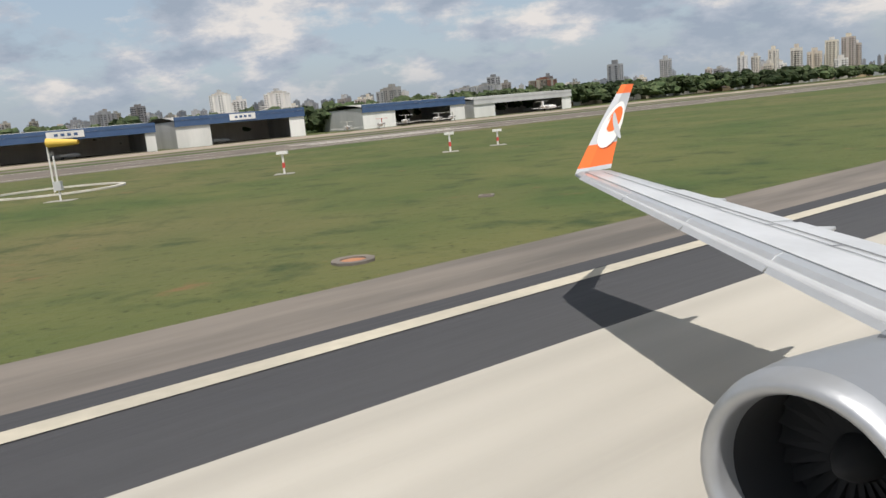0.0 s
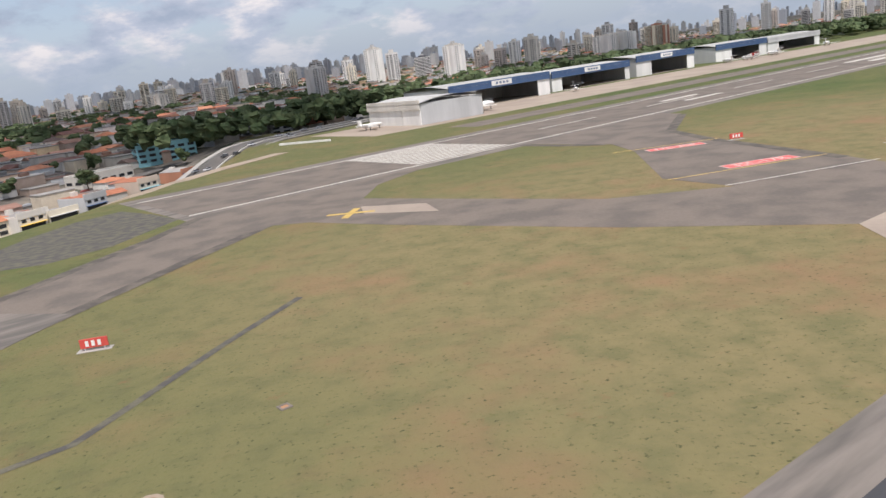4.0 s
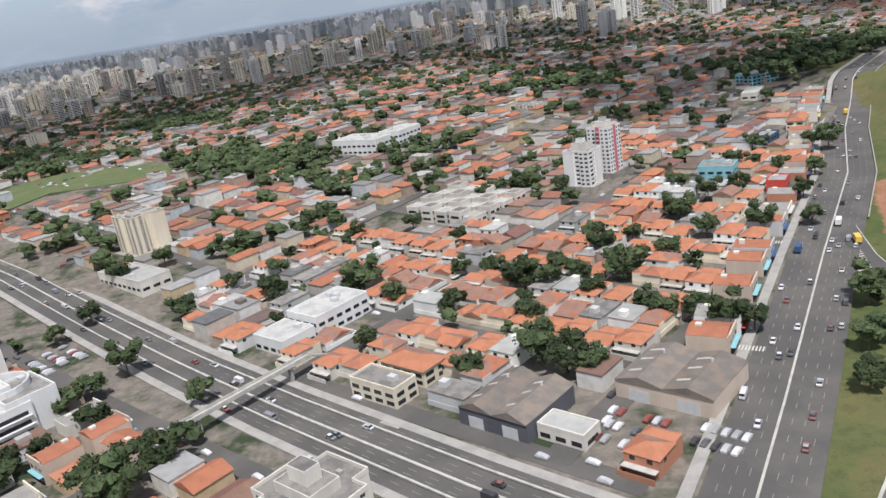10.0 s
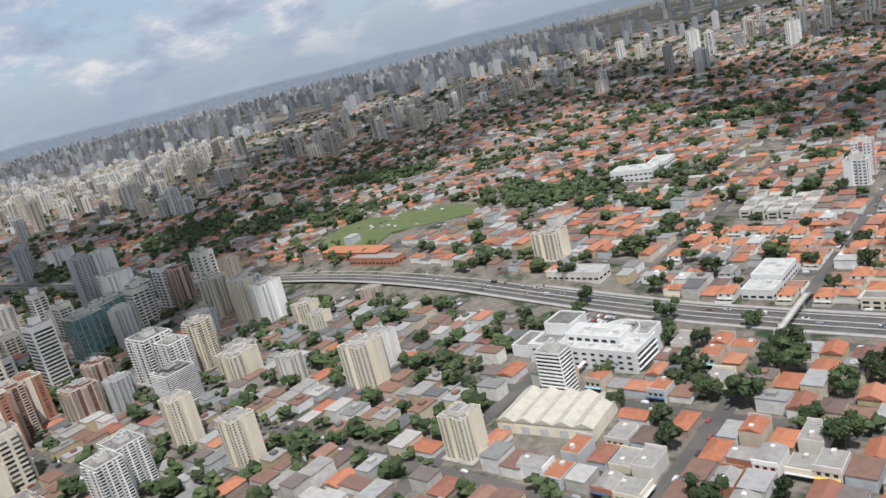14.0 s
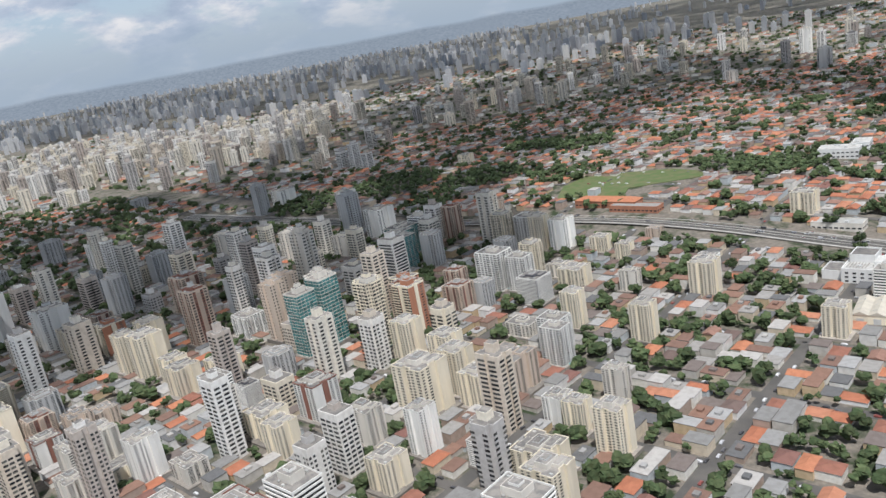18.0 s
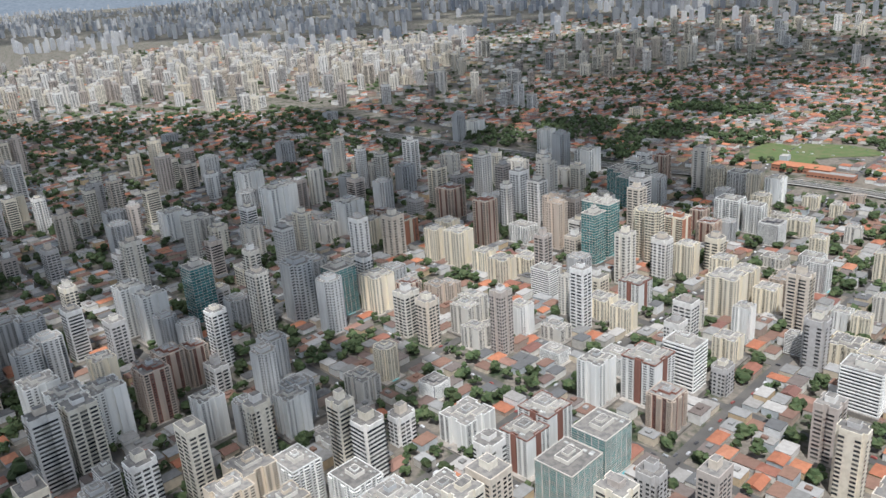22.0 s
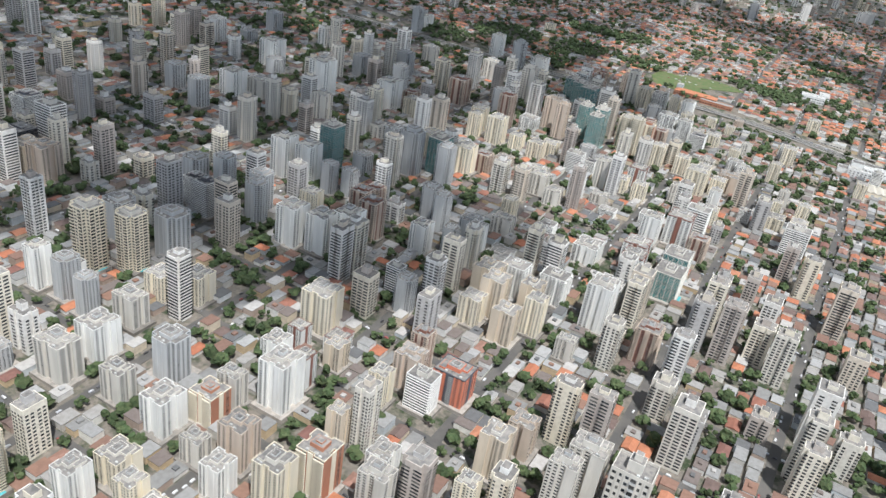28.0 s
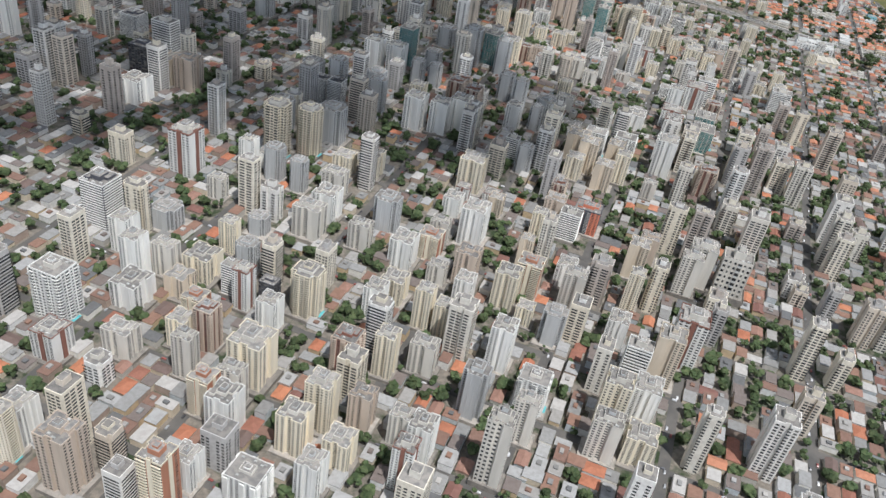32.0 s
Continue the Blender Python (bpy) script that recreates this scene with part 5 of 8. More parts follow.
tower("tan", -1096, 70, 52, 18)
tower("brick", -966, 35, 41, 20)
tower("cream", -829, 3, 22, 15)
tower("white", -1457, 193, 52, 22)
tower("white_bal", -1136, 99, 13, 25)
tower("cream", -1364, 171, 10, 27)
tower("teal", -1054, 80, 50, 18)
tower("brown", -1319, 160, 18, 20)
tower("brown", -971, 58, 35, 22)
tower("striped", -599, -37, 18, 16)
tower("tan", -1098, 115, 45, 21)
tower("grey", -1535, 252, 24, 27)
tower("brown", -926, 70, 20, 20)
tower("brick", -977, 92, 29, 21)
tower("grey", -903, 81, 15, 18)
tower("dark", -857, 71, 16, 23)
tower("cream", -715, 30, 21, 20)
tower("white", -1541, 284, 48, 29)
tower("grey", -1168, 175, 31, 23)
tower("brown", -929, 107, 23, 16)
tower("grey", -1330, 230, 40, 24)
tower("brown", -1233, 201, 36, 27)
tower("pale", -772, 63, 10, 16)
tower("white", -707, 54, 15, 17)
tower("white_bal", -867, 106, 28, 20)
tower("cream", -818, 94, 10, 23)
tower("white_bal", -891, 123, 32, 27)
tower("grey", -1391, 287, 34, 27)
tower("cream_bal", -854, 129, 32, 19)
tower("grey", -1815, 426, 14, 26)
tower("pale", -828, 130, 3, 22)
tower("grey", -1638, 374, 51, 26)
tower("pale", -1105, 238, 59, 23)
tower("cream", -763, 139, 11, 14)
tower("grey", -1586, 394, 28, 27)
tower("grey", -1312, 317, 39, 27)
tower("teal", -995, 228, 34, 25)
tower("grey", -879, 204, 16, 22)
tower("cream", -781, 175, 11, 17)
tower("grey", -960, 233, 30, 22)
tower("white", -817, 202, 31, 19)
tower("cream", -840, 211, 36, 16)
tower("tan", -725, 178, 9, 14)
tower("teal", -999, 264, 31, 21)
tower("cream_bal", -879, 255, 34, 22)
tower("white_bal", -850, 250, 28, 24)
tower("teal", -1000, 295, 28, 27)
tower("pale", -1147, 345, 33, 28)
tower("grey", -1544, 474, 47, 27)
tower("pale", -1079, 336, 18, 27)
tower("cream", -572, 185, 22, 22)
tower("striped", -979, 317, 35, 23)
tower("pale", -1254, 401, 32, 26)
tower("brown", -939, 324, 37, 17)
tower("tan", -886, 325, 33, 18)
tower("white", -1040, 397, 33, 27)
tower("grey", -1824, 633, 37, 27)
tower("grey", -1080, 413, 57, 24)
tower("grey", -1564, 629, 24, 27)
tower("white", -1101, 503, 44, 21)
tower("grey", -1256, 593, 60, 21)
tower("white", -1233, 646, 35, 27)
tower("grey", -1539, 773, 40, 27)
tower("cream", -928, 717, 30, 20)
tower("pale", -334, 1195, 37, 21)

# ---- houses ----
def roof_shape(sh, w, d, z, rise, over=0.5, hip=True):
    a, b = w / 2 + over, d / 2 + over
    k = (a if a < b else b) if hip else 0
    if d >= w:
        r0, r1 = (0, -b + k, z + rise), (0, b - k, z + rise)
        sh.poly([(-a, -b, z), (a, -b, z), r0]).poly([(a, b, z), (-a, b, z), r1])
        sh.poly([(a, -b, z), (a, b, z), r1, r0]).poly([(-a, b, z), (-a, -b, z), r0, r1])
    else:
        r0, r1 = (-a + k, 0, z + rise), (a - k, 0, z + rise)
        sh.poly([(-a, b, z), (-a, -b, z), r0]).poly([(a, -b, z), (a, b, z), r1])
        sh.poly([(-a, -b, z), (a, -b, z), r1, r0]).poly([(a, b, z), (-a, b, z), r0, r1])
    sh.poly([(-a, -b, z), (-a, b, z), (a, b, z), (a, -b, z)])
    return sh


def make_house(seed, wall, roof, label):
    rng = random.Random(seed)
    root = thing("house", label, "house", "neighbourhood houses")
    w, d = rng.uniform(9, 10.8), rng.uniform(13, 16)
    h = rng.choice((3.4, 5.2, 5.8))
    part("shell", Shape().box(-w / 2, -d / 2, -2.5, w / 2, d / 2, h), wall, root)
    if roof is M["tile_roof"]:
        rs = Shape()
        roof_shape(rs, w, d * 0.64, h, 1.9, 0.5, rng.random() < 0.5)
        rs.v = [(x, y - d * 0.16, z) for x, y, z in rs.v]
        part("roof", rs, roof, root)
        r2 = roof_shape(Shape(), w * 0.9, d * 0.3, h - 0.6, 1.2, 0.4, True)
        r2.v = [(x, y + d * 0.36, z + 0.65) for x, y, z in r2.v]
        part("rear_roof", r2, roof, root)
    else:
        part("roof", Shape().box(-w / 2 - 0.2, -d / 2 - 0.2, h, w / 2 + 0.2, d / 2 + 0.2, h + 0.35), roof, root)
        part("tank_house", Shape().box(-1.5, d * 0.15, h, 1.5, d * 0.15 + 3, h + 2.4), wall, root)
    for z in ([1.0] if h < 5 else [1.0, 4.0]):
        for x in (-w * 0.25, w * 0.25):
            part("window", Shape().box(x - 0.8, -d / 2 - 0.06, z, x + 0.8, -d / 2 + 0.1, z + 1.3), M["glass"], root)
    part("side_window", Shape().box(w / 2 - 0.1, -d * 0.3, h - 2.2, w / 2 + 0.06, -d * 0.3 + 1.6, h - 0.9), M["glass"], root)
    part("porch", Shape().box(-w / 2, -d / 2 - 2.2, 2.6, w / 2, -d / 2, 2.85), M["kerb"], root)
    part("garden_wall", Shape().box(-w / 2 - 0.4, -d / 2 - 3, -2, -w / 2 - 0.2, d / 2, 1.9).box(-w / 2 - 0.4, -d / 2 - 3.2, -2, w / 2 + 0.2, -d / 2 - 3, 1.9), wall, root)
    return root


house_kinds = []
for i, (wl, rf, lb) in enumerate([
        ("white", "tile_roof", "white two-storey house with an orange clay tile roof"), ("cream", "tile_roof", "cream house with an orange clay tile roof"),
        ("tan", "tile_roof", "tan rendered house with a clay tile roof"), ("pale", "tile_roof", "pale house with a weathered clay tile roof"),
        ("beige", "tile_roof", "beige house with a clay tile roof"), ("white", "tile_roof", "white house with an orange hipped tile roof"),
        ("grey", "flat_roof", "grey flat-roofed house with a roof tank"), ("white", "metal_roof", "white house with a pale metal roof"), ("brick", "tile_roof", "brick-coloured house with a clay tile roof")]):
    house_kinds.append([make_house(30 + i, M[wl], M[rf], lb), 0])


def house(k, x, y, turn):
    kind = house_kinds[k % len(house_kinds)]
    root = kind[0] if kind[1] == 0 else copy_thing(kind[0], Matrix())
    kind[1] = 1
    root.matrix_basis = Matrix.LocRotScale((x, y, ground(x, y)), Euler((0, 0, GA + turn)), (1, 1, 1))


def add_house(wall_sh, roof_sh, x, y, w, d, h, turn, rng, tiled=True):
    c, s = math.cos(turn), math.sin(turn)
    z = ground(x, y)
    put = lambda v: [(x + c * p[0] - s * p[1], y + s * p[0] + c * p[1], z + p[2]) for p in v]
    a = Shape().box(-w / 2, -d / 2, -2, w / 2, d / 2, h)
    k = len(wall_sh.v)
    wall_sh.v.extend(put(a.v))
    wall_sh.f.extend(tuple(i + k for i in f) for f in a.f)
    b = roof_shape(Shape(), w, d, h, rng.uniform(1.4, 2.4), 0.4, rng.random() < 0.6) if tiled else Shape().box(-w / 2 - 0.2, -d / 2 - 0.2, h, w / 2 + 0.2, d / 2 + 0.2, h + 0.4)
    if not tiled and rng.random() < 0.3:
        b.box(-w * 0.2, -d * 0.1, h, w * 0.15, d * 0.2, h + 2.0)
    if tiled:
        # shared corners keep one roof one island
        seen, ids = {}, []
        for v in put(b.v):
            key = tuple(round(t, 2) for t in v)
            if key not in seen:
                seen[key] = len(roof_sh.v)
                roof_sh.v.append(v)
            ids.append(seen[key])
        roof_sh.f.extend(tuple(ids[i] for i in f) for f in b.f)
    else:
        q = len(roof_sh.v)
        roof_sh.v.extend(put(b.v))
        roof_sh.f.extend(tuple(i + q for i in f) for f in b.f)


# ---- trees ----
def clump(sh, cx, cy, cz, r, rng, squash=0.8):
    """A rough ball of leaves with an uneven outline."""
    rows, cols = 5, 8
    seed = rng.uniform(0, 100)
    loops = []
    for j in range(1, rows):
        t = math.pi * j / rows
        lp = []
        for i in range(cols):
            p = 2 * math.pi * (i + 0.5 * (j % 2)) / cols
            v = Vector((math.sin(t) * math.cos(p), math.sin(t) * math.sin(p), math.cos(t)))
            k = r * (0.78 + 0.55 * noise.noise(v * 1.7 + Vector((seed, 0, 0))) + rng.uniform(-0.1, 0.1))
            lp.append((cx + v.x * k, cy + v.y * k, cz + v.z * k * squash))
        loops.append(lp)
    sh.rings(loops, caps=(True, True))


def leaves(sh, cx, cy, cz, r, rng, count):
    for _ in range(count):
        v = Vector((rng.gauss(0, 1), rng.gauss(0, 1), rng.gauss(0, 1))).normalized() * r * rng.uniform(0.7, 1.12)
        a = Vector((rng.gauss(0, 1), rng.gauss(0, 1), rng.gauss(0, 1))).normalized() * rng.uniform(0.25, 0.55)
        b = a.orthogonal().normalized() * rng.uniform(0.2, 0.4)
        c = Vector((cx, cy, cz)) + Vector((v.x, v.y, v.z * 0.8))
        sh.poly([tuple(c - a), tuple(c + b), tuple(c + a), tuple(c - b)])


def make_tree(seed, h, spread):
    rng = random.Random(seed)
    root = thing("tree", "dark green broad-crowned street tree", "tree", "street trees")
    tr = Shape().rod((0, 0, -1.5), (0, 0, h * 0.45), 0.38, 7, 0.25)
    cr = Shape()
    for i in range(11):
        t = 2 * math.pi * i / 11 + rng.uniform(-0.3, 0.3)
        q = spread * rng.uniform(0.25, 0.72)
        x, y, z = q * math.cos(t), q * math.sin(t), h * rng.uniform(0.5, 0.88)
        if i % 3 == 0:
            tr.rod((0, 0, h * 0.35), (x * 0.9, y * 0.9, z * 0.95), 0.18, 5, 0.07)
        r = spread * rng.uniform(0.26, 0.42)
        clump(cr, x, y, z, r, rng)
        leaves(cr, x, y, z, r, rng, 70)
    part("trunk", tr, M["bark"], root)
    part("crown", cr, M["leaf"], root)
    return root


tree_kinds = [[make_tree(70 + i, h, s), 0] for i, (h, s) in enumerate(((9, 5), (12, 7), (14, 9), (7, 4), (11, 8)))]


def tree(k, x, y, scale=1.0, turn=0.0):
    kind = tree_kinds[k % len(tree_kinds)]
    root = kind[0] if kind[1] == 0 else copy_thing(kind[0], Matrix())
    kind[1] = 1
    root.matrix_basis = Matrix.LocRotScale((x, y, ground(x, y)), Euler((0, 0, turn)), (scale, scale, scale))


# ---- shops along the avenue's city side ----
def make_shop(seed, wall, label):
    rg = random.Random(seed)
    root = thing("shop", label, "shop", "shops along the avenue")
    w, d, h = rg.uniform(10, 15), rg.uniform(13, 18), rg.choice((4.2, 6.8, 7.4))
    part("shell", Shape().box(-w / 2, -d / 2, -2.5, w / 2, d / 2, h), M[wall], root)
    rf = Shape()
    if seed % 2:
        rf.rings([[(-w / 2, yy, h + 0.1), (0, yy, h + 1.5), (w / 2, yy, h + 0.1), (w / 2, yy, h - 0.1), (-w / 2, yy, h - 0.1)] for yy in (d / 2, -d / 2 + 1)], caps=(True, True))
    else:
        rf.box(-w / 2 + 0.3, -d / 2 + 0.3, h, w / 2 - 0.3, d / 2 - 0.3, h + 0.12)
    part("roof", rf, M["low_roof" if seed % 3 else "tile_roof"], root)
    part("front_parapet", Shape().box(-w / 2 - 0.1, -d / 2 - 0.2, h - 1.2, w / 2 + 0.1, -d / 2 + 0.3, h + 1.3), M[wall], root)
    part("shopfront", Shape().box(-w / 2 + 0.8, -d / 2 - 0.06, 0.1, w / 2 - 0.8, -d / 2 + 0.1, 2.9), M["glass"], root)
    part("awning", Shape().box(-w / 2 + 0.4, -d / 2 - 1.6, 3.0, w / 2 - 0.4, -d / 2, 3.15), M[("blue", "red", "steel", "cyan", "yellow")[seed % 5]], root)
    if h > 5:
        for k in (-0.3, 0.0, 0.3):
            part("window", Shape().box(k * w - 1.0, -d / 2 - 0.05, 4.0, k * w + 1.0, -d / 2 + 0.1, 5.3), M["glass"], root)
    part("water_tank", Shape().box(-1.1, d * 0.2, h, 1.1, d * 0.2 + 2.2, h + 1.9), M["pale"], root)
    return root


shop_kinds = [[make_shop(60 + i, wl, lb), 0] for i, (wl, lb) in enumerate((("grey", "grey shop with a tiled roof and an awning"), ("white", "white rendered shop with a gabled roof"), ("cream", "cream two-storey shop with an awning"), ("tan", "tan shop with a tiled gable roof"), ("pale", "pale shop with a flat roof and a tank"), ("brick", "brick-coloured shop with a gabled roof")))]


def frontage(pts, off, y0, y1, seed):
    """Shops in a row along a road, turned to face it."""
    rg = random.Random(seed)
    for (ax, ay), (bx, by) in zip(pts, pts[1:]):
        ln = math.hypot(bx - ax, by - ay)
        dx, dy = (bx - ax) / ln, (by - ay) / ln
        t = 6.0
        while t < ln - 6:
            x, y = ax + dx * t - dy * off, ay + dy * t + dx * off
            t += rg.uniform(13, 16)
            if not y0 < y < y1 or any((x - tx) ** 2 + (y - ty) ** 2 < (7 + tr) ** 2 for tx, ty, tr in taken):
                continue
            kind = rg.choice(shop_kinds)
            root = kind[0] if kind[1] == 0 else copy_thing(kind[0], Matrix())
            kind[1] = 1
            root.matrix_basis = Matrix.LocRotScale((x, y, ground(x, y)), Euler((0, 0, math.atan2(dy, dx) + (0 if off > 0 else math.pi))), (1, 1, 1))
            taken.append((x, y, 8))


frontage(AVENUE, -27, -70, 420, 11)

# ---- fill the city, block by block ----
rng = random.Random(5)
counts = {"house": 0, "shop": 0, "tree": 0, "tower": 0}
far_house_walls, far_house_roofs, flat_walls, flat_roofs, far_trees = Shape(), Shape(), Shape(), Shape(), Shape()
far_towers, far_windows, far_tops, skyline = Shape(), Shape(), Shape(), Shape()


def zone(a, b, x, y):
    """What stands there: towers, houses or the dark green belt."""
    if b > -310:
        if y > 1350 or (x < -1150 and y > 900):
            return "far"
        return "houses"
    if a > (-180 if b < -620 else -520):
        return "houses_mixed"
    if b > -1900 and y < 420:
        return "towers"
    if y < 900:
        return "belt"
    return "far"


def lot_run(a0, b0, a1, b1):
    """Lots of one street block."""
    x, y = G((a0 + a1) / 2, (b0 + b1) / 2)
    zn = zone((a0 + a1) / 2, (b0 + b1) / 2, x, y)
    near = -480 < x < -190 and -130 < y < 200 and b0 > -310
    if zn == "houses_mixed" and -640 < x and -260 < y:
        near = "mixed"
    if zn == "towers":
        na, nb = max(1, int((a1 - a0) / 24)), max(1, int((b1 - b0) / 24))
        for i in range(na):
            for j in range(nb):
                px, py = G(a0 + (i + rng.uniform(0.35, 0.65)) * (a1 - a0) / na, b0 + (j + rng.uniform(0.35, 0.65)) * (b1 - b0) / nb)
                if rng.random() < (0.0 if px > -880 and py < 330 and py > -330 else 0.24 if -1420 < px and -150 < py < 320 else 0.27 if -1480 < px < -1000 and -900 < py < -250 else 0.13 if -1950 < px < -1150 and -880 < py < -250 else 0.17) and is_free(px, py, 10):
                    tall = rng.choice((24, 38, 44, 50, 55, 60, 64))
                    if counts["tower"] < 4 and -2000 < px < -480 and -900 < py < 250:
                        counts["tower"] += 1
                        key = rng.choice(("cream", "cream", "cream_bal", "white", "white", "white_bal", "pale", "pale", "grey", "tan", "grey", "brown", "brick", "round", "stripe", "teal", "dark", "midrise"))
                        tower(key, px, py, ground(px, py) + tall, rng.uniform(14, 19))
                    else:
                        far_tower(px, py, tall)
                        taken.append((px, py, 11))
        na, nb = max(1, int((a1 - a0) / 13)), max(1, int((b1 - b0) / 15))
        for i in range(na):
            for j in range(nb):
                px, py = G(a0 + (i + rng.uniform(0.4, 0.6)) * (a1 - a0) / na, b0 + (j + rng.uniform(0.4, 0.6)) * (b1 - b0) / nb)
                if is_free(px, py, 4.2):
                    low_lot(px, py, False, 0, False, 0.18)
        return
    step = 11 if zn != "far" else 30
    na, nb = max(1, int((a1 - a0) / step)), max(1, round((b1 - b0) / (18 if zn != "far" else 34)))
    for i in range(na):
        for j in range(nb):
            px, py = G(a0 + (i + 0.5 + rng.uniform(-0.1, 0.1)) * (a1 - a0) / na, b0 + (j + 0.5 + rng.uniform(-0.08, 0.08)) * (b1 - b0) / nb)
            if zn == "far":
                far_lot(px, py)
            elif is_free(px, py, 5):
                low_lot(px, py, near, j % 2, zn == "belt", 0.47 if zn == "houses_mixed" else 0.6)


def low_lot(x, y, near, flip=0, leafy=False, tile_share=0.3):
    r = rng.random()
    if r < (0.5 if leafy else 0.36 if tile_share < 0.2 else 0.17 if x > -620 else 0.24):
        if near and counts["tree"] < 75:
            counts["tree"] += 1
            tree(rng.randrange(5), x, y, rng.uniform(0.9, 1.4), rng.uniform(0, 6))
        else:
            z = ground(x, y)
            q = rng.uniform(4.2, 8.5)
            for _ in range(5):
                clump(far_trees, x + rng.uniform(-4, 4), y + rng.uniform(-4, 4), z + rng.uniform(4, 9), q * rng.uniform(0.45, 0.8), rng)
        return
    turn = math.pi * flip + (0 if rng.random() < 0.8 else math.pi / 2)
    if near == "mixed":
        if counts["shop"] < 36 and r < 0.5:
            counts["shop"] += 1
            kind = rng.choice(shop_kinds)
            root = copy_thing(kind[0], Matrix())
            root.matrix_basis = Matrix.LocRotScale((x, y, ground(x, y)), Euler((0, 0, GA + turn)), (0.84, 0.95, rng.uniform(0.8, 1.2)))
            return
    elif near and counts["house"] < 225 and r < 0.9:
        counts["house"] += 1
        house(rng.choice((0, 1, 2, 3, 4, 5, 0, 1, 5, 6, 7, 8)), x, y, turn)
        return
    tiled = rng.random() < tile_share
    add_house(far_house_walls if tiled else flat_walls, far_house_roofs if tiled else flat_roofs, x, y, rng.uniform(9, 11.6), rng.uniform(12, 17), rng.choice((3.0, 3.4, 4.8, 5.6)) + (0 if tiled else rng.choice((0, 2.5))), GA + turn, rng, tiled)


def far_tower(x, y, h, windows=True):
    z = ground(x, y)
    w, d = rng.uniform(13, 21), rng.uniform(13, 21)
    c, s = math.cos(GA), math.sin(GA)
    put = lambda v: [(x + c * p[0] - s * p[1], y + s * p[0] + c * p[1], z + p[2]) for p in v]
    pts = footprint(rng.choice(("box", "cross", "notched")) if windows else "box", w, d)
    up = h + rng.uniform(3, 7)
    sh = Shape().prism(pts, -4, h)
    sh.box(-w / 5, -d / 5, h - 0.5, w / 5, d / 5, up)
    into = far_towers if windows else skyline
    k = len(into.v)
    into.v.extend(put(sh.v))
    into.f.extend(tuple(i + k for i in f) for f in sh.f)
    if windows:
        wn = Shape()
        tops = Shape().prism([(px * 0.93, py * 0.93) for px, py in pts], h + 0.03, h + 0.12).box(-w / 5 + 0.3, -d / 5 + 0.3, up + 0.03, w / 5 - 0.3, d / 5 - 0.3, up + 0.1)
        k = len(far_tops.v)
        far_tops.v.extend(put(tops.v))
        far_tops.f.extend(tuple(i + k for i in f) for f in tops.f)
        cols, half = rng.choice((((-0.3, -0.05, 0.25), 0.1), ((-0.32, 0.0, 0.32), 0.12), ((-0.25, 0.2), 0.16), ((-0.36, -0.14, 0.14, 0.36), 0.07), ((0.0,), 0.42), ((-0.26, 0.26), 0.1), ((-0.4, -0.2, 0.2, 0.4), 0.06)))
        for f in range(int(h / 3.2) - 1):
            for q in cols:
                z0 = 2 + f * 3.2
                wn.poly([(w * (q - half), -d / 2 - 0.1, z0), (w * (q + half), -d / 2 - 0.1, z0), (w * (q + half), -d / 2 - 0.1, z0 + 1.65), (w * (q - half), -d / 2 - 0.1, z0 + 1.65)])
                wn.poly([(w / 2 + 0.1, d * (q - half), z0), (w / 2 + 0.1, d * (q + half), z0), (w / 2 + 0.1, d * (q + half), z0 + 1.65), (w / 2 + 0.1, d * (q - half), z0 + 1.65)])
        k = len(far_windows.v)
        far_windows.v.extend(put(wn.v))
        far_windows.f.extend(tuple(i + k for i in f) for f in wn.f)


def far_lot(x, y):
    q = noise.noise((x * 0.0016, y * 0.0016, 7)) + (0.16 if x < -300 else -0.3)
    z = ground(x, y)
    r = rng.random()
    if r < 0.06 + 0.45 * max(0, q):
        far_tower(x, y, rng.uniform(24, 62), y < 2300)
    elif r < 0.55:
        for _ in range(2):
            clump(far_trees, x + rng.uniform(-9, 9), y + rng.uniform(-9, 9), z + 4, rng.uniform(4, 9), rng, 0.7)
    else:
        for _ in range(2):
            add_house(*((far_house_walls, far_house_roofs) if r < 0.72 else (flat_walls, flat_roofs)), x + rng.uniform(-10, 10), y + rng.uniform(-10, 10), rng.uniform(9, 20), rng.uniform(10, 18), rng.uniform(4, 9), GA, rng, r < 0.72)


LA, LB = 118, 58
for ia in range(-34, 30):
    for ib in range(-36, 60):
        a0, b0 = ia * LA, -297 + 24 + ib * LB if ib >= 0 else -297 - 24 + (ib + 1) * 84 - 84
        lb = LB if ib >= 0 else 84
        x, y = G(a0 + LA / 2, b0 + lb / 2)
        if not (-3600 < x < 2200 and -1000 < y < 3000) or abs(math.atan2(x + 700, y + 1900)) > 0.85:
            continue
        if outside(x, y) < -30:
            continue
        lot_run(a0 + 5, b0 + 4.5, a0 + LA - 5, b0 + lb - 4.5)

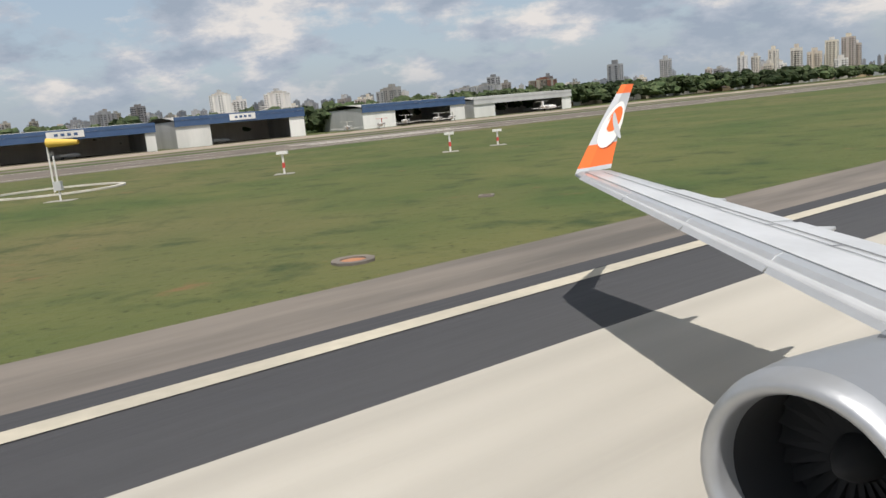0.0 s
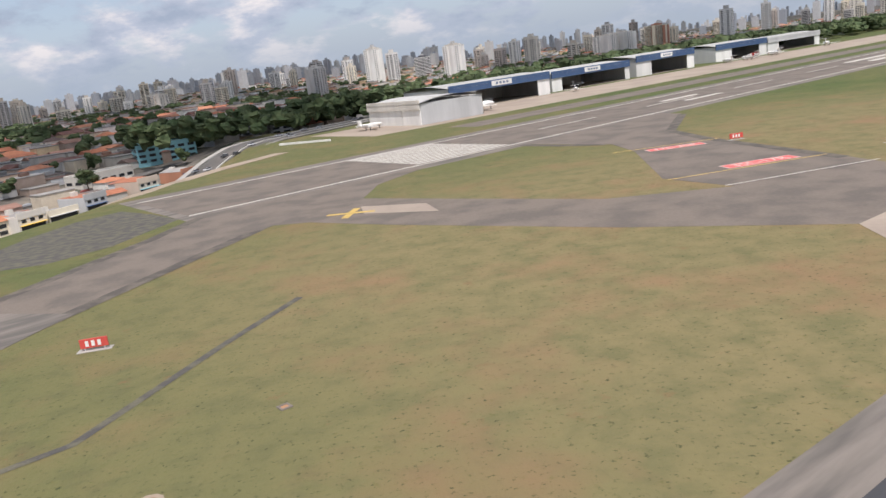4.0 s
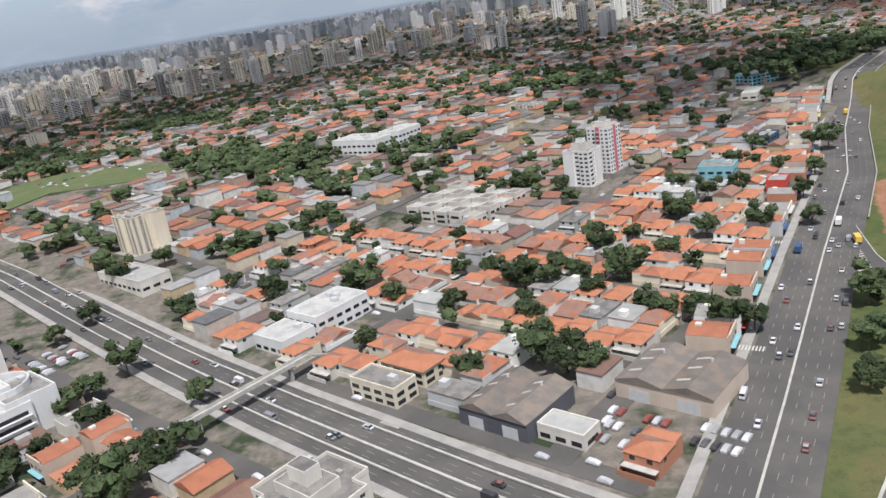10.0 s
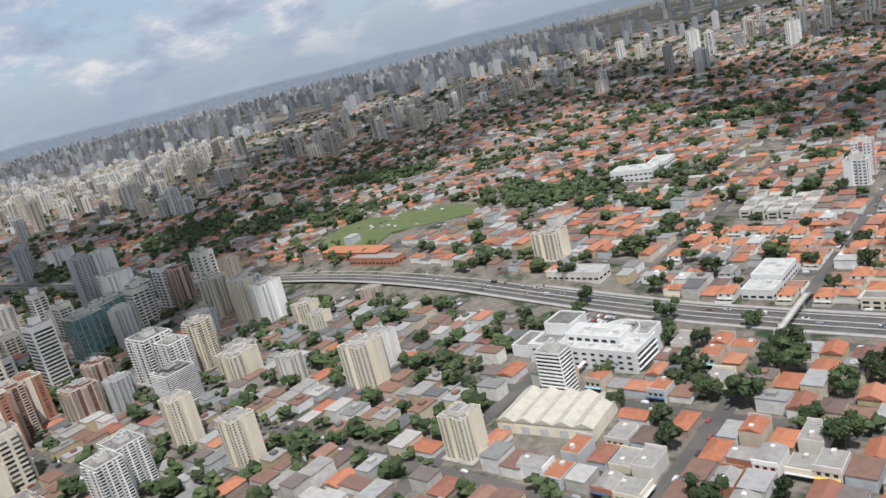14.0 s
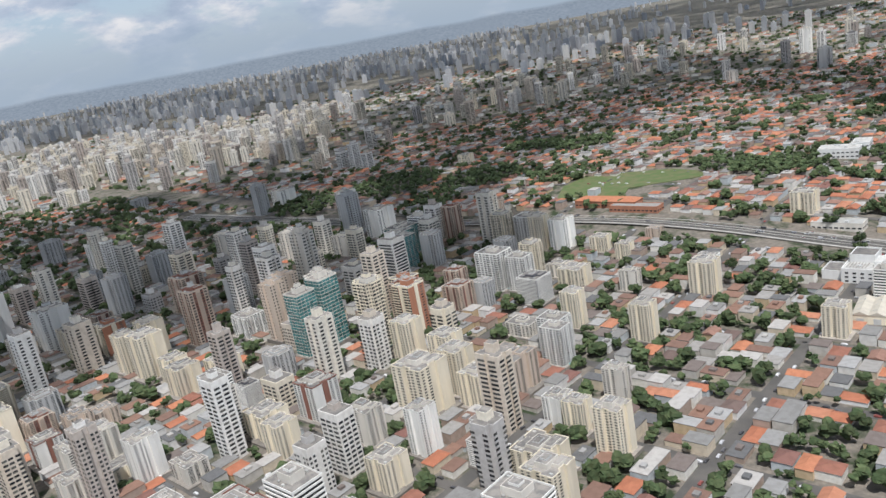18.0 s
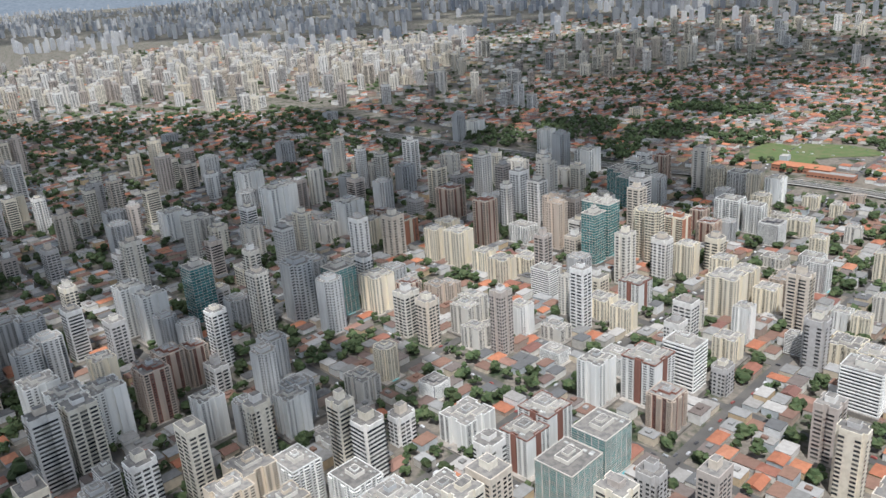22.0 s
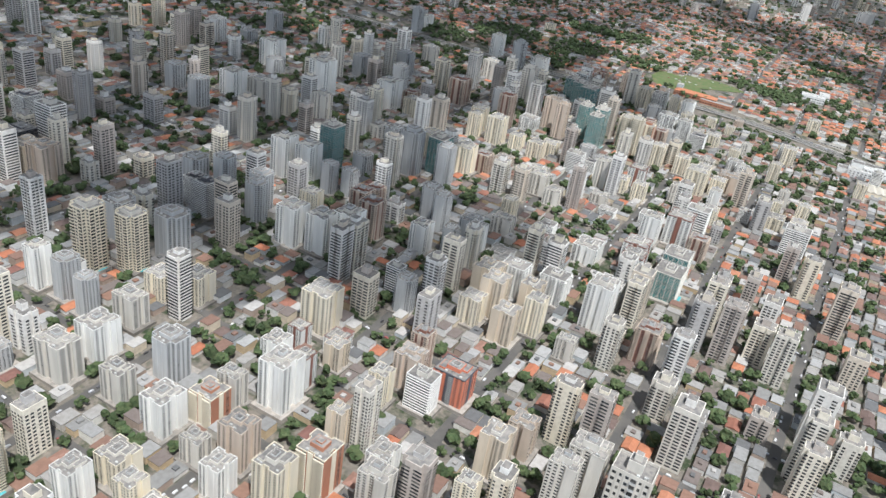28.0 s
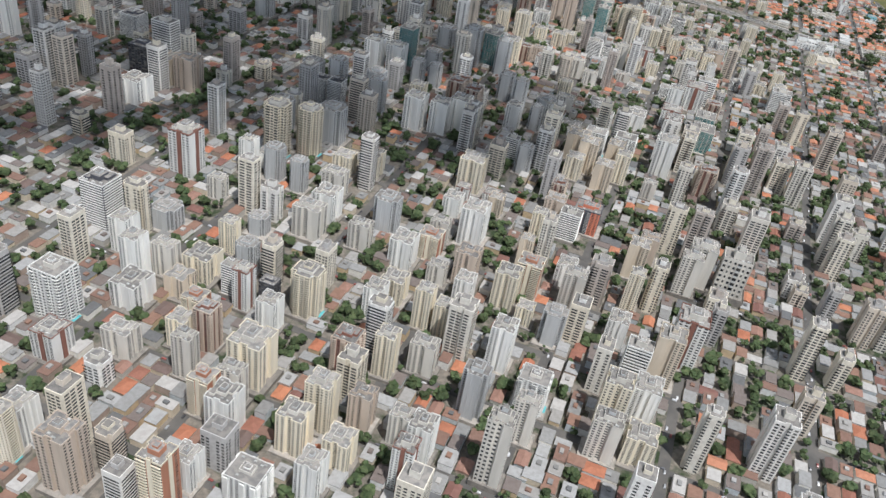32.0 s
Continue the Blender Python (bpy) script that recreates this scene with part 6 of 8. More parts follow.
# large trees that stand out among the houses
STANDING = ((-245, -19), (-232, 8), (-226, 25), (-222, 7), (-217, 21), (-230, -8), (-210, -25), (-278, 0), (-310, 26), (-294, 14), (-331, 67), (-315, 96), (-298, 111), (-382, 94), (-354, 68), (-355, 29), (-241, 99), (-216, 102), (-203, 144), (-180, 185))
STANDING += ((-213, 225), (-345, 219), (-274, 298), (-442, 169), (-402, 249), (-156, 248), (-150, 237), (-137, 271), (-205, 213), (-304, 308), (-287, 308), (-271, 128), (-185, 333), (-360, 220), (-338, 82), (-288, 80), (-270, 136), (-193, 202), (-188, 263), (-129, 400))
STANDING += ((-527, 12), (-521, 31), (-571, 69), (-607, 72), (-540, -55), (-573, -31), (-344, 63), (-367, 92), (-352, 8), (-413, 71), (-433, 86), (-567, 135), (-479, -1), (-477, 182), (-456, 186), (-550, 155), (-512, 159), (-499, 111), (-379, -11), (-305, 17))
STANDING += ((-337, -19), (-286, 2), (-320, 220), (-386, 346), (-410, 173), (-368, 213), (-631, 50), (-563, -18), (-533, -37), (-574, -65), (-562, 87), (-659, -2), (-681, 73), (-516, -77), (-496, -116), (-428, 304), (-234, 10), (-261, -47), (-250, -23), (-327, 46))
for i, (x, y) in enumerate(STANDING):
    tree((1, 2, 4, 2, 1)[i % 5], x, y, (0.85 if i == 0 else 0.38) if i < 7 else (1.0, 0.8, 1.1, 0.95, 0.85)[i * 7 % 5], i * 1.3)
GROVES = ((-397, 680, 26), (-333, 566, 28), (-286, 543, 34), (-275, 635, 34), (-453, 738, 24), (-340, 759, 30), (-582, 633, 26), (-481, 603, 20), (-730, 716, 60), (-809, 773, 50), (-289, 321, 20), (-419, 347, 28), (-559, 351, 40), (-517, 359, 40), (-506, 300, 26), (-458, 274, 26), (-406, 246, 18), (-634, 202, 22), (-716, 138, 20), (-591, 400, 40), (-525, 346, 30), (-462, 389, 26), (-243, 543, 34), (10, 692, 40), (-5, 452, 18))
GROVES += ((-1542, -388, 18), (-1430, -309, 16), (-1528, -307, 16), (-1323, -490, 14), (-1357, -386, 14), (-1389, -285, 18), (-1193, -356, 14), (-1683, -619, 16), (-1725, -30, 20), (-1724, -677, 16), (-1607, -749, 14), (-1460, -524, 16), (-1434, -560, 12), (-1636, -671, 12), (-1378, -759, 12), (-1440, -709, 12), (-907, 581, 70), (-1045, 654, 80), (-1186, 609, 60), (-782, 493, 50), (-980, 497, 50))
GROVES += ((-769, 179, 14), (-797, 161, 12), (-789, 9, 12), (-814, -47, 12), (-843, -133, 12), (-722, 114, 13), (-729, 71, 11), (-677, 132, 13), (-687, 44, 11), (-877, 148, 12), (-884, 78, 11), (-766, 304, 13), (-733, 298, 13), (-838, 525, 14), (-930, 686, 14), (-741, 104, 8), (-750, -46, 8))
for gx, gy, gr in GROVES:
    for _ in range(int(gr * gr / 26)):
        t, q = rng.uniform(0, 2 * math.pi), gr * rng.random() ** 0.5
        x, y = gx + q * math.cos(t), gy + q * math.sin(t)
        if outside(x, y) < 24 or not beyond(x, y):
            continue
        clump(far_trees, x, y, ground(x, y) + rng.uniform(4, 9), rng.uniform(3.2, 6.0), rng)

# trees along the streets and behind the hangars
for _ in range(2600):
    a, b = rng.uniform(-1500, 500), rng.uniform(-1800, 1400)
    k = round((b + 273) / 58) if b > -297 else round((b + 321) / 84)
    b = -273 + k * 58 if b > -297 else -321 + k * 84
    x, y = G(a, b + rng.uniform(-3, 3))
    if y > -950 and is_free(x, y, 3) and (x < -560 or y > 260 or rng.random() < 0.6):
        z, q = ground(x, y), rng.uniform(2.6, 5.2)
        for _ in range(3):
            clump(far_trees, x + rng.uniform(-3, 3), y + rng.uniform(-3, 3), z + rng.uniform(4, 7), q * rng.uniform(0.5, 0.85), rng)
for _ in range(420):
    x, y = S(rng.uniform(-1600, -190), rng.uniform(405, 520))
    z = ground(x, y)
    for _ in range(3):
        clump(far_trees, x + rng.uniform(-5, 5), y + rng.uniform(-5, 5), z + rng.uniform(5, 11), rng.uniform(3, 6.5), rng)

for _ in range(460):
    x, y = S(rng.uniform(-1150, -150), rng.uniform(408, 470))
    z = max(0, ground(x, y))
    for _ in range(3):
        clump(far_trees, x + rng.uniform(-4, 4), y + rng.uniform(-4, 4), z + rng.uniform(5, 15), rng.uniform(3, 6), rng)

# the bright cluster of towers beyond the green belt
for _ in range(420):
    x, y = rng.uniform(-2900, -1350), rng.uniform(1120, 2250)
    far_tower(x, y, rng.uniform(28, 62), True)

# the far city, thinning out to the horizon, its walls greyed to paint in haze
for _ in range(9000):
    y = 3000 + 7200 * rng.random() ** 1.3
    x = -700 + (y + 1900) * rng.uniform(-0.85, 0.8)
    if x > 150 and rng.random() < 0.6:
        continue
    if noise.noise((x * 0.0011, y * 0.0011, 7)) + (0.35 if x < -100 - 0.05 * y else 0.16 if y > 4500 else 0.06) > rng.random() * 0.8:
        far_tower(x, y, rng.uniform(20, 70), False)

# cars parked along the side streets
parked = Shape()


def parked_car(x, y, z, dx, dy):
    loops = []
    for hw, pz0 in ((0.85, 0.3), (0.88, 0.9)):
        loops.append([(x + dx * px - dy * hw * q, y + dy * px + dx * hw * q, z + pz0) for px, q in ((-2.1, -1), (2.1, -1), (2.1, 1), (-2.1, 1))])
    loops.append([(x + dx * px - dy * 0.7 * q, y + dy * px + dx * 0.7 * q, z + 1.45) for px, q in ((-1.3, -1), (0.6, -1), (0.6, 1), (-1.3, 1))])
    parked.rings(loops, caps=(True, True))


for run in STREETS:
    for (x0, y0), (x1, y1) in zip(run, run[1:]):
        ln = math.hypot(x1 - x0, y1 - y0)
        dx, dy = (x1 - x0) / ln, (y1 - y0) / ln
        for k in range(int(ln / 7)):
            if rng.random() > 0.3:
                continue
            t, off = (k + 0.5) * 7, rng.choice((-3.0, 3.0, -1.2))
            x, y = x0 + dx * t - dy * off, y0 + dy * t + dx * off
            z = ground(x0 + dx * t, y0 + dy * t) + 0.15
            parked_car(x, y, z, dx, dy)
for cx, cy, rows, n in ((-332, -54, 3, 7), (-562, 52, 3, 8), (-306, -62, 2, 5)):
    for r in range(rows):
        for i in range(n):
            if rng.random() < 0.8:
                x, y = cx + E1[0] * (i - n / 2) * 2.9 + E2[0] * (r - 1) * 7.5, cy + E1[1] * (i - n / 2) * 2.9 + E2[1] * (r - 1) * 7.5
                parked_car(x, y, ground(x, y) + 0.1, *E2)
solid("parked_cars", parked, M["parked"], "small cars parked along the side streets", "cars", kind="stuff")
solid("houses", far_house_walls, M["house_wall"], "low rendered houses packed along city streets", "houses", kind="stuff")
solid("roofs", far_house_roofs, M["tile_roof"], "clay tile roofs of low houses", "roofs", kind="stuff")
solid("low_buildings", flat_walls, M["house_wall"], "low flat-roofed shops and houses", "buildings", kind="stuff")
solid("flat_roofs", flat_roofs, M["low_roof"], "grey and rust flat roofs", "roofs", kind="stuff")
solid("woods", far_trees, M["leaf"], "dark green tree crowns among the houses", "trees", kind="stuff")
solid("distant_towers", far_towers, M["far_wall"], "distant pale apartment towers out to the skyline", "towers", kind="stuff")
solid("distant_roofs", far_tops, M["flat_roof"], "grey flat roofs of the distant towers", "roofs", kind="stuff")
solid("skyline_towers", skyline, M["hazed_wall"], "towers of the farthest quarters along the skyline, haze painted into their greys", "towers", kind="stuff")
solid("distant_windows", far_windows, M["glass"], "window rows of the distant towers", "windows", kind="stuff")


# ---- clouds above the view, whose shade lies over parts of the city ----
def cloud(outline, seed, size=80, high=1150, cover=0.95):
    """A bank of cumulus; outline: where its shade reaches on the ground."""
    rg = random.Random(seed)
    sh = Shape()
    over = high / math.tan(SUN_EL)
    xs, ys = [p[0] for p in outline], [p[1] for p in outline]
    step = size * 0.9
    x = min(xs)
    while x < max(xs):
        y = min(ys)
        while y < max(ys):
            px, py = x + rg.uniform(-0.4, 0.4) * step, y + rg.uniform(-0.4, 0.4) * step
            inside = False
            for (x0, y0), (x1, y1) in zip(outline, outline[1:] + outline[:1]):
                if (y0 > py) != (y1 > py) and px < (x1 - x0) * (py - y0) / (y1 - y0) + x0:
                    inside = not inside
            if inside and rg.random() < cover:
                clump(sh, px + over * math.cos(SUN_AZ), py + over * math.sin(SUN_AZ), high + rg.uniform(0, 50), size * rg.uniform(0.65, 1.1), rg, 0.5)
            y += step
        x += step
    solid("cloud", sh, M["cloud"], "thick grey-white cumulus cloud high over the city", "cloud", "clouds", smooth=True)


# the large bank: over the tower quarter, the green belt and the far houses
cloud([(-2500, -430), (-1911, -372), (-1762, -352), (-1610, -400), (-1500, -455), (-1416, -465), (-1355, -445), (-1318, -400), (-1253, -315), (-1215, -260), (-1262, -200), (-1250, -125), (-1320, -60), (-1345, 50), (-1296, 99), (-1179, 50), (-1118, 119), (-1034, 119), (-945, 109), (-853, 138), (-821, 255), (-904, 405), (-816, 630), (-651, 809), (-462, 1069), (-306, 694), (-262, 472), (-198, 366), (-60, 430), (31, 715), (-100, 1750), (-450, 2400), (-1147, 2192), (-1411, 1898), (-1396, 1442), (-1450, 983), (-1606, 887), (-1785, 789), (-2081, 855), (-2564, 875)], 1)
cloud([(200, 900), (500, 800), (900, 1500), (700, 2200), (200, 1700)], 3, 100)
# broken cloud over the distance
cloud([(-5200, 3900), (-2600, 3300), (-1700, 2600), (-600, 2500), (700, 2600), (2500, 3200), (4500, 7500), (-1500, 9500), (-7500, 9000)], 4, 190, 3000, 0.62)

# ---- low landmark buildings ----
def slab_building(x, y, w, d, h, wall, roof, label, turn=0.0, rows=2, units=2, category="building"):
    """A low block with window rows, a parapet and roof equipment."""
    root = thing("low_building", label, category)
    root.matrix_basis = Matrix.LocRotScale((x, y, ground(x, y)), Euler((0, 0, GA + radians(turn))), None)
    part("shell", Shape().box(-w / 2, -d / 2, -3, w / 2, d / 2, h), M[wall], root)
    if roof == "tile_roof":
        part("roof", roof_shape(Shape(), w, d, h + 0.1, min(w, d) * 0.2, 0.6), M[roof], root)
    else:
        part("roof", Shape().box(-w / 2 + 0.3, -d / 2 + 0.3, h, w / 2 - 0.3, d / 2 - 0.3, h + 0.15), M[roof], root)
    pts = [(-w / 2, -d / 2), (w / 2, -d / 2), (w / 2, d / 2), (-w / 2, d / 2)]
    inn = [(px * (1 - 0.8 / w), py * (1 - 0.8 / d)) for px, py in pts]
    if roof != "tile_roof":
        part("parapet", Shape().rings([[(px, py, z) for px, py in lp][::-1] for lp, z in ((inn, h), (inn, h + 0.9), (pts, h + 0.9), (pts, h - 0.2))]), M[wall], root)
    for f in range(rows):
        z = 1.0 + f * (h - 1) / max(1, rows)
        for side, (p, q) in (("front_window", (pts[0], pts[1])), ("side_window", (pts[1], pts[2])), ("end_window", (pts[3], pts[0]))):
            ln = math.hypot(q[0] - p[0], q[1] - p[1])
            n = max(1, int(ln / 5))
            for i in range(n):
                a, b = (i + 0.18) / n, (i + 0.82) / n
                part(side, Shape().slab((p[0] + (q[0] - p[0]) * a, p[1] + (q[1] - p[1]) * a), (p[0] + (q[0] - p[0]) * b, p[1] + (q[1] - p[1]) * b), 0.08, z, z + 1.5), M["glass"], root)
    rg = random.Random(int(x))
    for _ in range(units):
        ux, uy = rg.uniform(-0.35, 0.35) * w, rg.uniform(-0.3, 0.3) * d
        part("roof_unit", Shape().box(ux - 1.6, uy - 1.2, h, ux + 1.6, uy + 1.2, h + 1.9), M["steel"], root)
    return root


def shed(x, y, bays, bw, d, h, rise, wall, roof, label, turn=0.0):
    """A warehouse of gabled bays side by side, with rooflights and a loading door."""
    root = thing("warehouse", label, "warehouse")
    root.matrix_basis = Matrix.LocRotScale((x, y, ground(x, y)), Euler((0, 0, GA + radians(turn))), None)
    w = bays * bw
    part("shell", Shape().box(-w / 2, -d / 2, -3, w / 2, d / 2, h), M[wall], root)
    for i in range(bays):
        x0 = -w / 2 + i * bw
        xm, x1 = x0 + bw / 2, x0 + bw
        part("roof_bay", Shape().rings([[(x0, yy, h + 0.05), (xm, yy, h + rise), (x1, yy, h + 0.05), (x1, yy, h - 0.15), (x0, yy, h - 0.15)] for yy in (d / 2 + 0.4, -d / 2 - 0.4)], caps=(True, True)), M[roof], root)
        for yy in (-d * 0.28, 0.04 * d, d * 0.3):
            part("rooflight", Shape().rings([[(x0 + bw * 0.12, q, h + 0.24 * rise + 0.12), (x0 + bw * 0.4, q, h + 0.8 * rise + 0.12), (x0 + bw * 0.4, q, h + 0.8 * rise), (x0 + bw * 0.12, q, h + 0.24 * rise)] for q in (yy + 0.6, yy - 0.6)], caps=(True, True)), M["kerb"], root)
        part("loading_door", Shape().box(xm - bw * 0.22, -d / 2 - 0.08, 0, xm + bw * 0.22, -d / 2 + 0.05, h * 0.62), M["steel"], root)
        part("vent", Shape().rod((xm, d * 0.2, h + rise * 0.7), (xm, d * 0.2, h + rise + 1.0), 0.45, 10), M["steel"], root)
    return root


def hospital():
    """Stepped white hospital: long main block, setback floors, corner block, curved roof wall and a covered ramp."""
    root = thing("hospital", "stepped white hospital with roof terraces and ribbon windows", "hospital")
    x, y = -574, 3
    root.matrix_basis = Matrix.LocRotScale((x, y, ground(x, y)), Euler((0, 0, GA)), None)
    hollow = lambda x0, y0, x1, y1, z, up: Shape().box(x0, y0, z, x1, y0 + 0.5, z + up).box(x0, y1 - 0.5, z, x1, y1, z + up).box(x0, y0 + 0.5, z, x0 + 0.5, y1 - 0.5, z + up).box(x1 - 0.5, y0 + 0.5, z, x1, y1 - 0.5, z + up)
    for name, x0, y0, x1, y1, h, roof in (("main_block", -36, -14, 36, 14, 12, "white_roof"), ("setback_floor", -14, -4, 22, 13, 15.5, "white_roof"), ("corner_block", -34, 4, -15, 24, 18, "flat_roof"), ("rear_block", 12, 6, 35, 24, 14, "flat_roof"), ("lift_house", 2, 2, 12, 9, 18, "white_roof"), ("side_annexe", -52, -10, -36, 12, 8, "flat_roof")):
        block = part(name, Shape().box(x0, y0, -3, x1, y1, h), M["bright"], root)
        part("roof_deck", Shape().box(x0 + 0.4, y0 + 0.4, h + 0.004, x1 - 0.4, y1 - 0.4, h + 0.12), M[roof], block)
        part("parapet", hollow(x0, y0, x1, y1, h + 0.004, 1.1), M["bright"], block)
    for f in range(3):
        z = 1.6 + f * 3.5
        part("ribbon_window", Shape().box(36, -11, z, 36.12, 12, z + 1.5), M["glass"], root)
        part("sun_ledge", Shape().box(36, -12, z - 0.5, 37.1, 13, z - 0.2), M["bright"], root)
        for k in range(12):
            part("window", Shape().box(-33 + k * 5.8, -14.1, z, -30.4 + k * 5.8, -14, z + 1.4), M["glass"], root)
    for k in range(6):
        part("setback_window", Shape().box(-12 + k * 5.6, -4.1, 12.6, -8.6 + k * 5.6, -4, 14.4), M["glass"], root)
    for k in range(7):
        part("pergola_beam", Shape().box(-33 + k * 2.3, -10, 12.9, -32.2 + k * 2.3, 2, 13.3), M["pavement"], root)
    curve = [(16 + 11 * math.cos(radians(t)), 10 + 11 * math.sin(radians(t))) for t in range(-20, 201, 17)]
    wall = Shape()
    for p, q in zip(curve, curve[1:]):
        wall.slab(p, q, 0.5, 12.2, 16.6)
    part("curved_wall", wall, M["bright"], root)
    for ux, uy in ((-24, -6), (-8, -9), (6, -8), (24, -7), (30, 2), (-4, 6), (16, 4), (26, 14), (20, 18)):
        top = 12.1 if uy < -4 or ux > 22 else 15.6
        part("roof_unit", Shape().box(ux - 1.5, uy - 1.1, top, ux + 1.5, uy + 1.1, top + 1.7), M["steel"], root)
    part("covered_walk", Shape().box(2, -34, 4.4, 4.2, -14, 4.9), M["bright"], root)
    for k in (-32, -24):
        part("walk_post", Shape().box(2.8, k, -2, 3.3, k + 0.5, 4.4), M["pavement"], root)


slab_building(-457, 43, 20, 17, 6, "bright", "white_roof", "white showroom front with a glazed corner", 0, 1, 1)
slab_building(-441, 62, 20, 30, 9, "bright", "white_roof", "taller white rear block of the showroom", 0, 2, 3)
slab_building(-409, -13, 22, 11, 7, "cream", "flat_roof", "cream corner shop front with a flat roof", 0, 2, 1)
slab_building(-399, 0, 21, 13, 6.5, "cream", "tile_roof", "cream shop rear with a clay tile roof", 0, 2, 0)
shed(-312, -33, 2, 16, 26, 6.5, 2.2, "tan", "shed_roof", "grey-brown warehouse with gabled metal roofs")
shed(-364, -36, 2, 13, 26, 6.5, 2.6, "dark", "shed_roof", "dark warehouse with two gabled roofs beside the avenue")
slab_building(-350, -53, 16, 9, 4.5, "pale", "metal_roof", "low white loading annexe with a flat roof", 0, 1, 0)
hospital()
shed(-604, -62, 5, 11, 34, 7, 2.6, "cream", "pale_roof", "long supermarket with pale roof bays", 6)
slab_building(-459, 366, 46, 26, 11, "bright", "white_roof", "large white institutional building with flat roofs", 6, 2, 5)
slab_building(-430, 372, 20, 30, 14, "bright", "white_roof", "taller white wing of the institutional building", 6, 3, 2)
slab_building(-752, 304, 80, 20, 7, "brick", "tile_roof", "red-walled school range with a tile roof", 0, 1, 0)
slab_building(-727, 266, 60, 16, 6, "brick", "low_roof", "low red-walled school annexe building", 0, 1, 0)
slab_building(-228, 205, 20, 16, 9, "cyan", "flat_roof", "cyan rendered shop building", 10, 2, 1)
slab_building(-112, 470, 32, 20, 10, "cyan", "metal_roof", "turquoise rendered shop block with a pale roof", 66, 3, 2)
slab_building(-132, 424, 32, 13, 5, "pale", "metal_roof", "long low shed with a white metal roof", 100, 1, 0)
slab_building(-138, 314, 30, 12, 6, "cream", "tile_roof", "cream shop row with a tiled roof", 100, 2, 0)
slab_building(-174, 277, 17, 12, 6, "blue", "low_roof", "blue-painted shop by the avenue", 90, 2, 1)
slab_building(-207, 168, 14, 10, 6, "red", "metal_roof", "red-painted shop on a street corner", 100, 1, 1)
slab_building(-71, 512, 13, 11, 9, "grey", "flat_roof", "grey glazed office block", 60, 3, 1)
slab_building(-52, 509, 13, 11, 9, "grey", "flat_roof", "grey glazed office block", 60, 3, 1)
for i, (x, y) in enumerate(TERRACE):
    house((0, 1, 4, 5)[i % 4], x, y, radians(-52.5) - GA)
slab_building(-560, 136, 46, 18, 6, "pale", "metal_roof", "low pale market hall", 0, 1, 1)
for i in range(5):
    for j in range(4):
        slab_building(*[c for c in (lambda g: (g[0], g[1]))(G(-442 + i * 11, -103 + j * 13))], 9, 10, 7 + (i + j) % 2 * 1.6, "pale", "flat_roof" if (i * 3 + j) % 2 else "metal_roof", "terraced white townhouse with a stepped roof", 0, 2, 0, "townhouse")
sheet = Shape().prism([(-809, 367), (-734, 317), (-719, 353), (-619, 354), (-626, 385), (-649, 417), (-755, 464), (-793, 424)], 0, 1)
sheet.v = [(x, y, ground(x, y) + 0.2 + 0.9 * z) for x, y, z in sheet.v]
solid("sports_field", sheet, M["field_green"], "bright green grass sports field", "field", kind="structure")
# ---- hangars along the far side of the field ----
def hangar(s0, s1, w0, depth, h, clad, label, door_share=0.25, sign=True):
    root = thing("hangar", label, "hangar", "hangar row")
    x, y = S((s0 + s1) / 2, w0)
    root.matrix_basis = pose(x, y, 0, 0, 0, math.degrees(math.atan2(UY, UX)) + 180)
    L2 = abs(s1 - s0) / 2
    # local x runs against the take-off run, local y away from the field is negative there
    f = 1
    part("rear_wall", Shape().box(-L2, depth - 0.4, 0, L2, depth, h - 2), M["pale"], root)
    part("end_wall", Shape().box(-L2, 0.3, 0, -L2 + 0.4, depth, h - 1.5), M["grey"], root)
    part("end_wall", Shape().box(L2 - 0.4, 0.3, 0, L2, depth, h - 1.5), M["grey"], root)
    rf = Shape()
    loops = []
    for i in range(9):
        t = i / 8
        loops.append([(-L2 - 0.6, -1.0 + t * (depth + 1.5), h - 1.2 + 2.0 * math.sin(math.pi * t)), (L2 + 0.6, -1.0 + t * (depth + 1.5), h - 1.2 + 2.0 * math.sin(math.pi * t))])
    rf.rings(loops, close=False)
    rf.rings([[(px, py, pz - 0.35) for px, py, pz in lp][::-1] for lp in loops], close=False)
    part("roof", rf, M["metal_roof"], root, "pale curved metal roof")
    part("fascia", Shape().box(-L2 - 0.3, -0.9, h - 4.2, L2 + 0.3, -0.3, h + 0.2), M[clad], root)
    part("door_panel", Shape().box(-L2, -0.25, 0, -L2 + 2 * L2 * door_share, 0.15, h - 4.2), M["white"], root, "white sliding hangar door panel")
    part("door_panel", Shape().box(L2 - 2 * L2 * door_share * 0.5, -0.25, 0, L2, 0.15, h - 4.2), M["white"], root, "white sliding hangar door panel")
    part("floor", Shape().box(-L2, 0, 0.02, L2, depth, 0.08), M["apron"], root)
    for i in range(7):
        px = -L2 + (i + 0.5) * 2 * L2 / 7
        part("roof_truss", Shape().box(px - 0.15, 0.4, h - 2.4, px + 0.15, depth - 0.5, h - 1.6), M["steel"], root)
    if sign:
        plate = part("sign", Shape().box(-L2 * 0.2, -1.15, h - 3.3, L2 * 0.2, -0.9, h - 0.4), M["white"], root, "white sign plate with dark lettering bars")
        for i in range(4):
            part("sign_bar", Shape().box(-L2 * 0.12 + i * L2 * 0.07, -1.2, h - 2.4, -L2 * 0.08 + i * L2 * 0.07, -1.15, h - 1.3), M["blue"], plate)
    return root


